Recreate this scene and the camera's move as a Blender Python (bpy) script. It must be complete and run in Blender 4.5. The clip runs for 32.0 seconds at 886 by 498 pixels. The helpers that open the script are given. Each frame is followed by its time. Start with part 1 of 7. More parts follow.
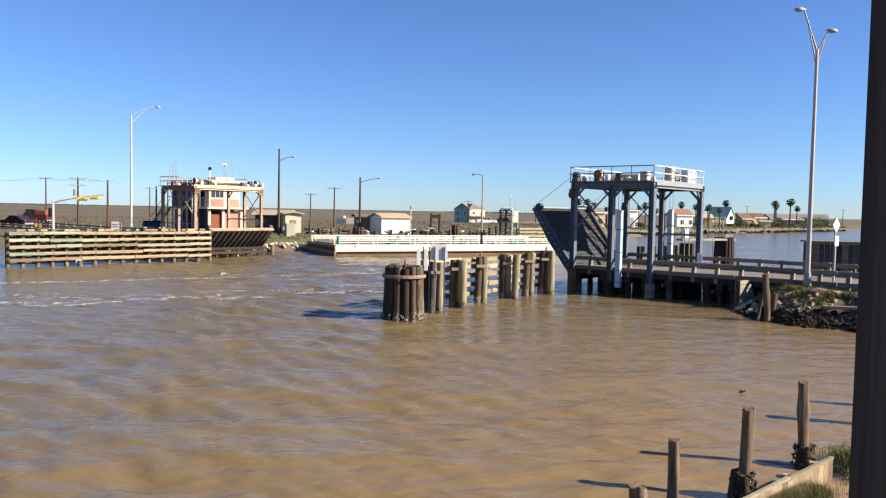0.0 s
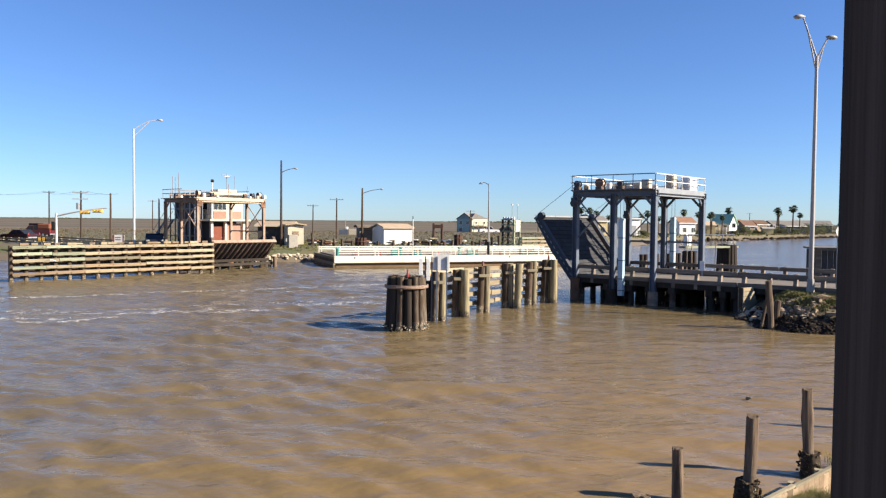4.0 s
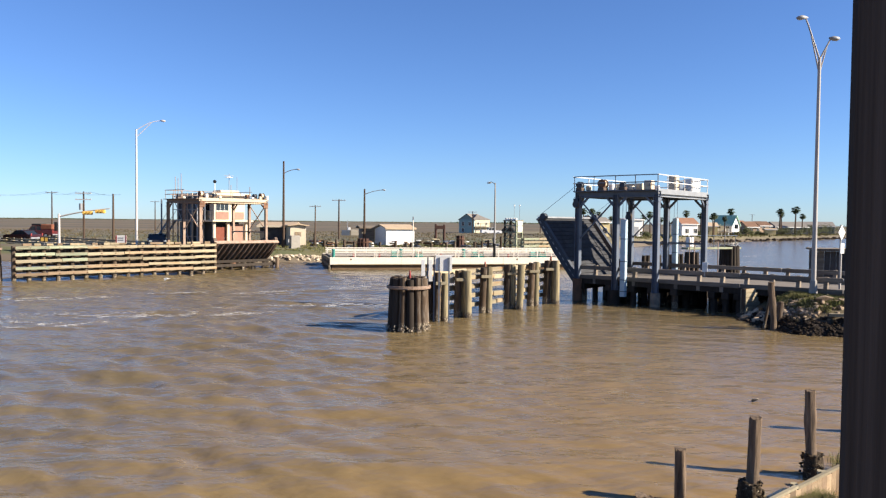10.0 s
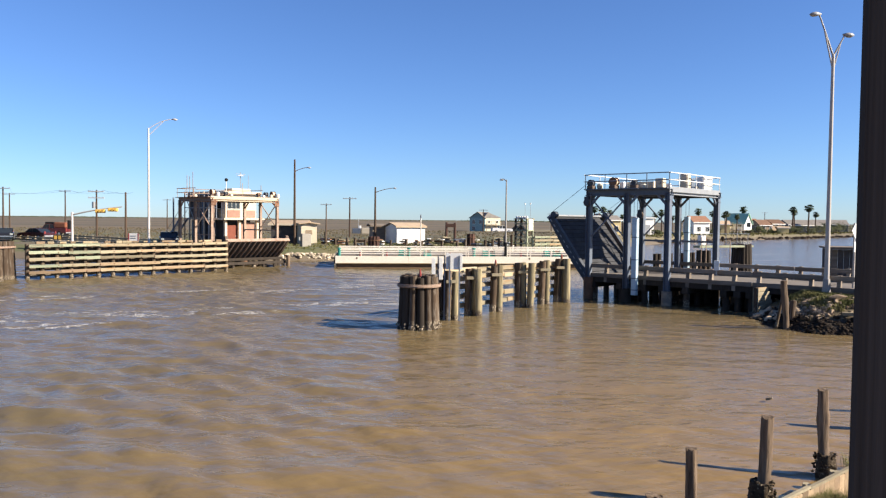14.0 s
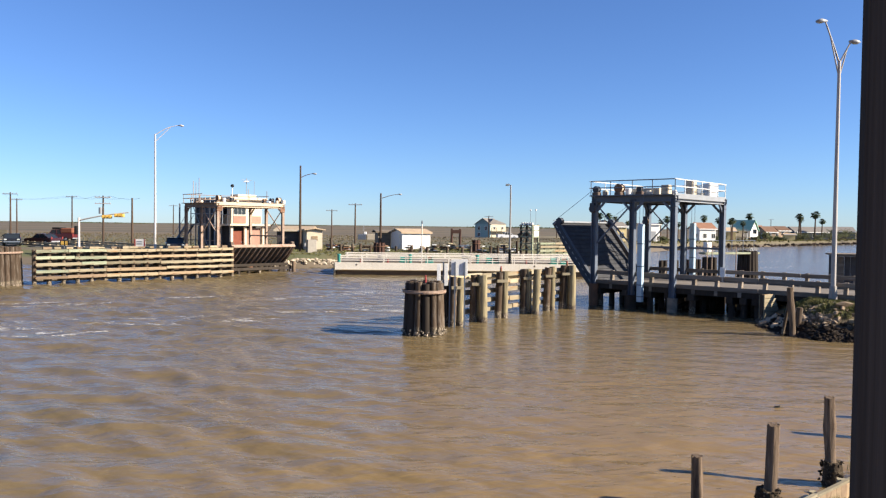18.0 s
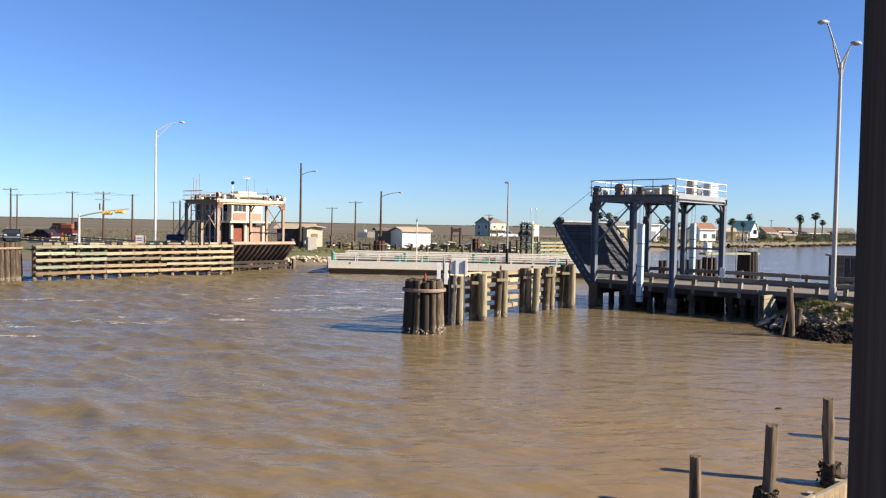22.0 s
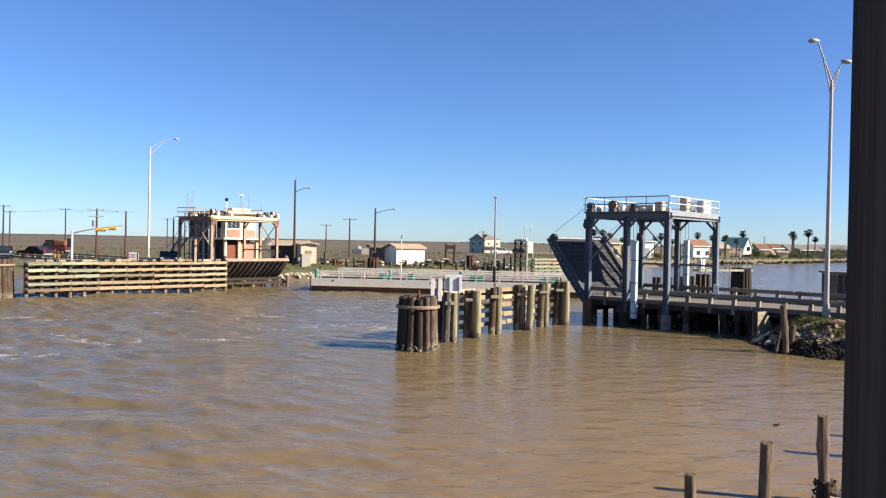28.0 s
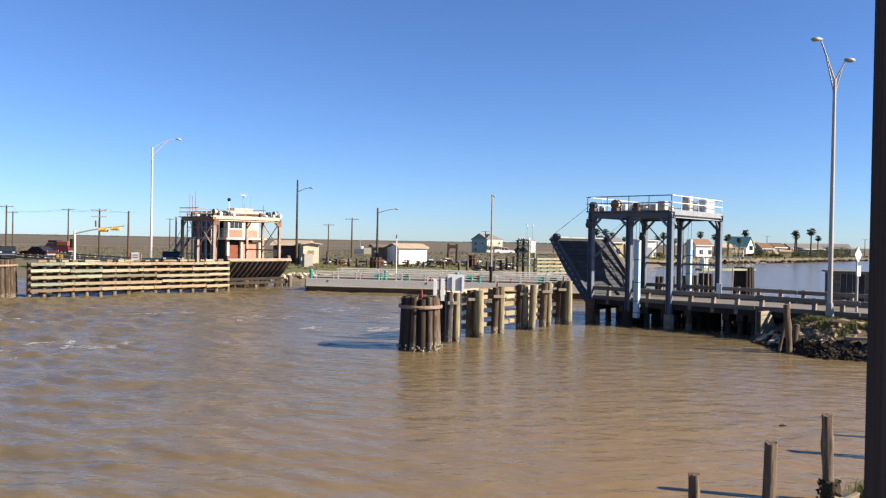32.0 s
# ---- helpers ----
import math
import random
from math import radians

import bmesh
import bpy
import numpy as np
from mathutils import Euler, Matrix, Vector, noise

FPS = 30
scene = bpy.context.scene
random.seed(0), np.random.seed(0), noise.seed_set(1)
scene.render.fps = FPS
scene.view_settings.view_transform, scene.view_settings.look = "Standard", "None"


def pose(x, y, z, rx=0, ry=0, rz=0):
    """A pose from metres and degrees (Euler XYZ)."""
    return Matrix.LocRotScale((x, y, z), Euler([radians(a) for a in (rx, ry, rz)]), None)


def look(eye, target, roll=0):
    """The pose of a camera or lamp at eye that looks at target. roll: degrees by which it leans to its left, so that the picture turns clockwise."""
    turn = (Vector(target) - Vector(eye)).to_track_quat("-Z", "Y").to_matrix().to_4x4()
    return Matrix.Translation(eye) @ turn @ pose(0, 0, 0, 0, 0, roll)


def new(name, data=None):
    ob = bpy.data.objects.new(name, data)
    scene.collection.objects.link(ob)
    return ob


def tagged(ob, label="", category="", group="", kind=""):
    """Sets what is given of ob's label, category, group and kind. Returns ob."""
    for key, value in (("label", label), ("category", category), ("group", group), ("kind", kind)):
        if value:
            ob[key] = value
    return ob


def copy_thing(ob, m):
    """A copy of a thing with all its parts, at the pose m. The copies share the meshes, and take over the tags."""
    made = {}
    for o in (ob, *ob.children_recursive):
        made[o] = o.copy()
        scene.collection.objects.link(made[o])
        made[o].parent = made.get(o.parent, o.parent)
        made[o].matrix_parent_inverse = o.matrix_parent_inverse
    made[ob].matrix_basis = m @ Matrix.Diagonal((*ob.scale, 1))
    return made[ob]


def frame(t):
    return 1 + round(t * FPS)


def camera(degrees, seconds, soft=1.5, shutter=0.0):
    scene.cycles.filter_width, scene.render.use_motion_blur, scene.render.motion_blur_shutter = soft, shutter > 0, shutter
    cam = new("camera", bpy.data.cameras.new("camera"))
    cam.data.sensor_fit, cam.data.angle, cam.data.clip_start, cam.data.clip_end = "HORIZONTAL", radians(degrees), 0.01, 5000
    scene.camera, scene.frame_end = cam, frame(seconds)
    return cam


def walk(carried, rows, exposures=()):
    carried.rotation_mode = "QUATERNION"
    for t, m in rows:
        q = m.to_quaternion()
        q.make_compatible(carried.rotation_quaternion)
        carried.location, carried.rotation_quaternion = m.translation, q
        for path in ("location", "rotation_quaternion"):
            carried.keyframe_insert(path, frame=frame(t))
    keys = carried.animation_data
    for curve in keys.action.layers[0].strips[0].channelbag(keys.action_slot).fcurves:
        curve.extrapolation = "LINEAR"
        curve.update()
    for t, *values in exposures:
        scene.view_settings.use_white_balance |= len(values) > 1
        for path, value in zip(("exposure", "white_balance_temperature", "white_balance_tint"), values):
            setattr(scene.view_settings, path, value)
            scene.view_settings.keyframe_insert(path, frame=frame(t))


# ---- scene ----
cam = camera(60.0, 32.0, soft=1.25)
PATH = [
    (0, (-0.012, 0.047, 4.401), (0.043, 2.044, 4.302), 1.1),
    (0.5, (0.011, 0.071, 4.398), (0.076, 2.068, 4.307), 1.0),
    (1, (0.028, 0.063, 4.4), (0.085, 2.06, 4.32), 0.8),
    (1.5, (0.014, 0.032, 4.4), (0.071, 2.03, 4.321), 0.8),
    (2, (0.009, 0.029, 4.4), (0.065, 2.026, 4.318), 0.7),
    (2.5, (0.018, 0.061, 4.398), (0.072, 2.059, 4.314), 0.7),
    (3, (0.01, 0.039, 4.4), (0.062, 2.037, 4.318), 0.8),
    (3.5, (0.016, 0.04, 4.4), (0.063, 2.038, 4.323), 0.6),
    (5.5, (0.006, 0.042, 4.398), (0.054, 2.04, 4.336), 0.5),
    (6, (0.005, 0.034, 4.399), (0.054, 2.033, 4.345), 0.6),
    (6.5, (0.011, 0.04, 4.4), (0.059, 2.039, 4.353), 0.6),
    (7, (0.004, 0.03, 4.399), (0.053, 2.029, 4.353), 0.6),
    (7.5, (0.011, 0.043, 4.399), (0.06, 2.042, 4.352), 0.7),
    (8, (0.012, 0.034, 4.4), (0.061, 2.033, 4.35), 0.6),
    (8.5, (0.015, 0.044, 4.4), (0.063, 2.043, 4.349), 0.4),
    (9, (0.009, 0.047, 4.398), (0.059, 2.046, 4.339), 0.5),
    (9.5, (0.02, 0.069, 4.399), (0.065, 2.067, 4.332), 0.6),
    (10, (0.004, 0.033, 4.399), (0.046, 2.032, 4.328), 0.6),
    (10.5, (0.006, 0.044, 4.399), (0.039, 2.042, 4.32), 0.7),
    (11, (0.002, 0.034, 4.397), (0.03, 2.032, 4.312), 0.7),
    (11.5, (0.003, 0.033, 4.399), (0.026, 2.031, 4.311), 0.6),
    (12, (-0.002, 0.022, 4.398), (0.021, 2.02, 4.312), 0.5),
    (12.5, (0.014, 0.05, 4.399), (0.038, 2.048, 4.312), 0.5),
    (13, (0.011, 0.041, 4.399), (0.031, 2.04, 4.319), 0.5),
    (13.5, (0.007, 0.032, 4.4), (0.022, 2.03, 4.323), 0.6),
    (14, (0.019, 0.052, 4.4), (0.033, 2.05, 4.324), 0.6),
    (14.5, (0.016, 0.04, 4.399), (0.031, 2.039, 4.323), 0.7),
    (16.5, (0.006, 0.021, 4.4), (0.01, 2.02, 4.332), 0.6),
    (17, (0.007, 0.025, 4.4), (0.009, 2.024, 4.337), 0.6),
    (17.5, (0.017, 0.037, 4.4), (0.017, 2.036, 4.337), 0.7),
    (18, (0.018, 0.037, 4.399), (0.018, 2.036, 4.339), 0.7),
    (18.5, (0.021, 0.038, 4.4), (0.019, 2.037, 4.343), 0.8),
    (19, (0.009, 0.017, 4.4), (0.009, 2.016, 4.343), 0.9),
    (19.5, (0.027, 0.049, 4.399), (0.023, 2.048, 4.338), 0.9),
    (20, (0.022, 0.04, 4.399), (0.01, 2.039, 4.332), 0.7),
    (20.5, (0.018, 0.029, 4.399), (0.004, 2.028, 4.331), 0.4),
    (21, (0.017, 0.035, 4.4), (0.009, 2.034, 4.33), 0.6),
    (21.5, (0.017, 0.041, 4.4), (0.012, 2.04, 4.332), 0.9),
    (22, (0.018, 0.036, 4.4), (0.018, 2.035, 4.336), 1.1),
    (22.5, (0.035, 0.059, 4.399), (0.04, 2.058, 4.34), 1.1),
    (23, (0.034, 0.055, 4.399), (0.04, 2.054, 4.341), 1.2),
    (23.5, (0.024, 0.049, 4.4), (0.034, 2.048, 4.342), 1.2),
    (24, (0.031, 0.06, 4.4), (0.043, 2.059, 4.344), 1.3),
    (24.5, (0.035, 0.055, 4.399), (0.051, 2.054, 4.349), 1.3),
    (25, (0.033, 0.043, 4.398), (0.055, 2.043, 4.361), 1.4),
    (25.5, (0.03, 0.038, 4.398), (0.059, 2.037, 4.376), 1.6),
    (27.5, (0.027, 0.041, 4.399), (0.043, 2.041, 4.378), 1.1),
    (28, (0.035, 0.064, 4.399), (0.049, 2.064, 4.379), 1.1),
    (28.5, (0.03, 0.051, 4.399), (0.045, 2.05, 4.379), 1.0),
    (29, (0.018, 0.036, 4.399), (0.028, 2.036, 4.38), 1.2),
    (29.5, (0.019, 0.034, 4.399), (0.03, 2.034, 4.379), 1.2),
    (30, (0.026, 0.05, 4.4), (0.036, 2.05, 4.385), 1.2),
    (30.5, (0.03, 0.063, 4.4), (0.032, 2.063, 4.389), 1.2),
    (31, (0.024, 0.05, 4.4), (0.027, 2.05, 4.384), 1.2),
    (31.5, (0.027, 0.073, 4.4), (0.031, 2.073, 4.382), 1.0),
    (32, (0.029, 0.091, 4.4), (0.037, 2.091, 4.379), 1.0),
]
walk(cam, [(t, look(*p)) for t, *p in PATH])

# ---- sun, sky ----
SUN = Vector((0.84, -0.228, 0.493)).normalized()
world = bpy.data.worlds.new("world")
scene.world = world
world.use_nodes = True
wn = world.node_tree
sky = wn.nodes.new("ShaderNodeTexSky")
sky.sky_type, sky.sun_disc = "NISHITA", False
sky.sun_elevation = math.asin(SUN.z)
sky.sun_rotation = math.atan2(SUN.x, SUN.y)
sky.air_density, sky.dust_density, sky.ozone_density, sky.altitude = 0.9, 0.12, 4.0, 300
tint = wn.nodes.new("ShaderNodeMix")
tint.data_type, tint.blend_type = "RGBA", "MULTIPLY"
tint.inputs[0].default_value, tint.inputs[7].default_value = 1.0, (0.752, 0.935, 1.265, 1)
wn.links.new(sky.outputs[0], tint.inputs[6])
wn.links.new(tint.outputs[2], wn.nodes["Background"].inputs[0])
wn.nodes["Background"].inputs[1].default_value = 0.0518
sun = new("sun", bpy.data.lights.new("sun", "SUN"))
sun.data.energy, sun.data.angle, sun.data.color = 5.0, radians(0.6), (1.0, 0.9, 0.76)
sun.matrix_world = look(SUN * 100, (0, 0, 0))
scene.view_settings.exposure = 1.3


# ---- materials ----
def nodes_of(name):
    m = bpy.data.materials.new(name)
    m.use_nodes = True
    t = m.node_tree
    return m, t, t.nodes["Principled BSDF"]


def add(t, kind, **values):
    n = t.nodes.new(kind)
    for k, v in values.items():
        n.inputs[k].default_value = v
    return n


def mixed(t, fac, a, b, mode="MIX"):
    n = t.nodes.new("ShaderNodeMix")
    n.data_type, n.blend_type = "RGBA", mode
    for sock, v in ((n.inputs[0], fac), (n.inputs[6], a), (n.inputs[7], b)):
        if isinstance(v, bpy.types.NodeSocket):
            t.links.new(v, sock)
        elif isinstance(v, (int, float)):
            sock.default_value = v
        else:
            sock.default_value = (*v, 1)
    return n.outputs[2]


def ramp(t, src, a, b):
    n = add(t, "ShaderNodeMapRange", **{"From Min": a, "From Max": b})
    t.links.new(src, n.inputs["Value"])
    return n.outputs["Result"]


def coords(t, stretch=(1, 1, 1), space="Object"):
    tc = t.nodes.new("ShaderNodeTexCoord")
    mp = add(t, "ShaderNodeMapping", Scale=stretch)
    if space == "World":
        geo = t.nodes.new("ShaderNodeNewGeometry")
        t.links.new(geo.outputs["Position"], mp.inputs[0])
    else:
        t.links.new(tc.outputs["Object"], mp.inputs[0])
    return mp.outputs[0]


def noise_of(t, vec, scale, detail=4, rough=0.6):
    n = add(t, "ShaderNodeTexNoise", Scale=scale, Detail=detail, Roughness=rough)
    t.links.new(vec, n.inputs["Vector"])
    return n.outputs["Fac"]


def surface(name, c, c2=None, rough=0.6, metal=0.0, scale=2.0, fine=30.0, stretch=(1, 1, 1), bump=0.3, dist=0.005,
            rand=0.25, stain=None, stain_lo=0.55, stain_hi=0.7, tide=None, space="Object"):
    """Two-scale varied surface; stain: a third colour in patches; tide: the height under which fouling sits."""
    m, t, b = nodes_of(name)
    c2 = c2 or tuple(x * 0.7 for x in c)
    v = coords(t, stretch, space)
    info = t.nodes.new("ShaderNodeObjectInfo")
    off = t.nodes.new("ShaderNodeVectorMath")
    off.operation = "ADD"
    t.links.new(v, off.inputs[0])
    sc = add(t, "ShaderNodeMath")
    sc.operation = "MULTIPLY"
    sc.inputs[1].default_value = 37.0
    t.links.new(info.outputs["Random"], sc.inputs[0])
    t.links.new(sc.outputs[0], off.inputs[1])
    v = off.outputs[0]
    big, small = noise_of(t, v, scale), noise_of(t, v, fine, 5, 0.7)
    col = mixed(t, ramp(t, big, 0.35, 0.65), c, c2)
    col = mixed(t, ramp(t, small, 0.3, 0.8), col, tuple(x * 0.62 for x in c))
    if stain:
        blot = noise_of(t, v, scale * 1.7, 6, 0.65)
        col = mixed(t, ramp(t, blot, stain_lo, stain_hi), col, stain)
    if rand:
        hs = add(t, "ShaderNodeHueSaturation")
        val = ramp(t, info.outputs["Random"], 0, 1)
        mr = add(t, "ShaderNodeMapRange", **{"To Min": 1 - rand, "To Max": 1 + rand})
        t.links.new(val, mr.inputs["Value"])
        t.links.new(mr.outputs[0], hs.inputs["Value"])
        t.links.new(col, hs.inputs["Color"])
        col = hs.outputs[0]
    if tide:
        geo = t.nodes.new("ShaderNodeNewGeometry")
        sp = t.nodes.new("ShaderNodeSeparateXYZ")
        t.links.new(geo.outputs["Position"], sp.inputs[0])
        wob = noise_of(t, coords(t, (1, 1, 0.5), "World"), 9.0)
        mm = add(t, "ShaderNodeMath")
        mm.operation = "MULTIPLY_ADD"
        t.links.new(wob, mm.inputs[0])
        mm.inputs[1].default_value = 0.35
        t.links.new(sp.outputs["Z"], mm.inputs[2])
        crust = mixed(t, ramp(t, noise_of(t, coords(t, (1, 1, 1), "World"), 22.0), 0.5, 0.62), (0.06, 0.045, 0.03), (0.42, 0.35, 0.26))
        col = mixed(t, ramp(t, mm.outputs[0], tide + 0.2, tide + 0.08), col, crust)
    t.links.new(col, b.inputs["Base Color"])
    r = add(t, "ShaderNodeMapRange", **{"To Min": max(0.05, rough - 0.15), "To Max": min(1, rough + 0.15)})
    t.links.new(small, r.inputs["Value"])
    t.links.new(r.outputs[0], b.inputs["Roughness"])
    b.inputs["Metallic"].default_value = metal
    # weathered wood, rock and rust have almost no gloss
    b.inputs["Specular IOR Level"].default_value = 0.5 if rough < 0.6 else 0.3 if rough < 0.75 else 0.12
    if bump:
        bp = add(t, "ShaderNodeBump", Strength=bump, Distance=dist)
        t.links.new(small, bp.inputs["Height"])
        t.links.new(bp.outputs[0], b.inputs["Normal"])
    return m


def glass(name, c=(0.02, 0.025, 0.03)):
    m, t, b = nodes_of(name)
    b.inputs["Base Color"].default_value = (*c, 1)
    b.inputs["Roughness"].default_value = 0.06
    return m


GRAIN = (3.2, 3.2, 0.4)
M_PILE = surface("piling_wood", (0.1, 0.068, 0.044), (0.04, 0.029, 0.021), 0.85, scale=2.2, fine=7, stretch=GRAIN, bump=0.7, dist=0.005, tide=0.36, stain=(0.15, 0.125, 0.1), stain_lo=0.5, stain_hi=0.68)
M_PILE_PALE = surface("pale_piling_wood", (0.36, 0.3, 0.18), (0.065, 0.05, 0.032), 0.85, scale=2.2, fine=7, stretch=(6, 6, 0.4), bump=0.8, dist=0.004, tide=0.26,
                      stain=(0.19, 0.175, 0.095))
M_PLANK = surface("weathered_plank", (0.31, 0.265, 0.18), (0.2, 0.165, 0.108), 0.85, scale=1.6, fine=7, stretch=(0.3, 3, 3), bump=0.5)
M_PLANK_CREAM = surface("cream_plank", (0.42, 0.35, 0.235), (0.28, 0.225, 0.14), 0.8, scale=1.4, fine=6, stretch=(0.3, 3, 3), bump=0.4, stain=(0.33, 0.18, 0.075), stain_lo=0.54, stain_hi=0.68)
M_PLANK_GREEN = surface("green_plank", (0.25, 0.28, 0.19), (0.34, 0.33, 0.23), 0.8, scale=1.2, fine=6, stretch=(0.3, 3, 3), bump=0.5, stain=(0.16, 0.11, 0.07), stain_lo=0.54, stain_hi=0.68)
M_PLANK_TAN = surface("orange_tan_plank", (0.38, 0.28, 0.175), (0.28, 0.2, 0.125), 0.85, scale=1.2, fine=6, stretch=(0.3, 3, 3), bump=0.5, stain=(0.2, 0.12, 0.07), stain_lo=0.58, stain_hi=0.7)
M_PLANK_BROWN = surface("brown_plank", (0.27, 0.19, 0.12), (0.15, 0.11, 0.075), 0.85, scale=1.2, fine=6, stretch=(0.3, 3, 3), bump=0.5)
# black piling wood, also used to darken the near dolphin's shaded side
M_PILE_DARK = surface("black_and_shaded_piling", (0.058, 0.046, 0.036), (0.03, 0.024, 0.02), 0.85, scale=2.2, fine=7, stretch=GRAIN, bump=0.7, dist=0.005, stain=(0.1, 0.07, 0.05), stain_lo=0.6, stain_hi=0.72)
M_STAKE = surface("stake_wood", (0.23, 0.165, 0.112), (0.035, 0.025, 0.018), 0.9, scale=2.4, fine=8, stretch=(9, 9, 0.8), bump=1.0, dist=0.01, rand=0.12)
M_POST = surface("dark_timber_post", (0.062, 0.058, 0.056), (0.02, 0.019, 0.019), 0.8, scale=4.5, fine=12, stretch=(22, 22, 0.22), bump=0.5, dist=0.004, rand=0)
M_STEEL = surface("blue_grey_steel", (0.12, 0.145, 0.185), (0.085, 0.098, 0.125), 0.55, scale=1.2, fine=18, bump=0.15, stain=(0.13, 0.075, 0.05), stain_lo=0.62, stain_hi=0.78, rand=0.1)
M_STEEL_PALE = surface("pale_grey_steel", (0.31, 0.32, 0.33), (0.23, 0.235, 0.245), 0.5, scale=2, fine=22, bump=0.12, stain=(0.25, 0.14, 0.08), stain_lo=0.66, stain_hi=0.8, rand=0.08)
M_RUST = surface("rusty_steel", (0.26, 0.135, 0.08), (0.15, 0.085, 0.055), 0.8, scale=3, fine=25, bump=0.35, rand=0.15)
M_PINK = surface("rusted_salmon_steel", (0.4, 0.29, 0.215), (0.27, 0.175, 0.125), 0.7, scale=2, fine=20, bump=0.2, stain=(0.2, 0.09, 0.05), rand=0.12)
M_DARKRUST = surface("dark_rusted_ribs", (0.17, 0.125, 0.098), (0.1, 0.068, 0.052), 0.8, scale=3, fine=25, bump=0.3, rand=0.15)
M_RIB = surface("pale_rusted_rib_steel", (0.3, 0.22, 0.18), (0.2, 0.13, 0.1), 0.7, scale=3, fine=25, bump=0.25, rand=0.2)
M_CREAMWALL = surface("cream_stucco", (0.68, 0.57, 0.42), (0.6, 0.5, 0.37), 0.75, scale=0.8, fine=12, bump=0.15, rand=0.06, stain=(0.42, 0.3, 0.2), stain_lo=0.62, stain_hi=0.8)
M_GIRDER = surface("dark_girder_steel", (0.062, 0.07, 0.085), (0.042, 0.047, 0.057), 0.6, scale=2, fine=20, bump=0.15, rand=0.1)
M_CREAMRUST = surface("cream_painted_rusting_steel", (0.66, 0.54, 0.38), (0.56, 0.44, 0.3), 0.6, scale=2, fine=18, bump=0.2, stain=(0.3, 0.13, 0.07), stain_lo=0.62, stain_hi=0.75, rand=0.1)
M_DARKSTEEL = surface("dark_grating", (0.066, 0.066, 0.07), (0.035, 0.035, 0.037), 0.8, scale=2, fine=20, bump=0.4, rand=0.12)
M_WHITE = surface("white_paint", (0.84, 0.82, 0.77), (0.76, 0.74, 0.68), 0.5, scale=1.2, fine=18, bump=0.1, rand=0.05, stain=(0.5, 0.36, 0.24), stain_lo=0.7, stain_hi=0.85)
M_HULL = surface("cream_white_hull_paint", (0.88, 0.8, 0.66), (0.8, 0.71, 0.57), 0.55, scale=0.5, fine=8, stretch=(1, 1, 2.5), bump=0.15, rand=0, stain=(0.5, 0.33, 0.18), stain_lo=0.63, stain_hi=0.8)
M_CREAMRAIL = surface("cream_rail_paint", (0.88, 0.8, 0.68), (0.78, 0.69, 0.56), 0.55, scale=1.5, fine=14, bump=0.1, rand=0.1, stain=(0.45, 0.28, 0.16), stain_lo=0.64, stain_hi=0.8)
M_HULLRUST = surface("rusty_hull_base", (0.23, 0.15, 0.085), (0.1, 0.065, 0.04), 0.8, scale=1, fine=10, stretch=(1, 1, 3), bump=0.4, rand=0)
M_TEAL = surface("teal_machine_paint", (0.02, 0.28, 0.22), (0.03, 0.2, 0.17), 0.5, scale=3, fine=20, bump=0.1)
M_RED = surface("red_paint", (0.3, 0.035, 0.028), (0.2, 0.03, 0.025), 0.5, scale=3, fine=20, bump=0.1)
M_PALEBLUE = surface("pale_blue_white_paint", (0.43, 0.57, 0.64), (0.34, 0.47, 0.56), 0.5, scale=1.5, fine=14, bump=0.12, rand=0.06, stain=(0.35, 0.36, 0.3), stain_lo=0.62)
M_BLACK = surface("black_rubber", (0.02, 0.02, 0.02), (0.03, 0.03, 0.03), 0.8, scale=5, fine=30, bump=0.2)
M_CONC = surface("concrete", (0.42, 0.38, 0.32), (0.32, 0.29, 0.25), 0.9, scale=2, fine=25, bump=0.3)
M_ASPH = surface("asphalt", (0.23, 0.2, 0.17), (0.16, 0.14, 0.12), 0.9, scale=0.6, fine=20, bump=0.4, rand=0)
M_GALV = surface("galvanised_lamp_pole", (0.38, 0.35, 0.315), (0.3, 0.275, 0.245), 0.55, metal=0.0, scale=2, fine=20, stretch=(6, 6, 1), bump=0.1)
M_POLEWHITE = surface("whitish_painted_pole", (0.62, 0.57, 0.52), (0.52, 0.48, 0.43), 0.5, scale=2, fine=20, stretch=(6, 6, 1), bump=0.1, stain=(0.22, 0.19, 0.17), stain_lo=0.64, stain_hi=0.72)
M_UTIL = surface("utility_pole_wood", (0.12, 0.08, 0.055), (0.08, 0.055, 0.04), 0.9, scale=3, fine=16, stretch=(9, 9, 0.7), bump=0.5)
M_BEIGE = surface("beige_siding", (0.74, 0.63, 0.46), (0.66, 0.55, 0.4), 0.7, scale=0.8, fine=12, stretch=(1, 1, 6), bump=0.2)
M_GREYTIMBER = surface("grey_bridge_timber", (0.27, 0.22, 0.17), (0.13, 0.105, 0.082), 0.85, scale=1.5, fine=6, stretch=(0.4, 3, 3), bump=0.5)
M_BRICK = surface("red_brick_panel", (0.3, 0.1, 0.065), (0.22, 0.075, 0.05), 0.85, scale=2, fine=24, bump=0.4)
M_PALEBRICK = surface("salmon_panel", (0.46, 0.27, 0.2), (0.38, 0.21, 0.155), 0.8, scale=2, fine=18, bump=0.2)
# wall shade put into a dark colour; the hut's dark boards share it
M_SHADE = surface("dark_shade_and_board_wall", (0.1, 0.09, 0.085), (0.06, 0.055, 0.055), 0.8, scale=2, fine=20)
M_GLASS = glass("window_glass")
M_YELLOW = surface("yellow_signal_paint", (0.7, 0.42, 0.08), (0.6, 0.35, 0.07), 0.45, scale=4, fine=20, bump=0.05)
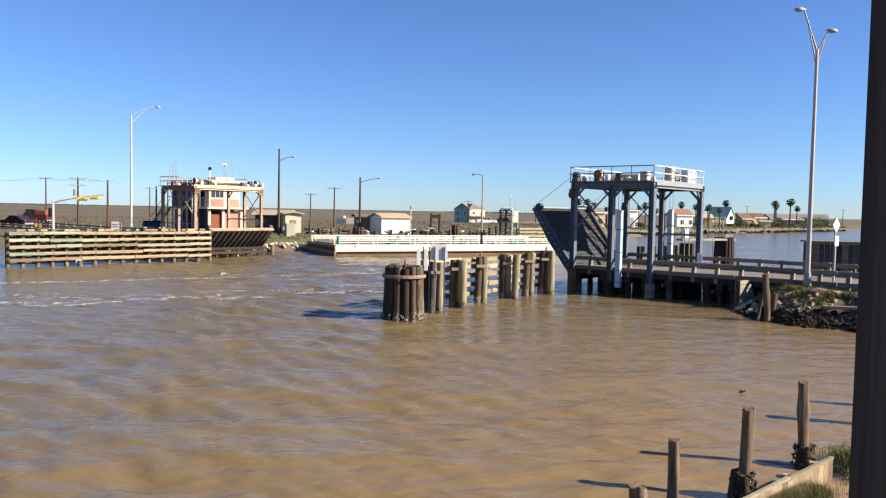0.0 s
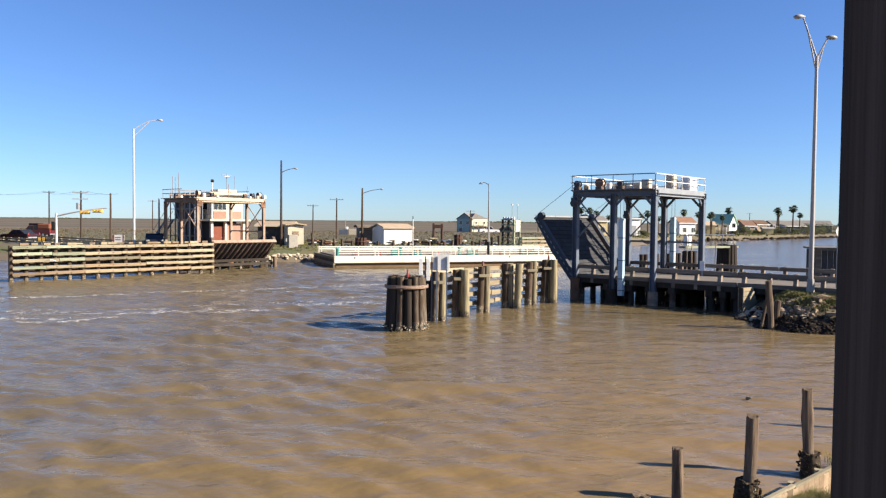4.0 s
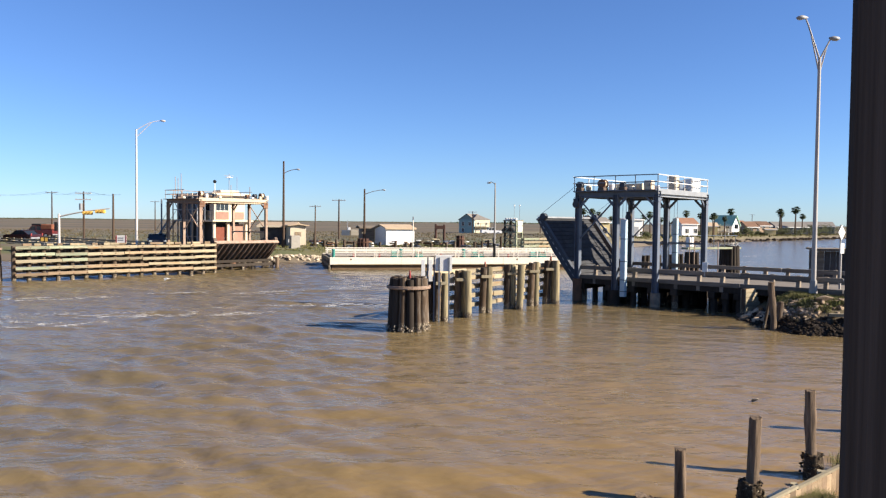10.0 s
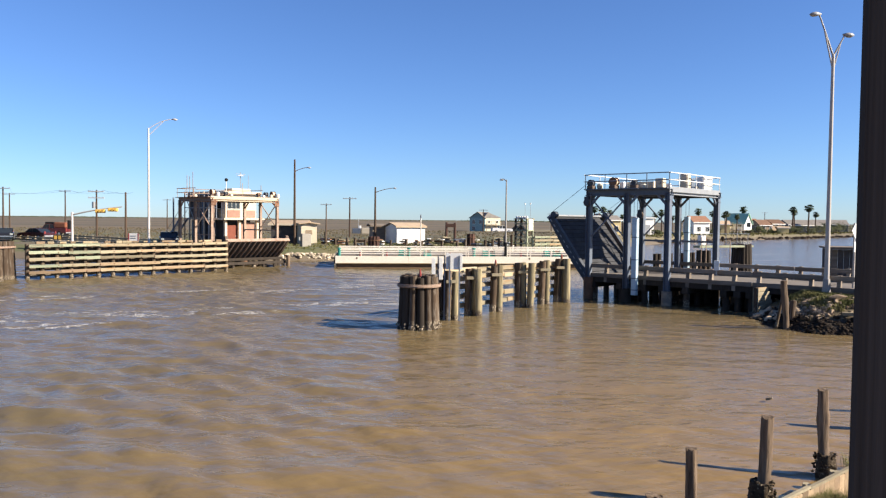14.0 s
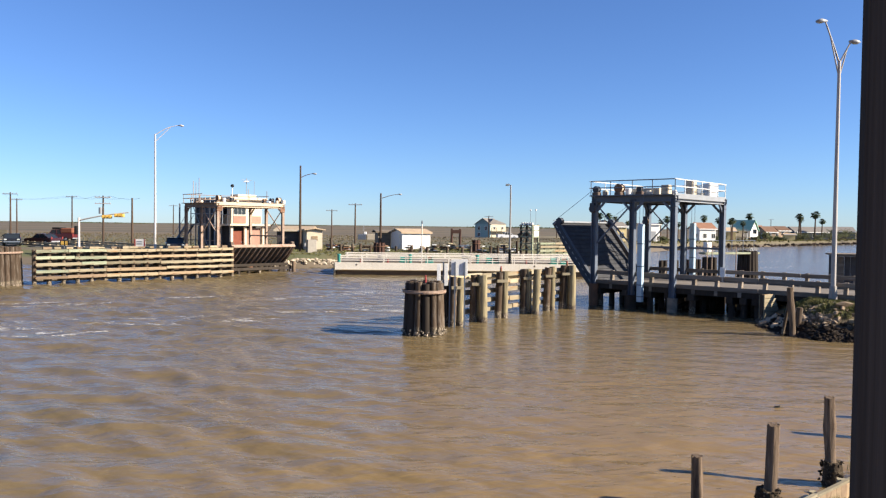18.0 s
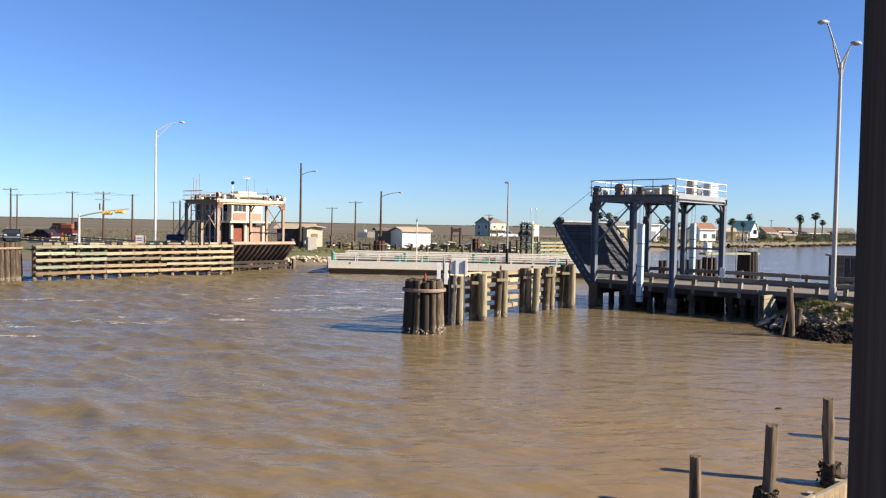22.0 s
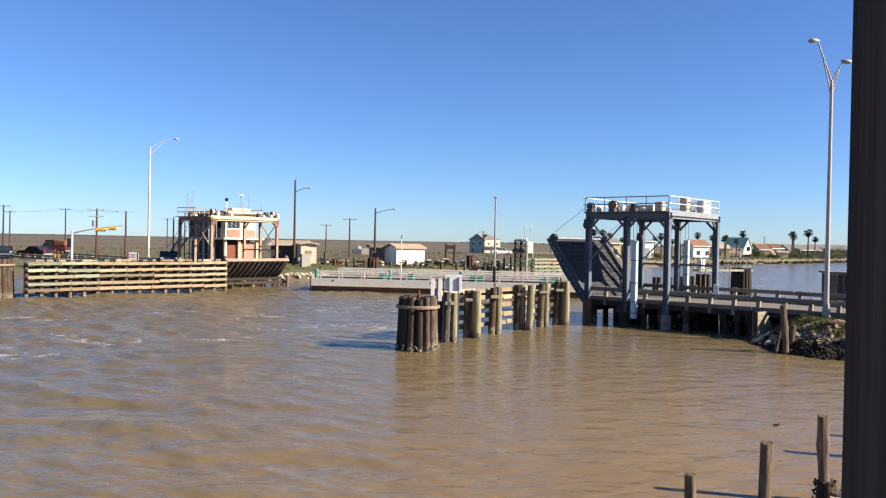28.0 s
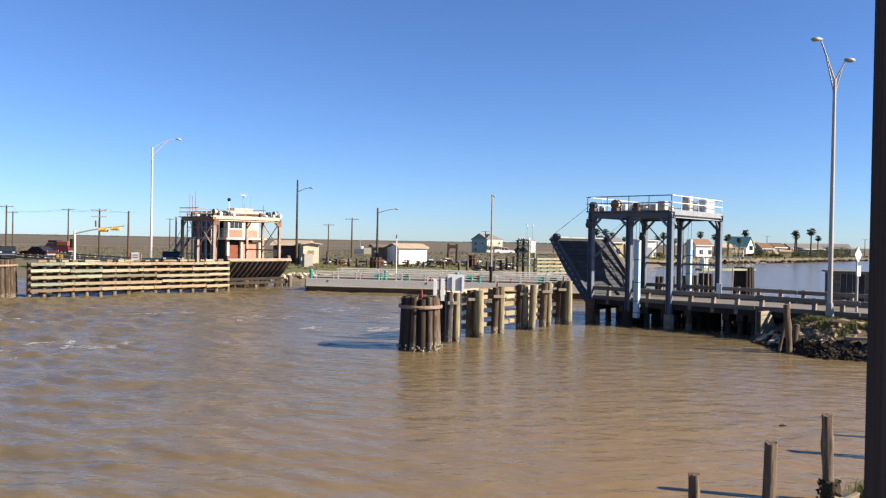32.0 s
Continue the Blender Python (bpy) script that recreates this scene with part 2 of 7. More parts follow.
M_ROOF = surface("tan_roof", (0.5, 0.38, 0.26), (0.42, 0.31, 0.21), 0.8, scale=1, fine=14, bump=0.3)
M_ROCK = surface("riprap_rock", (0.54, 0.45, 0.33), (0.36, 0.29, 0.21), 0.95, scale=3, fine=14, bump=0.9, dist=0.03, rand=0.35)
M_ROCK_BROWN = surface("brown_bank_rock", (0.44, 0.33, 0.22), (0.17, 0.12, 0.08), 0.95, scale=3, fine=14, bump=0.9, dist=0.03, rand=0.45)
M_ROCK_WET = surface("dark_bank_rock", (0.04, 0.028, 0.02), (0.016, 0.012, 0.009), 0.95, scale=3, fine=14, bump=0.9, dist=0.03, rand=0.4)
M_BARNACLE = surface("pale_barnacles", (0.42, 0.35, 0.26), (0.2, 0.16, 0.12), 0.95, scale=6, fine=20, bump=0.8, dist=0.02, rand=0.4)
M_OYSTER = surface("oyster_crust", (0.04, 0.029, 0.02), (0.09, 0.065, 0.04), 0.95, scale=12, fine=40, bump=1.0, dist=0.02, stain=(0.5, 0.42, 0.3), stain_lo=0.6, stain_hi=0.66)
M_GRASSBLADE = surface("green_grass", (0.13, 0.135, 0.045), (0.24, 0.2, 0.085), 0.8, scale=1.5, fine=9, bump=0, space="World", rand=0)
M_WEED = surface("dry_weeds", (0.155, 0.12, 0.065), (0.11, 0.092, 0.047), 0.85, scale=0.5, fine=5, bump=0, space="World", rand=0)
M_PALM = surface("palm_leaf", (0.05, 0.075, 0.03), (0.085, 0.09, 0.04), 0.7, scale=2, fine=9, bump=0)
M_LAMPGLASS = surface("lamp_lens", (0.42, 0.44, 0.42), (0.36, 0.38, 0.37), 0.25, scale=4, fine=20, bump=0)


def turned(t, stretch, angle):
    """Object coordinates turned about z, then stretched."""
    tc = t.nodes.new("ShaderNodeTexCoord")
    a = add(t, "ShaderNodeMapping", Rotation=(0, 0, radians(angle)))
    b = add(t, "ShaderNodeMapping", Scale=stretch)
    t.links.new(tc.outputs["Object"], a.inputs[0])
    t.links.new(a.outputs[0], b.inputs[0])
    return b.outputs[0]


def product(t, a, b):
    n = t.nodes.new("ShaderNodeMath")
    n.operation = "MULTIPLY"
    t.links.new(a, n.inputs[0])
    t.links.new(b, n.inputs[1])
    return n.outputs[0]


def ranged(t, src, a, b, lo, hi):
    n = add(t, "ShaderNodeMapRange", **{"From Min": a, "From Max": b, "To Min": lo, "To Max": hi})
    t.links.new(src, n.inputs["Value"])
    return n.outputs[0]


def water_material():
    m, t, b = nodes_of("muddy_water")
    geo = t.nodes.new("ShaderNodeNewGeometry")
    spot = t.nodes.new("ShaderNodeSeparateXYZ")
    t.links.new(geo.outputs["Position"], spot.inputs[0])
    silt = noise_of(t, coords(t, (0.5, 1, 1)), 0.12, 4)
    col = mixed(t, ramp(t, silt, 0.3, 0.7), (0.132, 0.099, 0.051), (0.117, 0.09, 0.05))
    cloud = noise_of(t, turned(t, (0.35, 1, 1), -12), 0.5, 4, 0.6)
    col = mixed(t, ramp(t, cloud, 0.42, 0.72), col, (0.142, 0.103, 0.053))
    # silt stirred up along the near shore
    close = product(t, ramp(t, spot.outputs["Y"], 36, 11), ramp(t, spot.outputs["X"], -9, 5))
    col = mixed(t, close, col, (0.204, 0.132, 0.056))
    t.links.new(col, b.inputs["Base Color"])
    b.inputs["Roughness"].default_value = 0.2
    b.inputs["IOR"].default_value = 1.33
    b.inputs["Specular IOR Level"].default_value = 0.29
    b.inputs["Specular Tint"].default_value = (1.0, 0.9, 0.77, 1)
    b.inputs["Subsurface Weight"].default_value = 0.08
    b.inputs["Subsurface Radius"].default_value = (1.0, 0.7, 0.4)
    b.inputs["Subsurface Scale"].default_value = 0.12
    chop = noise_of(t, turned(t, (0.4, 1.0, 1), 24), 1.25, 2, 0.5)
    cross = noise_of(t, turned(t, (0.35, 1.0, 1), -10), 1.8, 3, 0.5)
    fine = noise_of(t, turned(t, (0.45, 1.0, 1), 30), 4.6, 3, 0.5)
    # gusts roughen the surface in patches; it lies calmer far off and in the lee of the bridge
    gust = ranged(t, noise_of(t, turned(t, (0.45, 1, 1), 10), 0.11, 4, 0.6), 0.35, 0.65, 0.5, 1.0)
    calm = product(t, ranged(t, spot.outputs["Y"], 30, 75, 1.0, 0.45), ranged(t, spot.outputs["X"], 9, -6, 0.72, 0.88))
    power = product(t, gust, calm)
    n1 = None
    for src, dist, k in ((chop, 0.25, 0.9), (cross, 0.16, 0.9), (fine, 0.026, 0.85)):
        bp = add(t, "ShaderNodeBump", Distance=dist)
        t.links.new(ranged(t, power, 0, 1, 0, k), bp.inputs["Strength"])
        t.links.new(src, bp.inputs["Height"])
        if n1:
            t.links.new(n1, bp.inputs["Normal"])
        n1 = bp.outputs[0]
    t.links.new(n1, b.inputs["Normal"])
    return m


def ground_material():
    m, t, b = nodes_of("marsh_ground")
    v = coords(t)
    patch = noise_of(t, coords(t, (0.16, 1.0, 1)), 0.013, 7, 0.62)
    tuft = noise_of(t, coords(t, (0.3, 1, 1)), 0.7, 6, 0.6)
    col = mixed(t, ramp(t, patch, 0.44, 0.58), (0.118, 0.083, 0.043), (0.043, 0.038, 0.02))
    col = mixed(t, ranged(t, tuft, 0.4, 0.75, 0.0, 0.7), col, (0.115, 0.085, 0.045))
    sp = t.nodes.new("ShaderNodeSeparateXYZ")
    t.links.new(v, sp.inputs[0])
    lawn = noise_of(t, coords(t, (0.4, 1, 1)), 0.12, 3)
    near = ramp(t, sp.outputs["Y"], 220, 85)
    mul = add(t, "ShaderNodeMath")
    mul.operation = "MULTIPLY"
    t.links.new(near, mul.inputs[0])
    t.links.new(ramp(t, lawn, 0.38, 0.55), mul.inputs[1])
    col = mixed(t, mul.outputs[0], col, (0.085, 0.09, 0.036))
    yard = product(t, ramp(t, sp.outputs["X"], 26, 36), ramp(t, sp.outputs["Y"], 300, 240))
    col = mixed(t, product(t, yard, ranged(t, tuft, 0.3, 0.6, 0.35, 0.95)), col, (0.2, 0.165, 0.085))
    low = ramp(t, sp.outputs["Z"], 0.75, 0.45)
    mud = mixed(t, ramp(t, sp.outputs["Y"], 70, 55), (0.13, 0.1, 0.066), (0.06, 0.044, 0.03))
    col = mixed(t, low, col, mud)
    sand = noise_of(t, v, 1.3, 5, 0.6)
    shore = ramp(t, sp.outputs["Y"], 22, 16)
    grit = mixed(t, ramp(t, sand, 0.35, 0.7), (0.42, 0.27, 0.14), (0.24, 0.17, 0.09))
    col = mixed(t, shore, col, grit)
    t.links.new(col, b.inputs["Base Color"])
    b.inputs["Roughness"].default_value = 0.95
    bp = add(t, "ShaderNodeBump", Strength=0.6, Distance=0.12)
    t.links.new(tuft, bp.inputs["Height"])
    t.links.new(bp.outputs[0], b.inputs["Normal"])
    return m


# ---- building blocks ----
def mesh_of(name, bm, material, smooth=False):
    me = bpy.data.meshes.new(name)
    bm.to_mesh(me)
    bm.free()
    if smooth:
        for p in me.polygons:
            p.use_smooth = True
    me.materials.append(material)
    return me


def thing(name, label, category, place=(0, 0, 0), rz=0.0, group="", kind=""):
    ob = new(name)
    ob.empty_display_size = 0.2
    ob.matrix_world = pose(*place, 0, 0, rz)
    return tagged(ob, label, category, group, kind)


def part(name, bm, material, parent, label="", smooth=False, at=None):
    me = bm if isinstance(bm, bpy.types.Mesh) else mesh_of(name, bm, material, smooth)
    ob = new(name, me)
    ob.parent = parent
    if at is not None:
        ob.matrix_basis = at
    return tagged(ob, label)


def single(name, bm, material, label, category, m=None, group="", kind="", smooth=False):
    ob = new(name, mesh_of(name, bm, material, smooth))
    if m is not None:
        ob.matrix_world = m
    return tagged(ob, label, category, group, kind)


def box(bm, c, s, rz=0.0, bevel=0.0, rx=0.0, ry=0.0):
    m = pose(*c, rx, ry, rz) @ Matrix.Diagonal((*s, 1))
    r = bmesh.ops.create_cube(bm, size=1, matrix=m)
    if bevel:
        es = list({e for v in r["verts"] for e in v.link_edges})
        bmesh.ops.bevel(bm, geom=es, offset=bevel, segments=1, affect="EDGES")
    return bm


def rod(bm, a, b, r0, r1=None, n=8):
    a, b = Vector(a), Vector(b)
    d = b - a
    m = Matrix.Translation((a + b) / 2) @ d.to_track_quat("Z", "Y").to_matrix().to_4x4()
    bmesh.ops.create_cone(bm, cap_ends=True, segments=n, radius1=r0, radius2=r1 if r1 is not None else r0, depth=d.length, matrix=m)
    return bm


def beam(bm, a, b, w, h):
    a, b = Vector(a), Vector(b)
    d = b - a
    m = Matrix.Translation((a + b) / 2) @ d.to_track_quat("X", "Z").to_matrix().to_4x4() @ Matrix.Diagonal((d.length, w, h, 1))
    bmesh.ops.create_cube(bm, size=1, matrix=m)
    return bm


def tube(bm, pts, r0, r1=None, n=8, closed=False):
    """One round bar bent along points."""
    r1 = r0 if r1 is None else r1
    pts = [Vector(p) for p in pts]
    m, rings = len(pts), []
    for k, p in enumerate(pts):
        a, b = (pts[k - 1], pts[(k + 1) % m]) if closed else (pts[max(0, k - 1)], pts[min(m - 1, k + 1)])
        q = (b - a).to_track_quat("Z", "Y")
        r = r0 + (r1 - r0) * k / (m - 1)
        rings.append([bm.verts.new(p + q @ Vector((r * math.cos(6.2832 * i / n), r * math.sin(6.2832 * i / n), 0))) for i in range(n)])
    for k in range(m if closed else m - 1):
        a, b = rings[k], rings[(k + 1) % m]
        for i in range(n):
            bm.faces.new((a[i], a[(i + 1) % n], b[(i + 1) % n], b[i]))
    if not closed:
        bm.faces.new(rings[0][::-1])
        bm.faces.new(rings[-1])
    return bm


def ring(bm, r, z, thick, n=28):
    return tube(bm, [(r * math.cos(6.2832 * k / n), r * math.sin(6.2832 * k / n), z) for k in range(n)], thick, n=6, closed=True)


def hull(bm, pts):
    vs = [bm.verts.new(p) for p in pts]
    r = bmesh.ops.convex_hull(bm, input=vs)
    bmesh.ops.delete(bm, geom=list({g for g in r["geom_interior"] + r["geom_unused"] if isinstance(g, bmesh.types.BMVert)}), context="VERTS")
    return bm


def prism(bm, outline, y0, y1):
    """An outline in x and z, thick from y0 to y1."""
    f = bm.faces.new([bm.verts.new((x, y0, z)) for x, z in outline])
    r = bmesh.ops.extrude_face_region(bm, geom=[f])
    bmesh.ops.translate(bm, vec=(0, y1 - y0, 0), verts=[v for v in r["geom"] if isinstance(v, bmesh.types.BMVert)])
    bmesh.ops.recalc_face_normals(bm, faces=bm.faces)
    return bm


def B():
    return bmesh.new()


def log_mesh(name, h, r, material, seed=0, n=12, taper=0.9, lean=0.0, rough=0.05, rings=9, knots=0):
    """A worn round timber with an uneven outline and a chipped top, from z = 0 to h; knots: swellings and notches along it."""
    rnd = random.Random(seed)
    bm = B()
    rows = []
    ph = [rnd.random() * 6.28 for _ in range(4)]
    lumps = [(rnd.random(), rnd.random() * 6.28, rnd.uniform(-0.28, 0.3)) for _ in range(knots)]
    for k in range(rings):
        u = k / (rings - 1)
        row = []
        wx = 0.25 * r * math.sin(u * 5 + ph[3]) if knots else 0.0
        for i in range(n):
            a = 6.2832 * i / n
            rr = r * (1 + (taper - 1) * u) * (1 + rough * math.sin(2 * a + ph[0] + u * 2) + rough * math.sin(5 * a + ph[1] + u) + rnd.uniform(-0.02, 0.02))
            for lu, la, lk in lumps:
                rr += r * lk * math.exp(-((u - lu) * h / (2.2 * r)) ** 2) * max(0, math.cos(a - la)) ** 3
            z = h * u + (rnd.uniform(-1, 1) * (0.012 + (0.12 * r if knots else 0)) * (1 if k == rings - 1 else 0))
            row.append(bm.verts.new((rr * math.cos(a) + lean * u * u + wx, rr * math.sin(a), z)))
        rows.append(row)
    for a, b in zip(rows, rows[1:]):
        for i in range(n):
            bm.faces.new((a[i], a[(i + 1) % n], b[(i + 1) % n], b[i]))
    cap = bm.faces.new(rows[-1])
    foot = bm.faces.new(rows[0][::-1])
    for f in bm.faces:
        f.smooth = f not in (cap, foot)
    for e in cap.edges:
        e.smooth = False
    return mesh_of(name, bm, material)


# ---- water and land ----
def axis_steps(lo, hi, step, outer, grow=1.35):
    inner = list(np.arange(lo, hi + 1e-6, step))
    up, d = [hi], step
    while up[-1] < outer:
        d *= grow
        up.append(up[-1] + d)
    down, d = [lo], step
    while down[-1] > -outer:
        d *= grow
        down.append(down[-1] - d)
    return np.array(down[:0:-1] + inner + up[1:])


def grid_mesh(name, xs, ys, height, material):
    X, Y = np.meshgrid(xs, ys)
    Z = height(X, Y)
    nx, ny = len(xs), len(ys)
    co = np.stack([X, Y, Z], -1).reshape(-1, 3)
    i = np.arange(nx * ny).reshape(ny, nx)
    quads = np.stack([i[:-1, :-1], i[:-1, 1:], i[1:, 1:], i[1:, :-1]], -1).reshape(-1, 4)
    me = bpy.data.meshes.new(name)
    me.vertices.add(len(co))
    me.vertices.foreach_set("co", co.astype(np.float32).ravel())
    me.loops.add(quads.size)
    me.loops.foreach_set("vertex_index", quads.astype(np.int32).ravel())
    me.polygons.add(len(quads))
    me.polygons.foreach_set("loop_start", np.arange(0, quads.size, 4, dtype=np.int32))
    me.polygons.foreach_set("use_smooth", np.ones(len(quads), dtype=bool))
    me.update(calc_edges=True)
    me.materials.append(material)
    return me


def wave_height(X, Y):
    rng = np.random.RandomState(5)
    Z = np.zeros_like(X)
    for lam, amp, mean, spread, count in ((3.6, 0.0125, -1.7, 0.35, 8), (2.0, 0.0105, -1.72, 0.6, 10), (1.15, 0.0095, -2.15, 0.6, 14), (0.72, 0.005, -2.2, 0.7, 16), (0.5, 0.002, -1.9, 0.9, 14), (5.5, 0.022, -1.62, 0.22, 5)):
        for _ in range(count):
            a = mean + rng.uniform(-spread, spread)
            k = 2 * math.pi / (lam * rng.uniform(0.8, 1.25))
            Z += amp * np.sin(k * (np.cos(a) * X + np.sin(a) * Y) + rng.uniform(0, 6.28)) * rng.uniform(0.5, 1)
    r = np.hypot(X, np.minimum(Y, 0) + np.maximum(Y - 110, 0))
    env = 0.65 + 0.5 * np.sin(X * 0.11 + 1) * np.sin(Y * 0.07 + X * 0.05)
    return Z * env * np.clip(1.6 - r / 70, 0, 1) * np.clip(0.9 - X / 9, 0.42, 1.6)


WATER_SPEED = (-0.1, -1.15)
water = tagged(new("water", grid_mesh("water", axis_steps(-34, 26, 0.19, 4500, 1.2), axis_steps(4, 104, 0.2, 4500, 1.2), wave_height, water_material())),
               "murky brown choppy canal water with small waves", "water", kind="structure")

LEFT_BANK = [(-4500, 700), (-300, 130), (-90, 92), (-45, 80), (-30, 77.5), (-14, 78.5), (0, 84), (20, 112), (45, 155), (60, 178), (97, 213), (190, 310), (700, 900), (4500, 5200)]
RIGHT_BANK = [(-4500, -900), (-60, -40), (-6, -4), (2.6, 8.8), (4.7, 10.6), (7.0, 12.5), (10.5, 15.0), (15.5, 21), (17.8, 27), (16.8, 30.2), (15.4, 30.8), (14.6, 32.2), (14.9, 35.6),
              (15.6, 37.4), (20.2, 42.3), (25.5, 45.0), (29, 51), (36, 62), (65, 105), (150, 230), (900, 1400), (4500, 4700)]


def side_of(X, Y, line):
    """Distance from a bank line, positive to its left as the line runs."""
    best = np.full(X.shape, 1e9)
    sign = np.ones(X.shape)
    for (ax, ay), (bx, by) in zip(line, line[1:]):
        dx, dy = bx - ax, by - ay
        u = np.clip(((X - ax) * dx + (Y - ay) * dy) / (dx * dx + dy * dy), 0, 1)
        px, py = X - (ax + u * dx), Y - (ay + u * dy)
        d = np.hypot(px, py)
        s = np.sign(dx * py - dy * px)
        sign = np.where(d < best - 1e-6, s, sign)
        best = np.minimum(d, best)
    return best * sign


def land_height(X, Y):
    left = side_of(X, Y, LEFT_BANK)
    right = -side_of(X, Y, RIGHT_BANK)
    far = np.clip((Y - 20) / 20, 0, 1)
    road_bank = np.clip((Y - 27) / 4, 0, 1) * np.clip((50 - Y) / 8, 0, 1)
    top_r = np.minimum(0.27 + 0.93 * far + 0.4 * road_bank, 1.14 + 0.06 * (1 - road_bank))
    rise_r = 1.6 + 1.4 * far - 0.55 * road_bank
    hl = np.where(left > 0, 0.15 + 1.1 * np.clip(left / 2.6, 0, 1), 0.15 + left * 0.5)
    hr = np.where(right > 0, 0.1 + (top_r - 0.1) * np.clip(right / rise_r, 0, 1), 0.1 + right * 0.6)
    h = np.maximum(np.maximum(hl, hr), -2.5)
    rough = 0.06 * np.sin(X * 0.9 + 1.3 * np.sin(Y * 0.5)) + 0.05 * np.sin(Y * 1.1 + X * 0.3)
    return h + rough * np.clip(1.5 - np.hypot(X, Y) / 300, 0, 1)


GROUND = ground_material()
ground = tagged(new("ground", grid_mesh("ground", axis_steps(-60, 70, 0.8, 4500, 1.12), axis_steps(-4, 110, 0.8, 4500, 1.12), land_height, GROUND)),
                "flat brown salt marsh with grassy canal banks", "ground", kind="structure")


def land_z(x, y):
    return float(land_height(np.array([[x]], float), np.array([[y]], float))[0, 0])


# ---- bridge frame: x along the road towards the near shore, y across it ----
BR = pose(12.2, 40.3, 0, 0, 0, -42.2)
DECK = 1.25


def bridge(x, y, z=0.0, rz=0.0):
    return BR @ pose(x, y, z, 0, 0, rz)


def put(ob, m):
    ob.matrix_world = m
    return ob


def near_post():
    bm = B()
    box(bm, (0.0, 0, 0), (0.15, 0.15, 5.2), bevel=0.006)
    single("deck_post", bm, M_POST, "dark square timber post of a porch", "post", pose(0.586, 0.922, 3.0, 0, 0, -33))


near_post()


# ---- gantries ----
def gantry(name, label, m, steel, mirror, beam_mat, rail_mat, hoists, bay=(2, 1), wide=0.13, open_front=False, along_road=4.75, across=6.36):
    """Six columns in a rectangle along the road and across it, a platform on top with rails and winches.
    Local x: 0 at the shore side; mirror = -1 turns it round for the other shore."""
    g = thing(name, label, "gantry")
    g.matrix_world = m
    top = 6.0
    L, W = along_road, across
    xs, ys = (0.0, -L / 2, -L), (0.0, W)
    s = mirror
    for x in xs:
        for y in ys:
            bm = B()
            for dx in (-wide, wide):
                box(bm, (x * s + dx, y, 2.6), (0.03, wide * 2.3, top + 0.7), bevel=0.004)
            box(bm, (x * s, y, 2.6), (wide * 1.85, 0.02, top + 0.7))
            box(bm, (x * s, y, top - 0.42), (0.34, 0.36, 0.03))
            part("column", bm, steel, g)
            bm = B()
            rod(bm, (x * s, y, -1.5), (x * s, y, 1.25 if x < -4 and y < 1 else 0.75), 0.27, 0.27, 14)
            part("pile_casing", bm, M_RUST if x < -4 else M_GREYTIMBER if x == 0.0 and y == 0.0 else M_PILE_DARK, g)
    for y in ys:
        bm = B()
        for dz in (-0.14, 0.14):
            box(bm, (-L / 2 * s, y, top + dz), (L + 0.45, 0.26, 0.03))
        box(bm, (-L / 2 * s, y, top), (L + 0.45, 0.02, 0.27))
        part("side_beam", bm, steel, g)
        for x in xs:
            for d in (-1, 1):
                if abs(x + d * 0.5 + L / 2) > L / 2 + 0.13 or (open_front and x > -4):
                    continue
                bm = B()
                beam(bm, ((x + d * 0.1) * s, y, top - 0.68), ((x + d * 0.62) * s, y, top - 0.14), 0.09, 0.12)
                part("knee_bracket", bm, steel, g)
    for x in xs:
        bm = B()
        for dz in (-0.13, 0.13):
            box(bm, (x * s, W / 2, top + dz - 0.01), (0.24, W - 0.26, 0.03))
        box(bm, (x * s, W / 2, top - 0.01), (0.02, W - 0.26, 0.25))
        part("cross_beam", bm, beam_mat if x == 0.0 else steel, g)
        for y, d in ((0.0, 1), (W, -1)):
            if open_front and x < 0:
                continue
            bm = B()
            beam(bm, (x * s, y + d * 0.1, top - 0.6), (x * s, y + d * 0.56, top - 0.12), 0.09, 0.12)
            part("knee_bracket", bm, M_RUST if open_front else steel, g)
            if open_front:
                part("corner_plate", box(B(), (x * s + 0.14, y + d * 0.12, top - 0.25), (0.03, 0.5, 0.55), bevel=0.01), M_RUST, g, "rusted gusset plate")
    for y in ys:
        for x0, x1 in ((xs[bay[0]], xs[bay[1]]),):
            for z0, z1 in ((top - 0.2, top - 2.6), (top - 2.6, top - 0.2)):
                bm = beam(B(), (x0 * s, y, z0), (x1 * s, y, z1), 0.06, 0.07)
                part("cross_brace", bm, steel, g)
    bm = beam(B(), (xs[2] * s, W, top - 2.75), (xs[0] * s, W, top - 2.75), 0.1, 0.12)
    part("tie_beam", bm, steel, g)
    # edge channel and deck plates of the platform
    bm = box(B(), (0.13 * s, W / 2 - 0.06, top + 0.13), (0.05, W + 0.24, 0.28), bevel=0.006)
    part("edge_channel", bm, beam_mat, g, "pale edge channel")
    for k in range(8):
        bm = box(B(), (-(L / 2 + 0.03) * s, W / 7.3 * k + 0.05, top + 0.19), (L + 0.25, W / 7.3 - 0.02, 0.05))
        part("deck_plate", bm, steel, g)
    zt = top + 0.215
    posts = [(x, y) for y in (-0.14, W + 0.04) for x in (0.1, -L * 0.25, -L * 0.5, -L * 0.78, -L - 0.2)] + [(x, y) for x in (0.1,) for y in [W * q for q in (0.16, 0.33, 0.5, 0.67, 0.84)]] + [(-L - 0.25, y) for y in (1.5, 3.4, 5.2)]
    if open_front:
        posts = [p for p in posts if p[0] < -2]
    for x, y in posts:
        part("rail_post", rod(B(), (x * s, y, zt), (x * s, y, zt + 0.8), 0.024, n=6), steel if y < 0 else rail_mat, g)
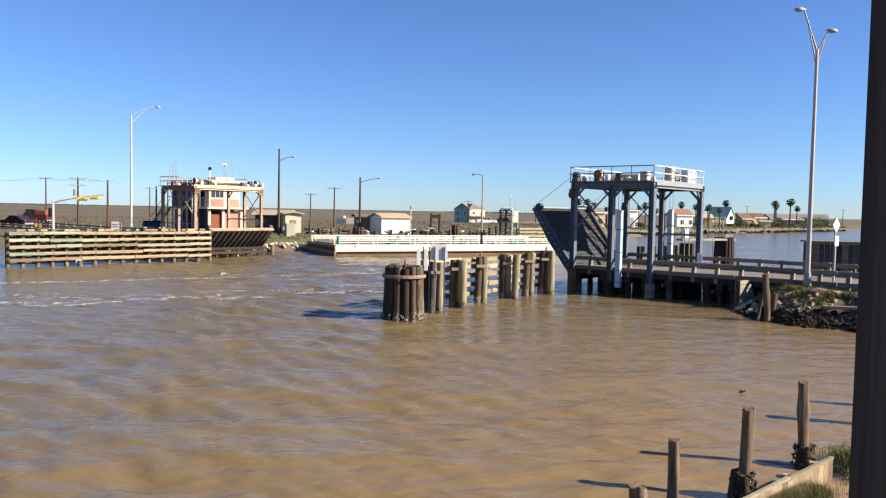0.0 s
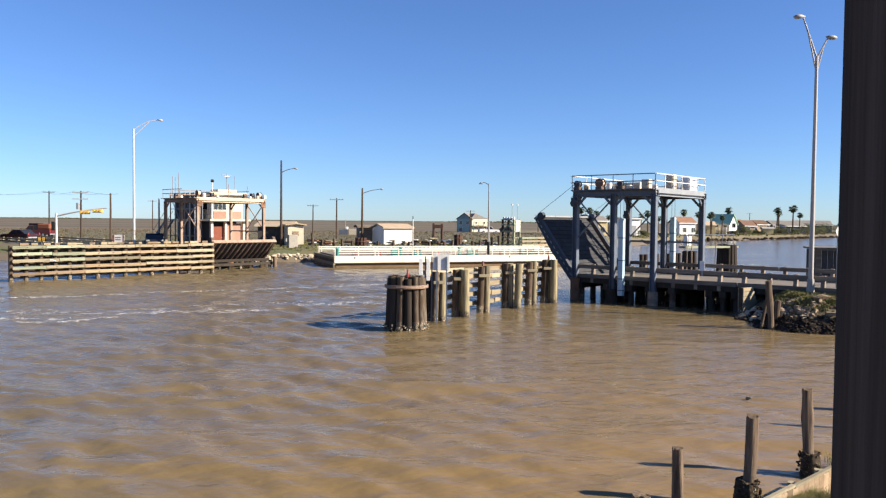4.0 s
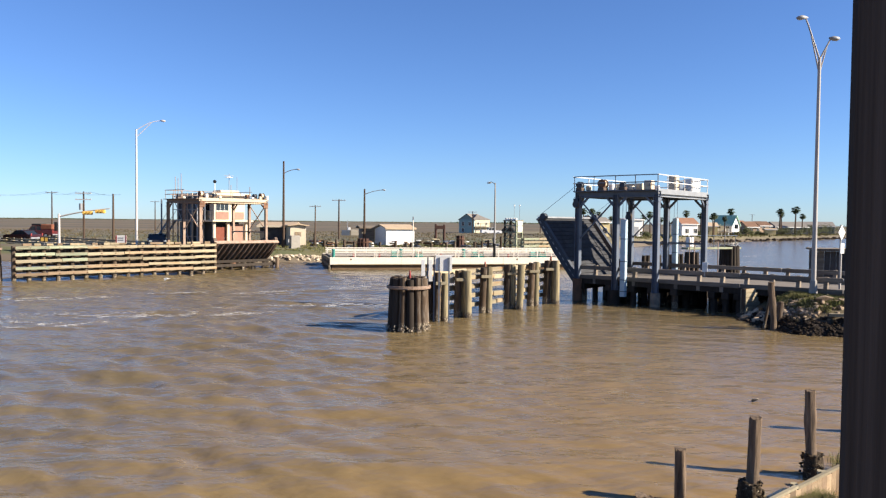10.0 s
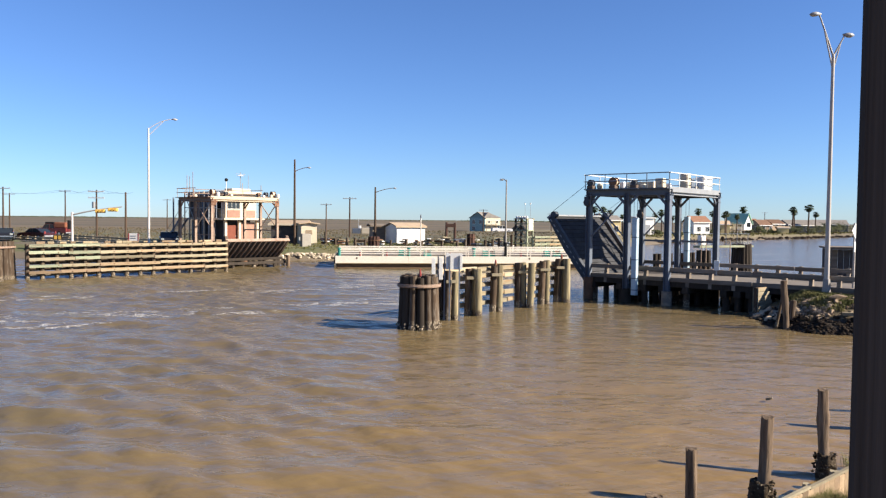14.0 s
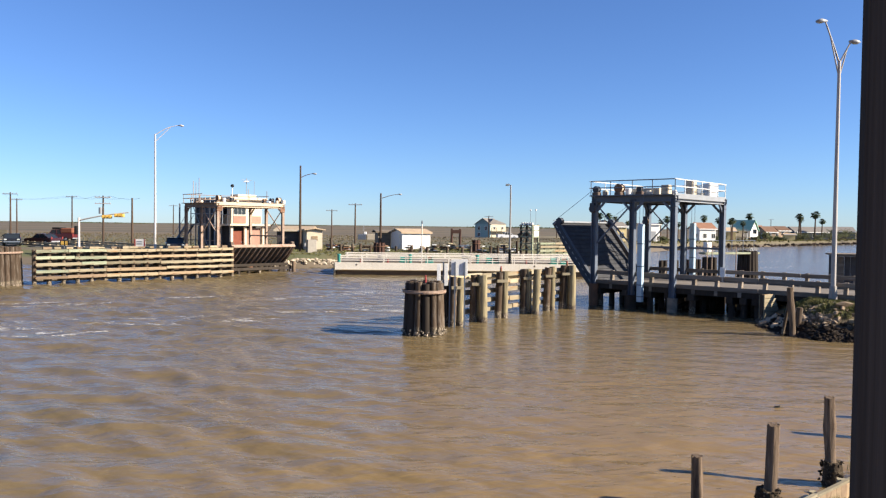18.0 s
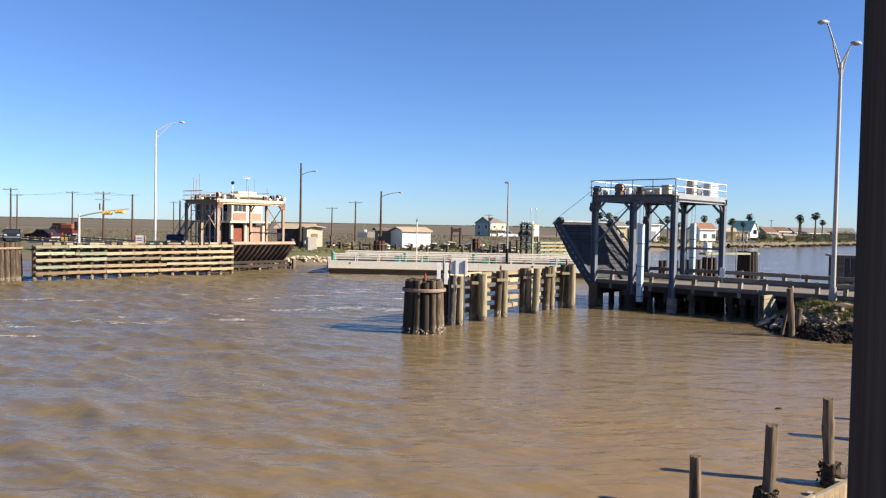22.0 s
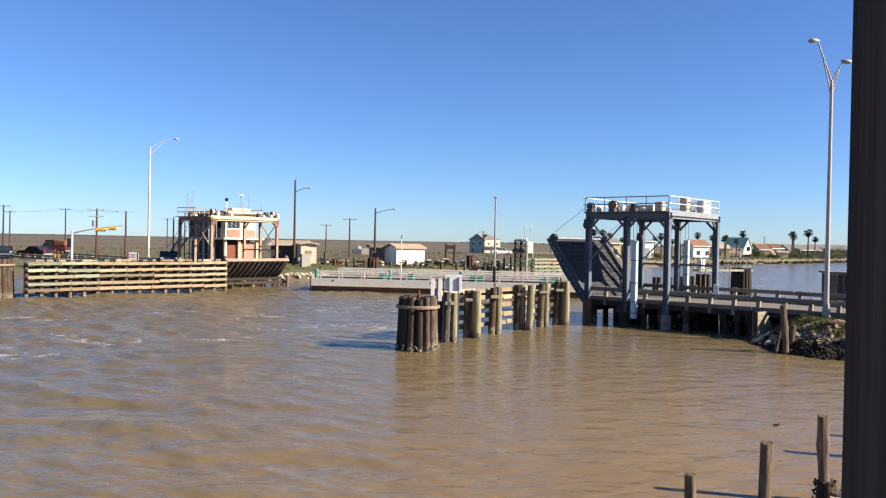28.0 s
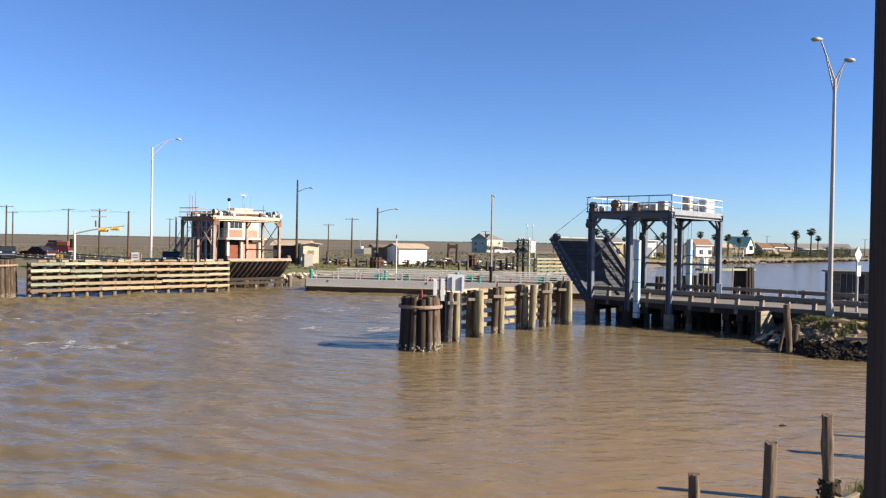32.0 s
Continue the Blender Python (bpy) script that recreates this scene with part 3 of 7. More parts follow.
    for z in (0.42, 0.8):
        for y in (-0.14, W + 0.04):
            part("guard_rail", rod(B(), ((-2.3 if open_front else 0.15) * s, y, zt + z), (-(L + 0.3) * s, y, zt + z), 0.028, n=6), rail_mat if y > 0 else steel, g)
        for x in (-L - 0.25,) if open_front else (0.1, -L - 0.25):
            part("guard_rail", rod(B(), (x * s, -0.2, zt + z), (x * s, W + 0.09, zt + z), 0.028, n=6), rail_mat, g)
    for i, (x, y, r) in enumerate(hoists):
        w = part("winch", box(B(), (x * s, y, zt + 0.1), (0.4, r * 2.6, 0.2), bevel=0.03), M_DARKRUST, g, "rusty winch")
        part("winch_drum", rod(B(), (x * s, y - r * 0.6, zt + 0.2 + r), (x * s, y + r * 0.6, zt + 0.2 + r), r, n=16), (M_GIRDER, M_CREAMRUST, M_GIRDER, M_RUST)[i % 4], w)
        for d in (-1, 1):
            part("drum_flange", rod(B(), (x * s, y + d * r * 0.7, zt + 0.2 + r), (x * s, y + d * (r * 0.7 + 0.04), zt + 0.2 + r), r * 1.3, n=16), (M_GIRDER, M_RUST, M_GIRDER, M_DARKRUST)[i % 4], w)
        part("gearbox", box(B(), (x * s + 0.38, y + 0.3, zt + 0.02 + r), (0.3, 0.26, 2 * r), bevel=0.06), M_WHITE if i % 2 else M_BEIGE, w)
    return g


gantry("bridge_gantry", "blue-grey steel lifting gantry with railed machinery platform", bridge(-0.1, 0), M_STEEL, 1, M_STEEL_PALE, M_WHITE,
               ((-4.75, 0.15, 0.15), (-3.5, 0.5, 0.2), (-2.15, 0.3, 0.12), (-1.3, 1.6, 0.15), (-0.9, 4.3, 0.13)))
for (x, y, sx, sy, h, mat) in ((-2.3, 1.3, 1.7, 0.6, 0.36, M_BEIGE), (-1.0, 0.9, 0.45, 0.4, 0.5, M_CREAMRUST), (-0.5, 2.9, 0.42, 0.5, 0.85, M_BEIGE), (-0.6, 3.7, 0.4, 0.45, 0.6, M_STEEL), (-0.45, 5.2, 0.5, 1.1, 0.75, M_WHITE)):
    c = thing("control_cabinet", "small painted machinery cabinet on the gantry platform", "cabinet", group="gantry cabinets")
    c.matrix_world = bridge(x, y, 6.265)
    part("body", box(B(), (0, 0, h / 2), (sx, sy, h), bevel=0.02), mat, c)
    part("door", box(B(), (0, -sy / 2 - 0.012, h / 2), (sx * 0.8, 0.02, h * 0.82), bevel=0.004), mat, c)
    part("handle", box(B(), (sx * 0.25, -sy / 2 - 0.035, h / 2), (0.03, 0.03, 0.12)), M_STEEL, c)

# hanging counterweights
for x, y, z0, z1 in ((-1.75, -0.42, 0.45, 4.62), (-2.05, 6.7, 0.9, 4.75)):
    c = thing("counterweight", "pale blue painted box counterweight hanging on cables from the gantry", "counterweight", group="counterweights")
    c.matrix_world = bridge(x, y, z0)
    h = z1 - z0
    part("body", box(B(), (0, 0, h / 2), (0.29, 0.28, h), bevel=0.02), M_PALEBLUE, c)
    for u in (0.07, 0.22, 0.46, 0.75):
        part("band", box(B(), (0, 0, h * u), (0.315, 0.305, 0.05)), M_STEEL, c)
    for d in (-0.1, 0.1):
        part("cable", rod(B(), (d, 0, h), (d, 0, 6.2 - z0), 0.012, n=6), M_STEEL, c)


def apron(name, label, m, length, width, slope, deck_mat, girder_mat, rib_mat, tip_mat, ribs=9, rib=(0.05, 0.32), studs=True, far_lit_mat=None):
    """A hinged bridge apron that leans up from its hinge; local x runs out from the hinge."""
    a = thing(name, label, "bridge apron")
    a.matrix_world = m @ pose(0, 0, 0, 0, -slope, 0)
    n = int(length / 0.3)
    for k in range(n):
        part("plank", box(B(), ((k + 0.5) * length / n, width / 2, 0.0), (length / n - 0.025, width - 0.3, 0.09), bevel=0.008), deck_mat, a)
    for y in (0.0, width):
        bm = B()
        prism(bm, [(-0.2, -0.22), (length * 0.5, -0.28), (length, -0.1), (length, 0.2), (-0.2, 0.2)], y - 0.1, y + 0.1)
        # the far girder's lighter brown paints sunlight on its inner face
        part("girder", bm, far_lit_mat if y == 0.0 and far_lit_mat else girder_mat, a)
        part("girder_cap", box(B(), (length / 2, y, 0.24), (length, 0.28, 0.04)), girder_mat, a)
        for k in range(11 if studs else 0):
            part("stud", box(B(), ((k + 0.6) * length / 11.2, y + (0.115 if y else -0.115), 0.03), (0.17, 0.03, 0.045)), M_STEEL_PALE, a)
    half, deep = rib
    for k in range(ribs):
        y = width * (k + 0.5) / ribs
        bm = B()
        prism(bm, [(0.0, -deep), (length * 0.55, -deep - 0.06), (length, -0.12), (length, -0.04), (0.0, -0.04)], y - half, y + half)
        part("rib", bm, rib_mat, a)
    # cross bearers under the planks
    for k in range(3 if studs else 0):
        part("bearer", box(B(), (length * (0.2 + 0.3 * k), width / 2, -0.09), (0.1, width - 0.3, 0.1)), girder_mat, a)
    part("tip_beam", box(B(), (length + 0.05, width / 2, 0.04), (0.12, width + 0.3, 0.3), bevel=0.02), tip_mat, a)
    for y in (0.0, width):
        part("sheave", rod(B(), (length - 0.05, y - 0.14, 0.36), (length - 0.05, y + 0.14, 0.36), 0.2, n=14), girder_mat, a)
    return a


apron("raised_apron", "dark steel bridge apron ramp raised steeply on its hinge", bridge(-5.15, 0.3, DECK - 0.05, 180) @ pose(0, -6.0, 0), 4.25, 6.0, 53, M_DARKSTEEL, M_GIRDER, M_DARKSTEEL, M_STEEL_PALE, far_lit_mat=M_DARKRUST)
# hoist cables of the raised apron
for y in (0.3, 6.3):
    tip = BR @ Vector((-5.15 - 4.2 * math.cos(radians(53)), y, DECK + 4.2 * math.sin(radians(53)) + 0.25))
    head = BR @ Vector((-4.9, y, 6.75))
    single("hoist_cable", rod(B(), tip, head, 0.013 if y < 1 else 0.009, n=6), M_STEEL, "thin steel hoist cable from gantry to raised apron", "cable", group="hoist cables")


# ---- approach trestle on the near shore ----
def approach(m, x0, x1, name, label, lip, bents):
    t = thing(name, label, "trestle bridge")
    t.matrix_world = m
    part("roadway", box(B(), ((x0 + x1) / 2, 3.36, DECK), (x1 - x0, 5.9, 0.12)), M_ASPH, t, "worn asphalt roadway")
    for y in (0.2, 6.55):
        part("edge_beam", box(B(), ((x0 + x1) / 2, y, DECK - 0.12), (x1 - x0, 0.25, 0.3), bevel=0.02), M_PILE_DARK, t)
    for k, x in enumerate(bents):
        part("pile_cap", box(B(), (x, 3.3, DECK - 0.42), (0.36, 6.6, 0.32), bevel=0.02), M_PILE_DARK, t)
        for j in range(6):
            me = log_mesh("piling", 2.4, 0.18, M_PILE_DARK if (k + j) % 4 else M_PILE, seed=k * 7 + j)
            part("piling", me, M_PILE, t, at=pose(x + 0.05 * math.sin(k * 3 + j), 0.3 + 1.22 * j, -1.55))
        if k % 2:
            part("sway_brace", beam(B(), (x + 0.2, 0.3, 0.15), (x + 0.2, 6.2, 0.85), 0.06, 0.2), M_PILE_DARK, t)
    for j in range(7):
        part("stringer", box(B(), ((x0 + lip) / 2, 0.5 + 0.95 * j, DECK - 0.16), (lip - x0, 0.18, 0.2)), M_PILE_DARK, t)
    return t


approach(bridge(0, 0), -5.0, 7.0, "approach_trestle", "timber pile trestle carrying an asphalt road to the gantry", 4.3, (-4.6, -2.9, -1.5, -0.4, 0.9, 2.9, 3.6, 4.2))


def guardrail(name, label, m, x0, x1, y, z, step, post_mat, rail_mat, low=0.08):
    """Posts braced outwards by a knee, one heavy rail and a low kerb timber."""
    g = thing(name, label, "guard rail", group="road guard rails")
    g.matrix_world = m
    rnd = random.Random(int(x1 * 7 + y))
    x = x0
    while x < x1:
        w = 0.09 + rnd.uniform(-0.008, 0.008)
        hull_bm = hull(B(), [(x + d * w, y + e, z + k) for d in (-1, 1) for e, k in ((-0.2, -0.2), (0.08, -0.2), (-0.2, 0.14), (-0.09, 0.5), (-0.07, 0.82), (0.08, 0.82))])
        part("post", hull_bm, post_mat, g)
        x += step
    k = x0
    while k < x1 - 0.1:
        e = min(k + 4.65, x1)
        dz = rnd.uniform(-0.015, 0.015)
        part("rail_board", box(B(), ((k + e) / 2, y - 0.13, z + 0.68 + dz), (e - k - 0.03, 0.1, 0.22), bevel=0.014), rail_mat, g)
        part("kerb_timber", box(B(), ((k + e) / 2, y - 0.16, z + low + 0.08), (e - k - 0.05, 0.12, 0.22), bevel=0.014), rail_mat, g)
        k = e
    return g


guardrail("timber_guardrail", "weathered dark timber guard rail along the bridge road", BR, -5.0, 26.0, 0.25, DECK - 0.03, 1.2, M_GREYTIMBER, M_GREYTIMBER)
guardrail("timber_guardrail", "weathered dark timber guard rail along the bridge road", BR, -5.0, 26.0, 6.6, DECK - 0.03, 1.2, M_GREYTIMBER, M_GREYTIMBER)
# abutment wall
ab = thing("abutment", "pale plank bulkhead holding the road bank", "abutment")
ab.matrix_world = bridge(4.5, 0.0)
for k in range(6):
    part("board", box(B(), (0, 3.2, 0.1 + 0.21 * k), (0.1, 6.8, 0.2), bevel=0.01), M_PLANK, ab)
wing = thing("wing_wall", "short sunlit pale board wing wall beside the road abutment", "bulkhead", (15.3, 36.25, 0), 30)
for k in range(6):
    part("board", box(B(), (0.5 - 0.05 * k, 0, 0.2 + 0.21 * k), (1.25 - 0.1 * k, 0.07, 0.2), bevel=0.01), M_PLANK_CREAM if k % 2 else M_PLANK, wing)
part("end_post", box(B(), (-0.1, 0.1, 0.6), (0.16, 0.16, 1.5), bevel=0.015), M_PILE, wing)
# road on the land
for nm, x0, x1 in (("road", 6.9, 90.0),):
    r = single(nm, box(B(), ((x0 + x1) / 2, 3.36, DECK - 0.02), (x1 - x0, 6.0, 0.16)), M_ASPH, "grey asphalt road on the bank", "road", BR, kind="structure")

# ---- far gantry, apron and control house ----
FB = BR @ pose(-41.3, -1.5, 0)
gantry("bridge_gantry", "rust-stained salmon steel gantry beside the bridge control house", FB @ pose(-0.185, -0.168, 0), M_PINK, 1, M_CREAMRUST, M_PINK,
               ((-4.4, 0.5, 0.12), (-0.5, 0.4, 0.2), (-0.3, 1.6, 0.13), (-0.3, 5.0, 0.12), (-0.4, 5.9, 0.16), (-0.3, 6.6, 0.2)), bay=(1, 0), wide=0.1, open_front=True, along_road=5.3, across=6.87)
apron("lowered_apron", "rusty steel bridge apron tilted up a little, ribs showing underneath", FB @ pose(0.25, -0.2, 0.78), 2.6, 6.3, 38, M_DARKSTEEL, M_DARKRUST, M_RIB, M_PINK,
      ribs=12, rib=(0.035, 0.14), studs=False)
# timber bearing under the hinge of the far apron
fb = thing("apron_bearing", "dark timber bearing beams on short piles under the far apron", "pile bent")
fb.matrix_world = FB @ pose(0.9, 0, 0)
for x, z in ((0.0, 0.72), (0.5, 0.4)):
    part("bearing_beam", box(B(), (x, 3.0, z), (0.3, 6.9, 0.24), bevel=0.015), M_PILE_DARK, fb)
for k in range(7):
    part("piling", log_mesh("piling", 1.75, 0.15, M_PILE_DARK if k % 3 else M_PILE, seed=1300 + k, n=9), M_PILE, fb, at=pose(0.5 + 0.1 * (k % 2), -0.2 + 1.07 * k, -1.5))
part("corner_post", log_mesh("corner_post", 2.5, 0.2, M_STAKE, seed=1320, n=12), M_STAKE, fb, "sunlit rust-brown corner post", at=pose(0.9, 6.5, -1.5))


# ---- fenders and dolphins ----
def rock_small(seed):
    rnd = random.Random(seed)
    bm = B()
    bmesh.ops.create_icosphere(bm, subdivisions=1, radius=0.5)
    for v in bm.verts:
        v.co *= rnd.uniform(0.7, 1.2)
    return mesh_of("barnacle_lump", bm, M_BARNACLE)


def dolphin(name, label, place, r, top, count, material, lamp=True, band=True, seed=0):
    d = thing(name, label, "dolphin", place, group="mooring dolphins")
    rnd = random.Random(seed)
    spots = []
    for k in range(count):
        a = 6.2832 * k / count
        spots.append((r * math.cos(a), r * math.sin(a)))
    inner = max(4, count // 2)
    for k in range(inner):
        a = 6.2832 * k / inner + 0.3
        spots.append((r * 0.5 * math.cos(a), r * 0.5 * math.sin(a)))
    for k, (x, y) in enumerate(spots):
        h = top + 1.5 + rnd.uniform(-0.06, 0.03)
        # near dolphin: black wood away from the sun paints its shaded side
        me = log_mesh("piling", h, (0.17 if r < 1 else 0.2) * rnd.uniform(0.9, 1.1), M_PILE_DARK if seed == 1 and x < r * 0.45 and k % 3 else material, seed=seed * 50 + k, n=12)
        lean = math.degrees(0.035)
        # small dolphins: rear piles set further back, unseen, to broaden the cast shadow
        part("piling", me, material, d, at=pose(x * 1.12, y * (1.12 if y < 0.1 or r > 1 else 1.9), -1.5, -y / r * -lean, -x / r * lean, 0))
    if band:
        for z in (top - 0.42,):
            for k in range(3):
                part("cable_wrap", ring(B(), r * 1.12 + 0.13 + 0.012 * (k % 2), z + 0.045 * k, 0.024), M_PINK, d, "rusty wire-rope wrapping")
    meshes = [rock_small(seed + k) for k in range(3)]
    for k in range(130 if r < 1 else 60):
        a = rnd.uniform(0, 6.2832)
        q = r * 1.12 + rnd.uniform(0.1, 0.2)
        sz = rnd.uniform(0.03, 0.085)
        o = part("barnacle_lump", meshes[k % 3], M_BARNACLE, d)
        o.matrix_basis = pose(q * math.cos(a), q * math.sin(a), rnd.uniform(-0.04, 0.24), rnd.uniform(0, 90), 0, rnd.uniform(0, 90)) @ Matrix.Diagonal((sz, sz * 0.7, sz * 1.7, 1))
    if lamp:
        l = part("marker_light", rod(B(), (0.05, -r * 0.6, top), (0.05, -r * 0.6, top + 0.16), 0.05, n=10), M_RED, d, "small red marker light")
        part("lens", rod(B(), (0.05, -r * 0.6, top + 0.16), (0.05, -r * 0.6, top + 0.3), 0.04, 0.03, n=10), M_RED, l)
    return d


dolphin("dolphin", "round cluster of dark timber piles with a rusty cable band", (-0.72, 31.25, 0), 0.66, 2.12, 13, M_PILE, seed=1)
dolphin("dolphin", "round cluster of reddish dark timber piles in the channel", (-30.45, 52.1, 0), 1.4, 2.62, 24, M_PILE, lamp=False, seed=2)

CLUSTERS = [(0.6, 33.6, 2, 2.16), (1.66, 35.3, 3, 2.2), (2.82, 36.9, 2, 2.24), (4.4, 38.9, 3, 2.25), (5.62, 40.4, 2, 2.28), (6.74, 41.5, 3, 2.34)]
for i, (x, y, n, top) in enumerate(CLUSTERS):
    c = thing("pile_cluster", "pale weathered timber piles bolted together in a guide fender", "piling", (x, y, 0), group="guide fender piles")
    rnd = random.Random(30 + i)
    span = (0.34 if n == 2 else 0.27) * (n - 1)
    for k in range(n):
        u = k * (0.34 if n == 2 else 0.27) - span / 2
        # leftmost pile in darker wood: the cluster's shaded side put into colour
        me = log_mesh("piling", top + 1.5 + rnd.uniform(-0.05, 0.05), rnd.uniform(0.17, 0.21), M_PILE_PALE if k % 3 else M_PILE, seed=60 + i * 5 + k)
        part("piling", me, M_PILE_PALE, c, at=pose(u, -u * 0.3 + (0.2 if k % 2 else 0), -1.5, rnd.uniform(-1.2, 1.2), rnd.uniform(-1.2, 2.2), 0))
    for z in (top - 0.45,):
        part("spacer", box(B(), (0.05, -0.17, z), (0.3 + 0.22 * (n - 1), 0.1, 0.14), 14, bevel=0.01), M_PLANK, c)
    if i in (2, 5):
        l = part("marker_light", rod(B(), (0, 0, top), (0, 0, top + 0.14), 0.06, n=10), M_RUST, c, "small red marker light")
        part("lens", rod(B(), (0, 0, top + 0.14), (0, 0, top + 0.26), 0.05, 0.03, n=10), M_RED, l)


def wale_fender(name, label, a, b, zs, h, materials, side, pile_step, pile_top, pile_mat, board=4.5, seed=0, back=False, low=False):
    """Horizontal timbers along a line of piles."""
    a, b = Vector((*a, 0)), Vector((*b, 0))
    d = b - a
    length, ang = d.length, math.degrees(math.atan2(d.y, d.x))
    f = thing(name, label, "fender", tuple(a), ang, group="channel fenders")
    rnd = random.Random(seed)
    for k, z in enumerate(zs):
        x = 0.0
        first = True
        while x < length - 0.05:
            e = min(length, x + (board * rnd.uniform(0.6, 1.1) if first else board))
            if length - e < 0.8:
                e = length
            first = False
            part("plank", box(B(), ((x + e) / 2, side + rnd.uniform(-0.03, 0.03), z + rnd.uniform(-0.035, 0.035)), (e - x - 0.02, 0.16, h * rnd.uniform(0.86, 1.06)), rnd.uniform(-0.5, 0.5), 0.012, 0.0, rnd.uniform(-0.35, 0.35)),
                 M_PLANK_BROWN if low and k == 0 else materials[(k + int(rnd.random() * 2.4)) % len(materials)], f)
            x = e
    # added dark row that blocks light so the plank gaps look shaded
    if back:
        for z in (0.35, 0.75, 1.18, 1.62, 2.08):
            part("backing_timber", box(B(), (length / 2, side + 0.62, z), (length - 0.1, 0.2, 0.3), bevel=0.01), M_PILE, f)
    n = max(1, round(length / pile_step))
    for k in range(n + 1):
        me = log_mesh("piling", pile_top + 1.5 + rnd.uniform(-0.1, 0.08), 0.16, pile_mat, seed=seed * 90 + k, n=9)
        part("piling", me, pile_mat, f, at=pose(length * k / n, side + (0.26 if side < 0 else -0.26) * (1 if side else 0) + 0.0, -1.5))
        for z in zs:
            part("bolt", rod(B(), (length * k / n, side - 0.1, z), (length * k / n, side - 0.07, z), 0.035, n=8), M_RUST, f)
    return f


wale_fender("guide_fender", "weathered horizontal fender planks behind the guide piles", (0.2, 34.0), (7.0, 42.2), (0.45, 0.87, 1.29, 1.71, 2.08), 0.22, (M_PLANK, M_PLANK_CREAM), 0.28, 60, 1.9, M_PILE, 3.2, 3)
ZL = (0.5, 0.95, 1.4, 1.85, 2.33)
wale_fender("channel_fender", "long timber fender of greenish and cream planks on piles", (-27.8, 52.3), (-24.45, 55.7), ZL, 0.215, (M_PLANK_GREEN, M_PLANK_GREEN, M_PLANK_GREEN, M_PLANK), -0.1, 1.0, 2.45, M_PILE, 2.9, 4, True, True)
wale_fender("channel_fender", "long timber fender of cream and orange-tinted planks on piles", (-24.45, 55.7), (-17.1, 62.5), ZL, 0.215, (M_PLANK_CREAM, M_PLANK_TAN, M_PLANK, M_PLANK_CREAM), -0.1, 1.0, 2.5, M_PILE, 4.2, 5, True)

# ---- swinging pontoon ----
BARGE_L, BARGE_W = 26.0, 9.4


def pontoon():
    p = thing("pontoon_bridge", "white-sided pontoon barge with railed road deck swinging across the channel", "pontoon barge")
    # the side has slightly uneven plates
    for y, nm in ((0.03, "side_plate"), (BARGE_W - 0.03, "side_plate")):
        for k in range(8):
            w = BARGE_L / 8
            part(nm, box(B(), (w * (k + 0.5), y, 0.78), (w - 0.012, 0.06, 0.66), bevel=0.006), M_HULL, p)
        part("rub_rail", box(B(), (BARGE_L / 2, y - 0.06 if y < 1 else y + 0.06, 0.46), (BARGE_L - 0.5, 0.1, 0.08), bevel=0.02), M_PLANK_CREAM, p, "worn wooden rubbing strip")
    part("hull", box(B(), (BARGE_L / 2, BARGE_W / 2, 0.0), (BARGE_L - 0.3, BARGE_W - 0.3, 0.95), bevel=0.05), M_HULLRUST, p, "rust-brown hull at the waterline")
    part("deck", box(B(), (BARGE_L / 2, BARGE_W / 2, 0.95), (BARGE_L - 0.1, BARGE_W - 0.14, 0.2)), M_PLANK, p)
    for x, nm in ((0.0, "end_timber"), (BARGE_L, "end_timber")):
        for k in range(4):
            part(nm, box(B(), (x, BARGE_W / 2, 0.12 + 0.27 * k), (0.2, BARGE_W - 0.1, 0.25), bevel=0.015), M_PLANK if k % 2 else M_PILE, p)
    part("roadway", box(B(), (BARGE_L / 2, BARGE_W / 2, 1.1), (BARGE_L - 0.4, 6.0, 0.12)), M_ASPH, p)
    for y in (0.3, 1.55, BARGE_W - 1.55, BARGE_W - 0.3):
        for k in range(14):
            x = 0.4 + 1.93 * k
            part("rail_post", box(B(), (x, y, 1.35), (0.07, 0.07, 0.66)), M_CREAMRAIL, p)
        for z in (1.3, 1.49, 1.66):
            if y in (1.55, BARGE_W - 1.55) and z < 1.4:
                continue
            part("guard_rail", box(B(), (BARGE_L / 2, y, z), (BARGE_L - 0.5, 0.05, 0.06), bevel=0.008), M_CREAMRAIL, p)
    for x, y, s in ((0.35, 0.35, 0), (6.0, 0.85, 1), (6.6, 0.9, 0), (8.3, 1.0, 2), (12.6, 0.9, 0), (13.7, 0.8, 1), (14.2, 0.9, 2), (19.5, 0.9, 1), (20.4, 0.9, 2), (24.6, 0.7, 0)):
        if s == 0:
            b = part("bollard", rod(B(), (x, y, 1.05), (x, y, 1.75), 0.14, 0.14, 12), M_TEAL, p, "teal painted bollard")
            part("bollard_cap", rod(B(), (x, y, 1.75), (x, y, 1.83), 0.19, 0.16, 12), M_TEAL, b)
        else:
            w = part("deck_winch", box(B(), (x, y, 1.2), (0.7, 0.5, 0.3), bevel=0.03), M_TEAL, p, "teal painted deck winch")
            part("winch_drum", rod(B(), (x - 0.25, y, 1.45), (x + 0.25, y, 1.45), 0.17, n=14), M_RUST if s == 2 else M_TEAL, w)
            for d in (-0.28, 0.28):
                part("drum_flange", rod(B(), (x + d - 0.02, y, 1.45), (x + d + 0.02, y, 1.45), 0.27, n=14), M_TEAL, w)
    for x in (2.2, 4.6, 10.4, 17.0, 22.4):
        part("hydrant", rod(B(), (x, 0.95, 1.05), (x, 0.95, 1.4), 0.09, n=10), M_RED, p, "small red deck fitting")
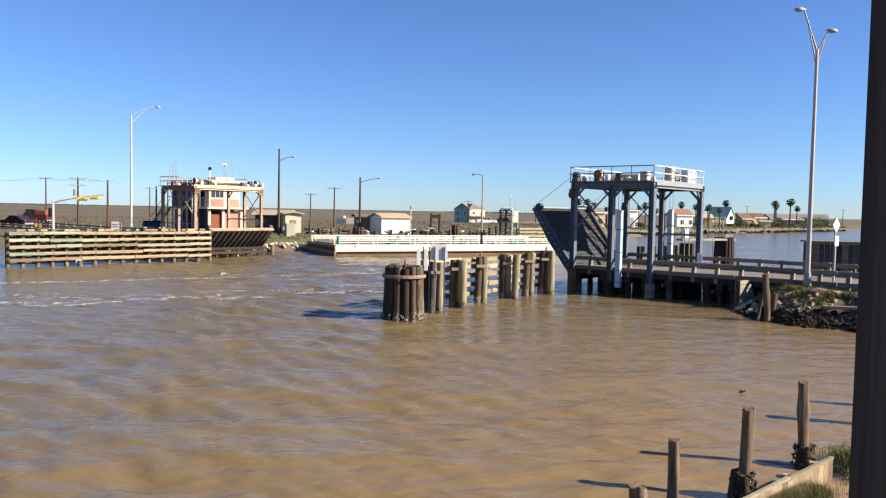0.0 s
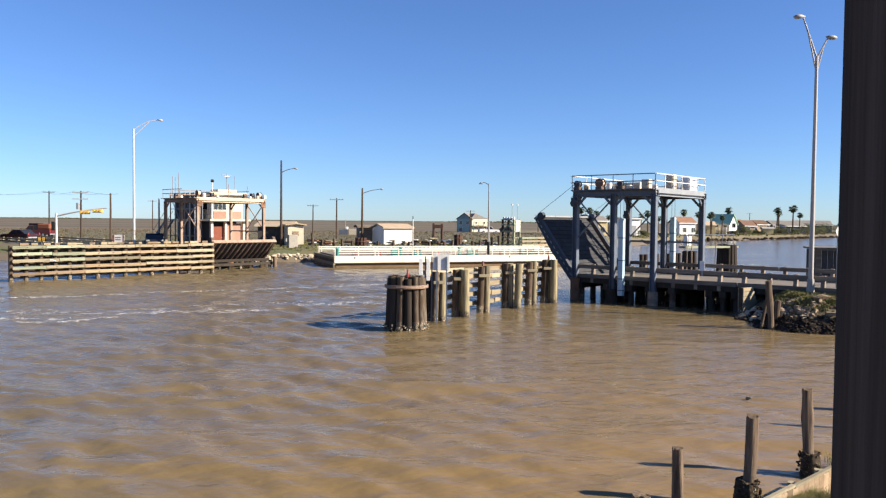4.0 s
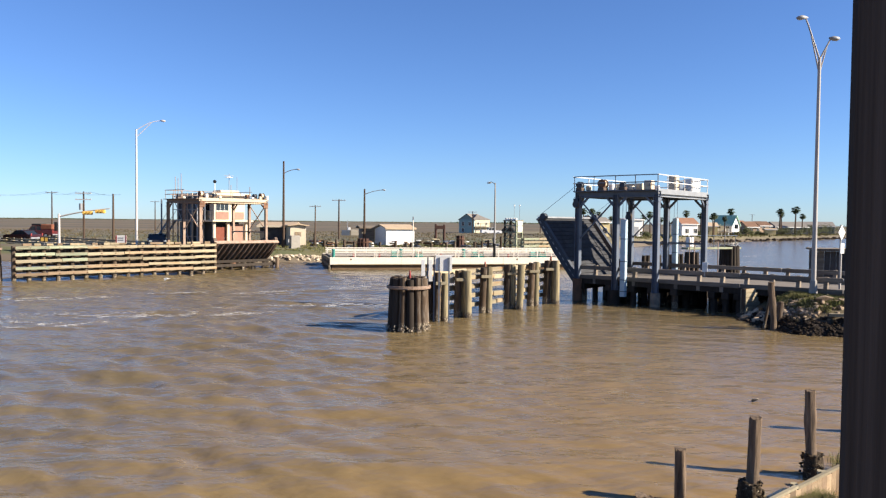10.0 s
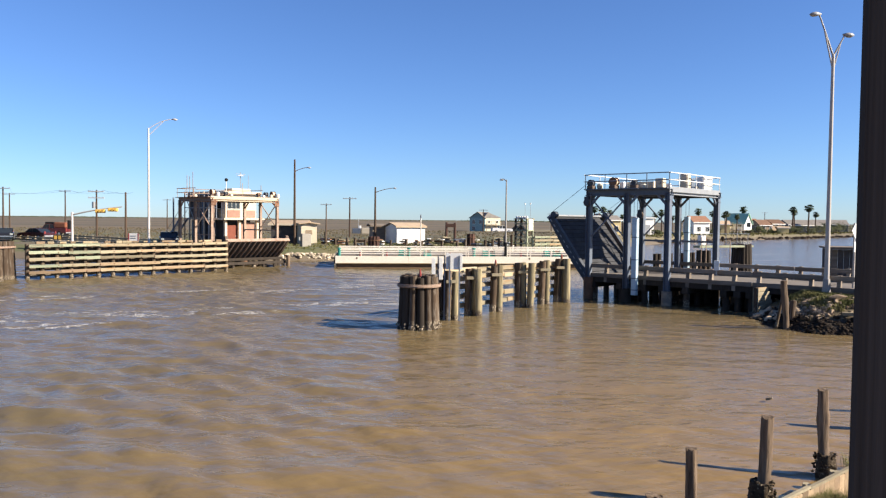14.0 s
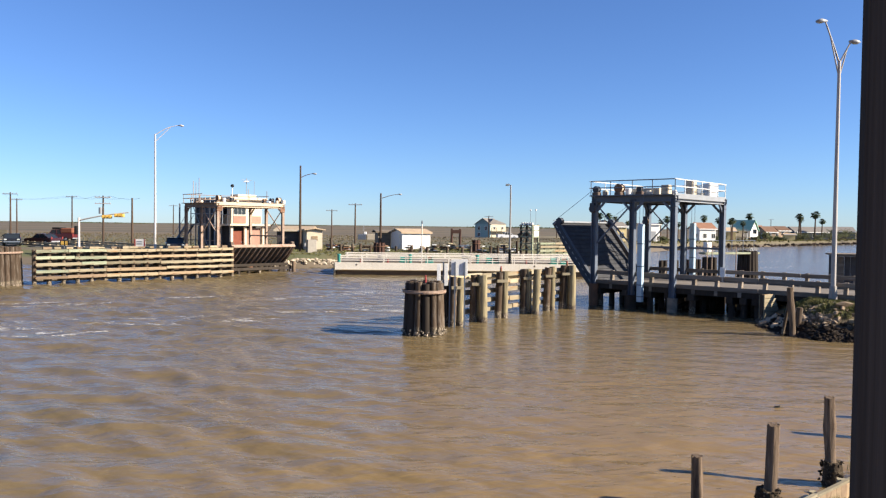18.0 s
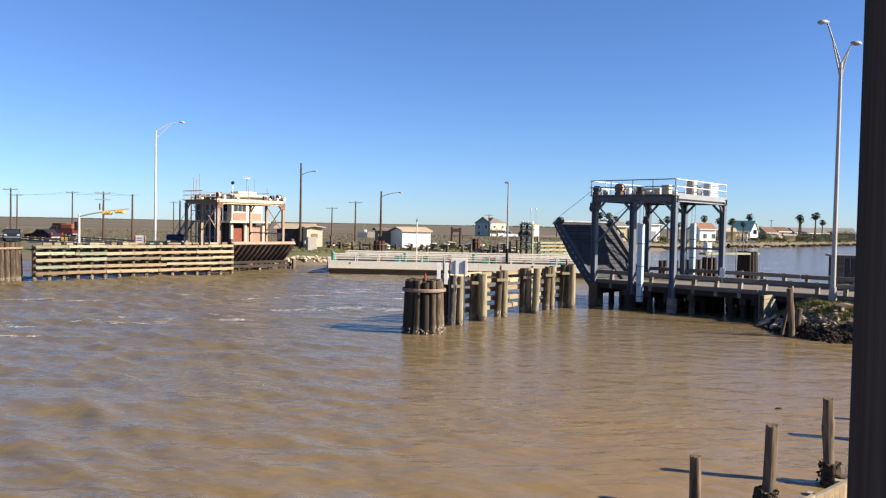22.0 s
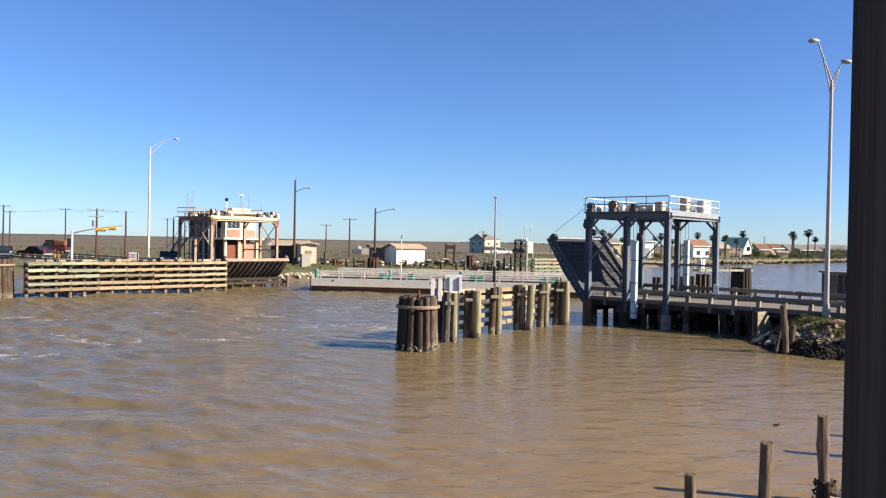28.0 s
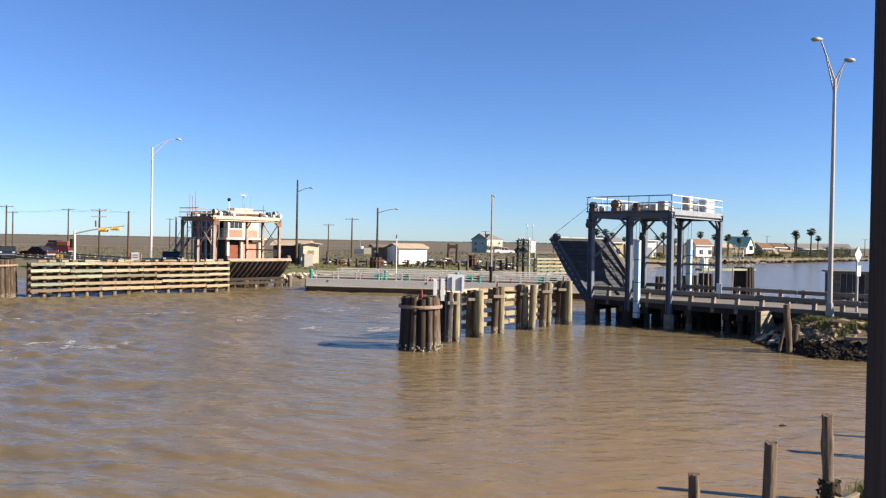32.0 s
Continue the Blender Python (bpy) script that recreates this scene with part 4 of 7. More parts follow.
    for x in (1.9, 10.2, 17.6):
        part("hull_port", rod(B(), (x, -0.012, 0.92), (x, 0.02, 0.92), 0.08, n=12), M_PILE, p)
    lp = part("lamp_pole", rod(B(), (15.43, 0.29, 1.05), (15.43, 0.29, 8.1), 0.1, 0.06, 10), M_GALV, p, "tall slim deck lamp pole")
    part("pole_base", rod(B(), (15.43, 0.29, 1.05), (15.43, 0.29, 2.4), 0.13, 0.12, 10), M_BLACK, lp)
    part("lamp_arm", tube(B(), [(15.43 - 0.09 * u, 0.29 + 1.5 * u, 7.95 + 0.3 * math.sin(1.9 * u)) for u in (0, 0.15, 0.3, 0.5, 0.7, 0.85, 1)], 0.04, 0.03), M_GALV, lp)
    bm = B()
    hull(bm, [(15.34 + dx, 1.95 + dy, 8.2 + dz) for dx in (-0.14, 0.14) for dy, dz in ((-0.3, 0.06), (0.35, 0.03), (-0.3, -0.04), (0.3, -0.08), (0, 0.1))])
    part("lamp_head", bm, M_LAMPGLASS, lp)
    pp = part("flag_staff", rod(B(), (7.62, 0.32, 1.05), (7.62, 0.32, 4.55), 0.05, 0.04, 8), M_CREAMRAIL, p, "thin white staff")
    part("staff_light", rod(B(), (7.62, 0.32, 4.55), (7.62, 0.32, 4.85), 0.07, 0.05, 8), M_STEEL, pp)
    part("sign_staff", rod(B(), (23.4, 0.4, 1.05), (23.4, 0.4, 3.9), 0.05, 0.04, 8), M_CREAMRAIL, p, "thin white staff")
    return p


barge = pontoon()


# ---- street lamps ----
def street_lamp(place, h, arms, pole_r, material, label, base=True, rz=0, extra=0.0):
    l = thing("street_lamp", label, "street lamp", place, rz, group="street lamps")
    part("pole", rod(B(), (0, 0, -0.2), (0, 0, h + extra), pole_r, pole_r * 0.6, 12), material, l)
    if base:
        bm = B()
        rod(bm, (0, 0, 0), (0, 0, 0.7), pole_r * 1.75, pole_r * 1.35, 8)
        part("transformer_base", bm, material, l)
        part("footing", rod(B(), (0, 0, -0.5), (0, 0, 0.06), 0.42, 0.38, 14), M_CONC, l, "round concrete footing")
    for (dx, dy, dz, bend) in arms:
        bm = B()
        a, c = Vector((0, 0, h - 0.1)), Vector((dx, dy, h + dz))
        mid = a.lerp(c, 0.55) + Vector((0, 0, bend))
        way = [a * (1 - k / 8) ** 2 + mid * 2 * (k / 8) * (1 - k / 8) + c * (k / 8) ** 2 for k in range(9)]
        tube(bm, way, 0.042, 0.032)
        arm = part("arm", bm, material, l)
        if dz > 0.8:
            part("arm_brace", rod(B(), (0, 0, h - 0.75), way[5], 0.035, 0.03, 8), material, l)
        dirv = Vector((dx, dy, 0)).normalized()
        side = Vector((-dirv.y, dirv.x, 0))
        bm = B()
        pts = []
        for u, w, zt, zb in ((-0.1, 0.045, 0.045, -0.02), (0.08, 0.1, 0.09, -0.06), (0.2, 0.13, 0.1, -0.09), (0.34, 0.11, 0.07, -0.08), (0.44, 0.05, 0.02, -0.03)):
            for s in (-1, 1):
                pts += [tuple(c + dirv * u + side * w * s + Vector((0, 0, z))) for z in (zt * 0.6, zb)] + [tuple(c + dirv * u + side * w * s * 0.4 + Vector((0, 0, zt)))]
        hull(bm, pts)
        head = part("lamp_head", bm, M_POLEWHITE if material == M_POLEWHITE else M_STEEL_PALE, l, "cobra-head luminaire", smooth=True)
        bm = B()
        bmesh.ops.create_uvsphere(bm, u_segments=10, v_segments=6, radius=0.1, matrix=Matrix.Translation(c + dirv * 0.25 + Vector((0, 0, -0.06))) @ Matrix.Diagonal((1.2, 1, 0.55, 1)))
        part("lens", bm, M_LAMPGLASS, head, smooth=True)
    return l


near_lamp = street_lamp((17.95, 35.0, 1.18), 10.9, ((-0.74, -0.1, 1.75, 0.05), (0.56, 0.1, 0.9, 0.02)), 0.115, M_GALV, "tall pale metal street lamp with two raised arms on the grass")
near_lamp.matrix_world = pose(17.85, 35.0, 1.18, 0, 0.0, 0)
street_lamp((-28.13, 75.0, 1.25), 11.75, ((2.25, 0.3, 0.88, 0.42),), 0.125, M_POLEWHITE, "tall pale metal street lamp with one curved arm beside the road", False)
street_lamp((-16.38, 88.0, 1.2), 8.6, ((1.4, 0.2, 0.4, 0.2),), 0.16, M_UTIL, "tall brown wooden pole with a street lamp arm", False, extra=1.3)
street_lamp((-8.15, 100.0, 1.2), 6.75, ((2.3, 0.3, 0.5, 0.2),), 0.17, M_UTIL, "brown wooden pole with a street lamp arm", False, extra=0.6)


# ---- far shore: trestle, rails, control house ----
approach(FB, -14.0, 0.3, "approach_trestle", "timber pile trestle carrying the road to the far gantry", 0.2, (-13.6, -11.2, -8.9, -6.5, -4.2, -1.8, 0.0))
guardrail("roadside_guardrail", "pale painted guard rail beside the far road", FB, -62.0, -14.5, 0.2, 1.05, 2.4, M_PLANK_CREAM, M_PLANK_CREAM, 0.3)
guardrail("roadside_guardrail", "pale painted guard rail beside the far road", FB, -62.0, -5.0, 7.2, 1.05, 2.4, M_PLANK_CREAM, M_PLANK_CREAM, 0.3)
single("road", box(B(), (-57.0, 4.4, DECK - 0.02), (86.0, 10.4, 0.16)), M_ASPH, "grey asphalt road on the far bank", "road", FB, kind="structure")
# kerb timbers on the fender top
rnd = random.Random(61)
for k in range(19):
    u = (k + rnd.uniform(-0.3, 0.3)) / 18
    single("timber_cleat", box(B(), (0, 0, 0.07), (rnd.uniform(0.25, 0.8), 0.2, rnd.uniform(0.1, 0.2)), 43, bevel=0.015), M_PLANK_CREAM if k % 3 else M_PLANK_BROWN, "short weathered timber cleat on top of the channel fender", "cleat",
           pose(-27.3 + 9.6 * u, 52.95 + 9.0 * u, 2.46), group="fender cleats")


def control_house():
    h = thing("control_house", "two-storey bridge control house of cream walls and brick panels", "control house")
    h.matrix_world = FB @ pose(-9.7, 7.2, 1.3)
    W, L = 4.1, 6.6
    part("ground_floor", box(B(), (-L / 2, W / 2, 0.05), (L, W, 0.2)), M_CONC, h)
    # the shade under the balcony is painted as a dark wall
    part("lower_wall", box(B(), (-L / 2 - 0.5, W / 2 + 0.15, 1.45), (L - 1.4, W - 0.9, 2.75)), M_SHADE, h, "lower wall with its shade put into a dark colour")
    for y in (0.12, 1.75, 3.95):
        part("pillar", box(B(), (-0.15, y, 1.45), (0.28, 0.28, 2.7), bevel=0.02), M_CREAMWALL, h)
    for x in (-2.2, -4.3, -6.4):
        part("pillar", box(B(), (x, 0.12, 1.45), (0.24, 0.24, 2.7), bevel=0.02), M_STEEL_PALE, h)
    d = part("door", box(B(), (-0.38, 0.95, 1.2), (0.1, 1.3, 2.2), bevel=0.01), M_BRICK, h, "dark red door")
    part("door_handle", box(B(), (-0.31, 1.45, 1.15), (0.05, 0.12, 0.05)), M_STEEL_PALE, d)
    part("panel", box(B(), (-0.35, 2.9, 1.35), (0.12, 1.7, 2.5), bevel=0.01), M_PALEBRICK, h, "salmon brick panel")
    part("balcony_slab", box(B(), (-L / 2 + 0.1, W / 2, 2.95), (L + 0.7, W + 0.8, 0.18), bevel=0.02), M_CREAMWALL, h)
    part("upper_wall", box(B(), (-L / 2, W / 2, 4.3), (L - 0.5, W - 0.4, 2.5)), M_BEIGE, h)
    part("sill_panel", box(B(), (-0.225, 1.15, 3.5), (0.06, 1.5, 0.75)), M_PALEBRICK, h)
    part("sill_panel", box(B(), (-0.225, 3.05, 3.5), (0.06, 1.4, 0.75)), M_PALEBRICK, h)
    for (x, y, sx, sy) in ((-0.22, 1.15, 0.06, 1.45), (-1.6, 0.18, 1.3, 0.06), (-4.2, 0.18, 1.6, 0.06)):
        w = part("window", box(B(), (x, y, 4.45), (sx, sy, 0.95), bevel=0.005), M_WHITE, h)
        n = 3
        for k in range(n):
            u = (k + 0.5) / n - 0.5
            for z in (4.45,):
                c = (x + 0.02, y + u * sy, z) if sx < sy else (x + u * sx, y - 0.02, z)
                s = (0.05, sy / n - 0.04, 0.84) if sx < sy else (sx / n - 0.04, 0.05, 0.84)
                part("pane", box(B(), c, s), M_GLASS, w)
    r = part("roof", box(B(), (-L / 2, W / 2, 5.68), (L + 0.3, W + 0.5, 0.26), bevel=0.03), M_CREAMWALL, h)
    part("parapet", box(B(), (-0.9, W / 2, 5.95), (1.4, W * 0.55, 0.35), bevel=0.03), M_CREAMWALL, r)
    # dark panels paint the shaded look of the upper left wall
    for k in range(5):
        part("screen_panel", box(B(), (-1.7 - 1.05 * k, -0.3, 4.25), (0.95, 0.05, 2.4)), M_SHADE, h, "dark panel carrying the shade of the left wall in its colour")
        part("screen_post", box(B(), (-1.17 - 1.05 * k, -0.3, 4.25), (0.1, 0.1, 2.5)), M_STEEL, h)
    for x in np.arange(-L + 0.2, 0.2, 1.05):
        for y in (-0.5,):
            part("balcony_post", rod(B(), (x, y + 0.15, 3.04), (x, y + 0.15, 4.0), 0.02, n=6), M_STEEL, h)
    for z in (3.55, 4.0):
        part("balcony_rail", rod(B(), (-L, -0.35, z), (0.3, -0.35, z), 0.022, n=6), M_STEEL, h)
    # outside stair
    for k in range(13):
        part("stair_tread", box(B(), (-L - 0.2 - 0.26 * (12 - k), -0.9, 0.25 + 0.21 * k), (0.3, 0.9, 0.05)), M_STEEL, h)
    for y in (-1.35, -0.45):
        part("stringer", beam(B(), (-L - 3.5, y, 0.1), (-L, y, 2.9), 0.06, 0.22), M_STEEL, h)
        part("stair_rail", rod(B(), (-L - 3.5, y, 1.0), (-L, y, 3.9), 0.025, n=6), M_STEEL, h)
    for x, y in ((-L + 0.2, -1.4), (-L - 1.2, -1.4), (-L + 0.2, -0.3), (-3.3, -0.6)):
        part("stair_post", box(B(), (x, y, 2.6), (0.12, 0.12, 5.2)), M_STEEL, h)
    for k in range(7):
        part("scaffold_post", box(B(), (-0.9 - 0.95 * k, -0.75, 2.9), (0.09, 0.09, 5.8)), (M_PINK, M_STEEL_PALE, M_CREAMRUST)[k % 3], h)
    for z in (1.3, 2.9, 4.1, 5.5):
        part("scaffold_rail", box(B(), (-3.7, -0.75, z), (6.0, 0.06, 0.08)), M_PINK if z < 3 else M_STEEL_PALE, h)
    for a, b in (((-0.9, 2.9), (-2.8, 5.5)), ((-2.8, 0.2), (-4.7, 2.9)), ((-4.7, 2.9), (-6.6, 5.5))):
        part("scaffold_brace", beam(B(), (a[0], -0.78, a[1]), (b[0], -0.78, b[1]), 0.05, 0.06), M_STEEL_PALE, h)
    m = part("mast", rod(B(), (-1.2, 2.6, 5.8), (-1.2, 2.6, 7.9), 0.035, n=8), M_STEEL_PALE, h)
    part("dish", rod(B(), (-1.2, 2.6, 7.5), (-1.2, 2.6, 7.62), 0.42, 0.1, 14), M_WHITE, m)
    part("crossbar", rod(B(), (-1.2, 2.0, 7.7), (-1.2, 3.2, 7.7), 0.025, n=6), M_STEEL_PALE, m)
    m = part("mast", rod(B(), (-0.8, 3.3, 5.8), (-0.8, 3.3, 7.6), 0.025, n=8), M_STEEL_PALE, h)
    f = part("floodlight_pole", rod(B(), (-0.9, 0.7, 5.8), (-0.9, 0.7, 6.9), 0.04, n=8), M_WHITE, h)
    bm = B()
    bmesh.ops.create_uvsphere(bm, u_segments=12, v_segments=8, radius=0.18, matrix=pose(-0.9, 0.7, 7.0))
    part("floodlight", bm, M_BLACK, f, "round black floodlight", smooth=True)


control_house()
# slender poles and bars on the far gantry platform
for x, y, h in ((-4.2, -0.2, 2.0), (-4.6, 0.3, 1.9), (-3.9, 0.2, 2.3), (-0.3, 3.0, 1.3), (-0.3, 5.0, 1.2)):
    p = single("platform_pole", rod(B(), (0, 0, 0), (0, 0, h), 0.03, n=6), M_PINK, "thin rusty pole on the far gantry platform", "pole", FB @ pose(x, y, 6.2), group="platform poles")


# ---- vehicles ----
def vehicle(kind, m, paint, label, category):
    v = thing(kind, label, category)
    v.matrix_world = m
    wl = {"pickup_truck": 5.6, "sedan": 4.7, "suv": 4.9}[kind]
    half = 0.95
    if kind == "pickup_truck":
        lower = [(-2.8, 0.45), (2.75, 0.42), (2.8, 0.8), (2.6, 1.08), (1.25, 1.15), (-2.8, 1.15)]
        cabin = [(1.2, 1.15), (0.6, 1.78), (-0.75, 1.82), (-0.95, 1.15)]
    elif kind == "suv":
        lower = [(-2.4, 0.45), (2.4, 0.42), (2.45, 0.8), (2.25, 1.05), (1.1, 1.12), (-2.42, 1.12)]
        cabin = [(1.1, 1.12), (0.45, 1.72), (-2.1, 1.74), (-2.35, 1.12)]
    else:
        lower = [(-2.35, 0.4), (2.3, 0.38), (2.35, 0.7), (2.1, 0.88), (0.9, 0.95), (-1.5, 0.98), (-2.3, 0.95)]
        cabin = [(1.0, 0.94), (0.3, 1.42), (-0.9, 1.44), (-1.7, 0.97)]
    part("body", prism(B(), lower, -half, half), paint, v)
    cab = part("cabin", prism(B(), cabin, -half * 0.86, half * 0.86), M_GLASS, v, "dark glazed cabin")
    (x0, z0), (x1, z1), (x2, z2), (x3, z3) = cabin
    part("roof_panel", box(B(), ((x1 + x2) / 2, 0, max(z1, z2) + 0.02), (x1 - x2 + 0.1, half * 1.7, 0.05), bevel=0.02), paint, cab)
    for y in (-half * 0.87, half * 0.87):
        for a, b in (((x0, z0), (x1, z1)), ((x2, z2), (x3, z3)), (((x1 + x2) / 2, z1), ((x1 + x2) / 2, z0))):
            part("roof_pillar", beam(B(), (a[0], y, a[1]), (b[0], y, b[1]), 0.05, 0.08), paint, cab)
    if kind == "pickup_truck":
        part("bed_wall", box(B(), (-1.9, 0, 1.2), (1.75, half * 1.95, 0.12), bevel=0.02), paint, v)
    for x in (-wl * 0.31, wl * 0.31):
        for y in (-half + 0.08, half - 0.08):
            w = part("wheel", rod(B(), (x, y - 0.12, 0.36), (x, y + 0.12, 0.36), 0.36, n=18), M_BLACK, v)
            part("rim", rod(B(), (x, y - 0.13, 0.36), (x, y + 0.13, 0.36), 0.2, n=12), M_STEEL_PALE, w)
    for y in (-0.7, 0.7):
        part("headlight", box(B(), (wl / 2 - 0.06, y, 0.78), (0.12, 0.32, 0.16), bevel=0.02), M_LAMPGLASS, v)
        part("tail_light", box(B(), (-wl / 2 + 0.02, y * 1.15, 0.95), (0.1, 0.16, 0.3), bevel=0.02), M_RED, v)
    part("bumper", box(B(), (wl / 2, 0, 0.5), (0.14, half * 1.9, 0.18), bevel=0.03), M_STEEL, v)
    part("bumper", box(B(), (-wl / 2, 0, 0.5), (0.14, half * 1.9, 0.18), bevel=0.03), M_STEEL_PALE, v)
    return v


P_MAROON = surface("maroon_car_paint", (0.045, 0.009, 0.01), (0.035, 0.008, 0.009), 0.3, scale=2, fine=20, bump=0, rand=0)
P_RED = surface("red_car_paint", (0.11, 0.015, 0.014), (0.085, 0.014, 0.012), 0.35, scale=2, fine=20, bump=0, rand=0)
M_LOAD = surface("orange_tarpaulin", (0.26, 0.1, 0.055), (0.2, 0.075, 0.045), 0.8, scale=3, fine=20, bump=0.3, rand=0)
P_BLACK = surface("black_car_paint", (0.015, 0.016, 0.02), (0.02, 0.02, 0.025), 0.2, scale=2, fine=20, bump=0, rand=0)
P_WHITE = surface("white_car_paint", (0.75, 0.75, 0.75), (0.68, 0.68, 0.68), 0.3, scale=2, fine=20, bump=0, rand=0)
Z_ROAD = DECK + 0.06
truck = vehicle("pickup_truck", pose(-59.0, 118.0, 1.33, 0, 0, 172), P_RED, "red pickup truck with a rust-orange load waiting on the far road", "truck")
part("load", box(B(), (-1.75, 0, 1.66), (1.9, 1.7, 0.8), bevel=0.12), M_LOAD, truck, "rust-orange load on the truck bed")
part("roof_rack", box(B(), (0.0, 0, 2.0), (1.5, 1.5, 0.3), bevel=0.08), M_BLACK, truck, "dark roof load")
vehicle("sedan", pose(-51.0, 98.0, 1.33, 0, 0, 158), P_MAROON, "dark maroon saloon car waiting on the far road", "car")
vehicle("sedan", pose(-53.6, 95.5, 1.33, 0, 0, -62), P_BLACK, "black saloon car facing the closed road", "car")
vehicle("sedan", FB @ pose(-17.0, 5.0, Z_ROAD, 0, 0, -27), P_BLACK, "dark car on the road behind the far gantry", "car")
vehicle("pickup_truck", pose(17.2, 206, 1.1, 0, 0, 10), P_WHITE, "white pickup parked by the distant house", "truck")
vehicle("suv", pose(21.2, 208, 1.1, 0, 0, 175), P_BLACK, "black car parked by the distant house", "car")


# ---- signals, signs ----
def signal_mast():
    s = thing("traffic_signal", "pale metal mast arm with two yellow traffic signals", "traffic signal", (-37.95, 80.0, 1.2))
    part("pole", rod(B(), (0, 0, 0), (0, 0, 3.6), 0.13, 0.11, 12), M_POLEWHITE, s)
    bm = B()
    a, b, c = Vector((0, 0, 3.3)), Vector((2.2, 0, 3.9)), Vector((5.2, 0, 4.2))
    tube(bm, [a * (1 - k / 8) ** 2 + b * 2 * (k / 8) * (1 - k / 8) + c * (k / 8) ** 2 for k in range(9)], 0.085, 0.05)
    part("mast_arm", bm, M_POLEWHITE, s)
    for x, z in ((3.0, 3.72), (4.3, 3.88)):
        h = part("signal_head", box(B(), (x, -0.15, z), (1.0, 0.28, 0.36), bevel=0.04), M_YELLOW, s, "yellow horizontal signal head")
        for k in (-0.32, 0, 0.32):
            part("signal_lens", rod(B(), (x + k, -0.28, z), (x + k, -0.34, z), 0.12, 0.13, 12), M_BLACK, h)
            part("visor", rod(B(), (x + k, -0.29, z - 0.02), (x + k, -0.45, z), 0.14, 0.12, 12), M_YELLOW, h)
    part("signal_box", box(B(), (-0.25, -0.1, 2.3), (0.3, 0.25, 0.9), bevel=0.03), M_BLACK, s)


signal_mast()


def post_sign(place, h, w, bh, face, label, post=M_GALV, diamond=False, rz=0, trim=None):
    s = thing("road_sign", label, "sign", place, rz, group="signs")
    part("sign_post", box(B(), (0, 0.05, h / 2), (0.07, 0.05, h)), post, s)
    if diamond:
        part("sign_plate", box(B(), (0, 0, h - bh / 2), (w / 1.41, 0.02, w / 1.41), ry=45, bevel=0.005), face, s)
    else:
        p = part("sign_plate", box(B(), (0, 0, h - bh / 2), (w, 0.03, bh), bevel=0.008), face, s)
        if trim:
            for d in (-1, 1):
                part("sign_border", box(B(), (d * w * 0.43, -0.02, h - bh / 2), (w * 0.12, 0.012, bh * 0.98)), trim, p)
            for k in range(2):
                part("sign_bar", box(B(), (-0.05, -0.02, h - bh * (0.35 + 0.28 * k)), (w * 0.5, 0.012, bh * 0.12)), M_STEEL, p)
    return s


post_sign((-31.6, 80.0, 1.3), 1.35, 1.15, 0.8, M_WHITE, "white board with red edges beside the far road", trim=M_RED)
post_sign((-55.0, 96.0, 1.25), 2.0, 0.95, 0.8, M_PLANK, "back of a tan road sign on a post")
warn = post_sign((-43.4, 88.0, 1.3), 0.9, 1.0, 0.55, M_BLACK, "low black board with two yellow panels by the far road")
for x in (-0.24, 0.22):
    part("yellow_panel", box(B(), (x, -0.03, 0.63), (0.32, 0.02, 0.42), bevel=0.004), M_YELLOW, warn)
post_sign((20.2, 37.0, 1.2), 3.25, 0.75, 0.75, M_WHITE, "pale diamond road sign seen from behind", diamond=True, rz=38)
post_sign((20.22, 36.96, 1.2), 2.35, 0.4, 0.5, M_WHITE, "small white plate under the diamond sign", rz=38)
post_sign((-16.0, 90.0, 1.2), 1.0, 0.45, 0.4, M_WHITE, "small white notice on a post on the far bank")
post_sign((-8.2, 93.0, 1.2), 1.0, 0.6, 0.4, M_PLANK_CREAM, "small cream notice on a post on the far bank")
# white boards beside the guide fender
s = thing("channel_sign", "white sign boards on posts beside the dolphin", "sign", (0.47, 33.3, 0))
for x, w, z0, z1 in ((-0.62, 0.16, 1.8, 2.75), (-0.3, 0.16, 1.8, 2.75), (0.27, 0.72, 2.25, 2.95)):
    part("sign_plate", box(B(), (x, 0, (z0 + z1) / 2), (w, 0.03, z1 - z0), bevel=0.006), M_WHITE, s)
for x in (-0.42, -0.14, 0.08, 0.5):
    part("sign_post", box(B(), (x, -0.05 if x > 0 else 0.05, 1.0), (0.06, 0.05, 3.7)), M_STEEL, s)
post_sign((BR @ Vector((2.6, -0.12, 1.75))).to_tuple(), 0.75, 0.25, 0.5, M_WHITE, "small white plate fixed to the trestle rail", rz=-20)


# ---- utility poles ----
def utility_pole(place, h, arms=1, can=False, r=0.15):
    u = thing("utility_pole", "brown wooden utility pole with crossarms and insulators", "utility pole", place, group="utility poles")
    part("pole", rod(B(), (0, 0, -0.3), (0, 0, h), r, r * 0.65, 9), M_UTIL, u)
    for k in range(arms):
        z = h - 0.25 - 0.9 * k
        a = part("crossarm", box(B(), (0, -0.12, z), (2.3, 0.1, 0.12)), M_POLEWHITE if k or can else M_STEEL_PALE, u)
        for x in (-1.0, -0.45, 0.45, 1.0):
            part("insulator", rod(B(), (x, -0.12, z + 0.06), (x, -0.12, z + 0.22), 0.05, 0.03, 8), M_STEEL_PALE, a)
    if can:
        part("transformer", rod(B(), (-0.35, -0.1, h - 2.6), (-0.35, -0.1, h - 1.7), 0.24, n=12), M_STEEL_PALE, u)
    return u


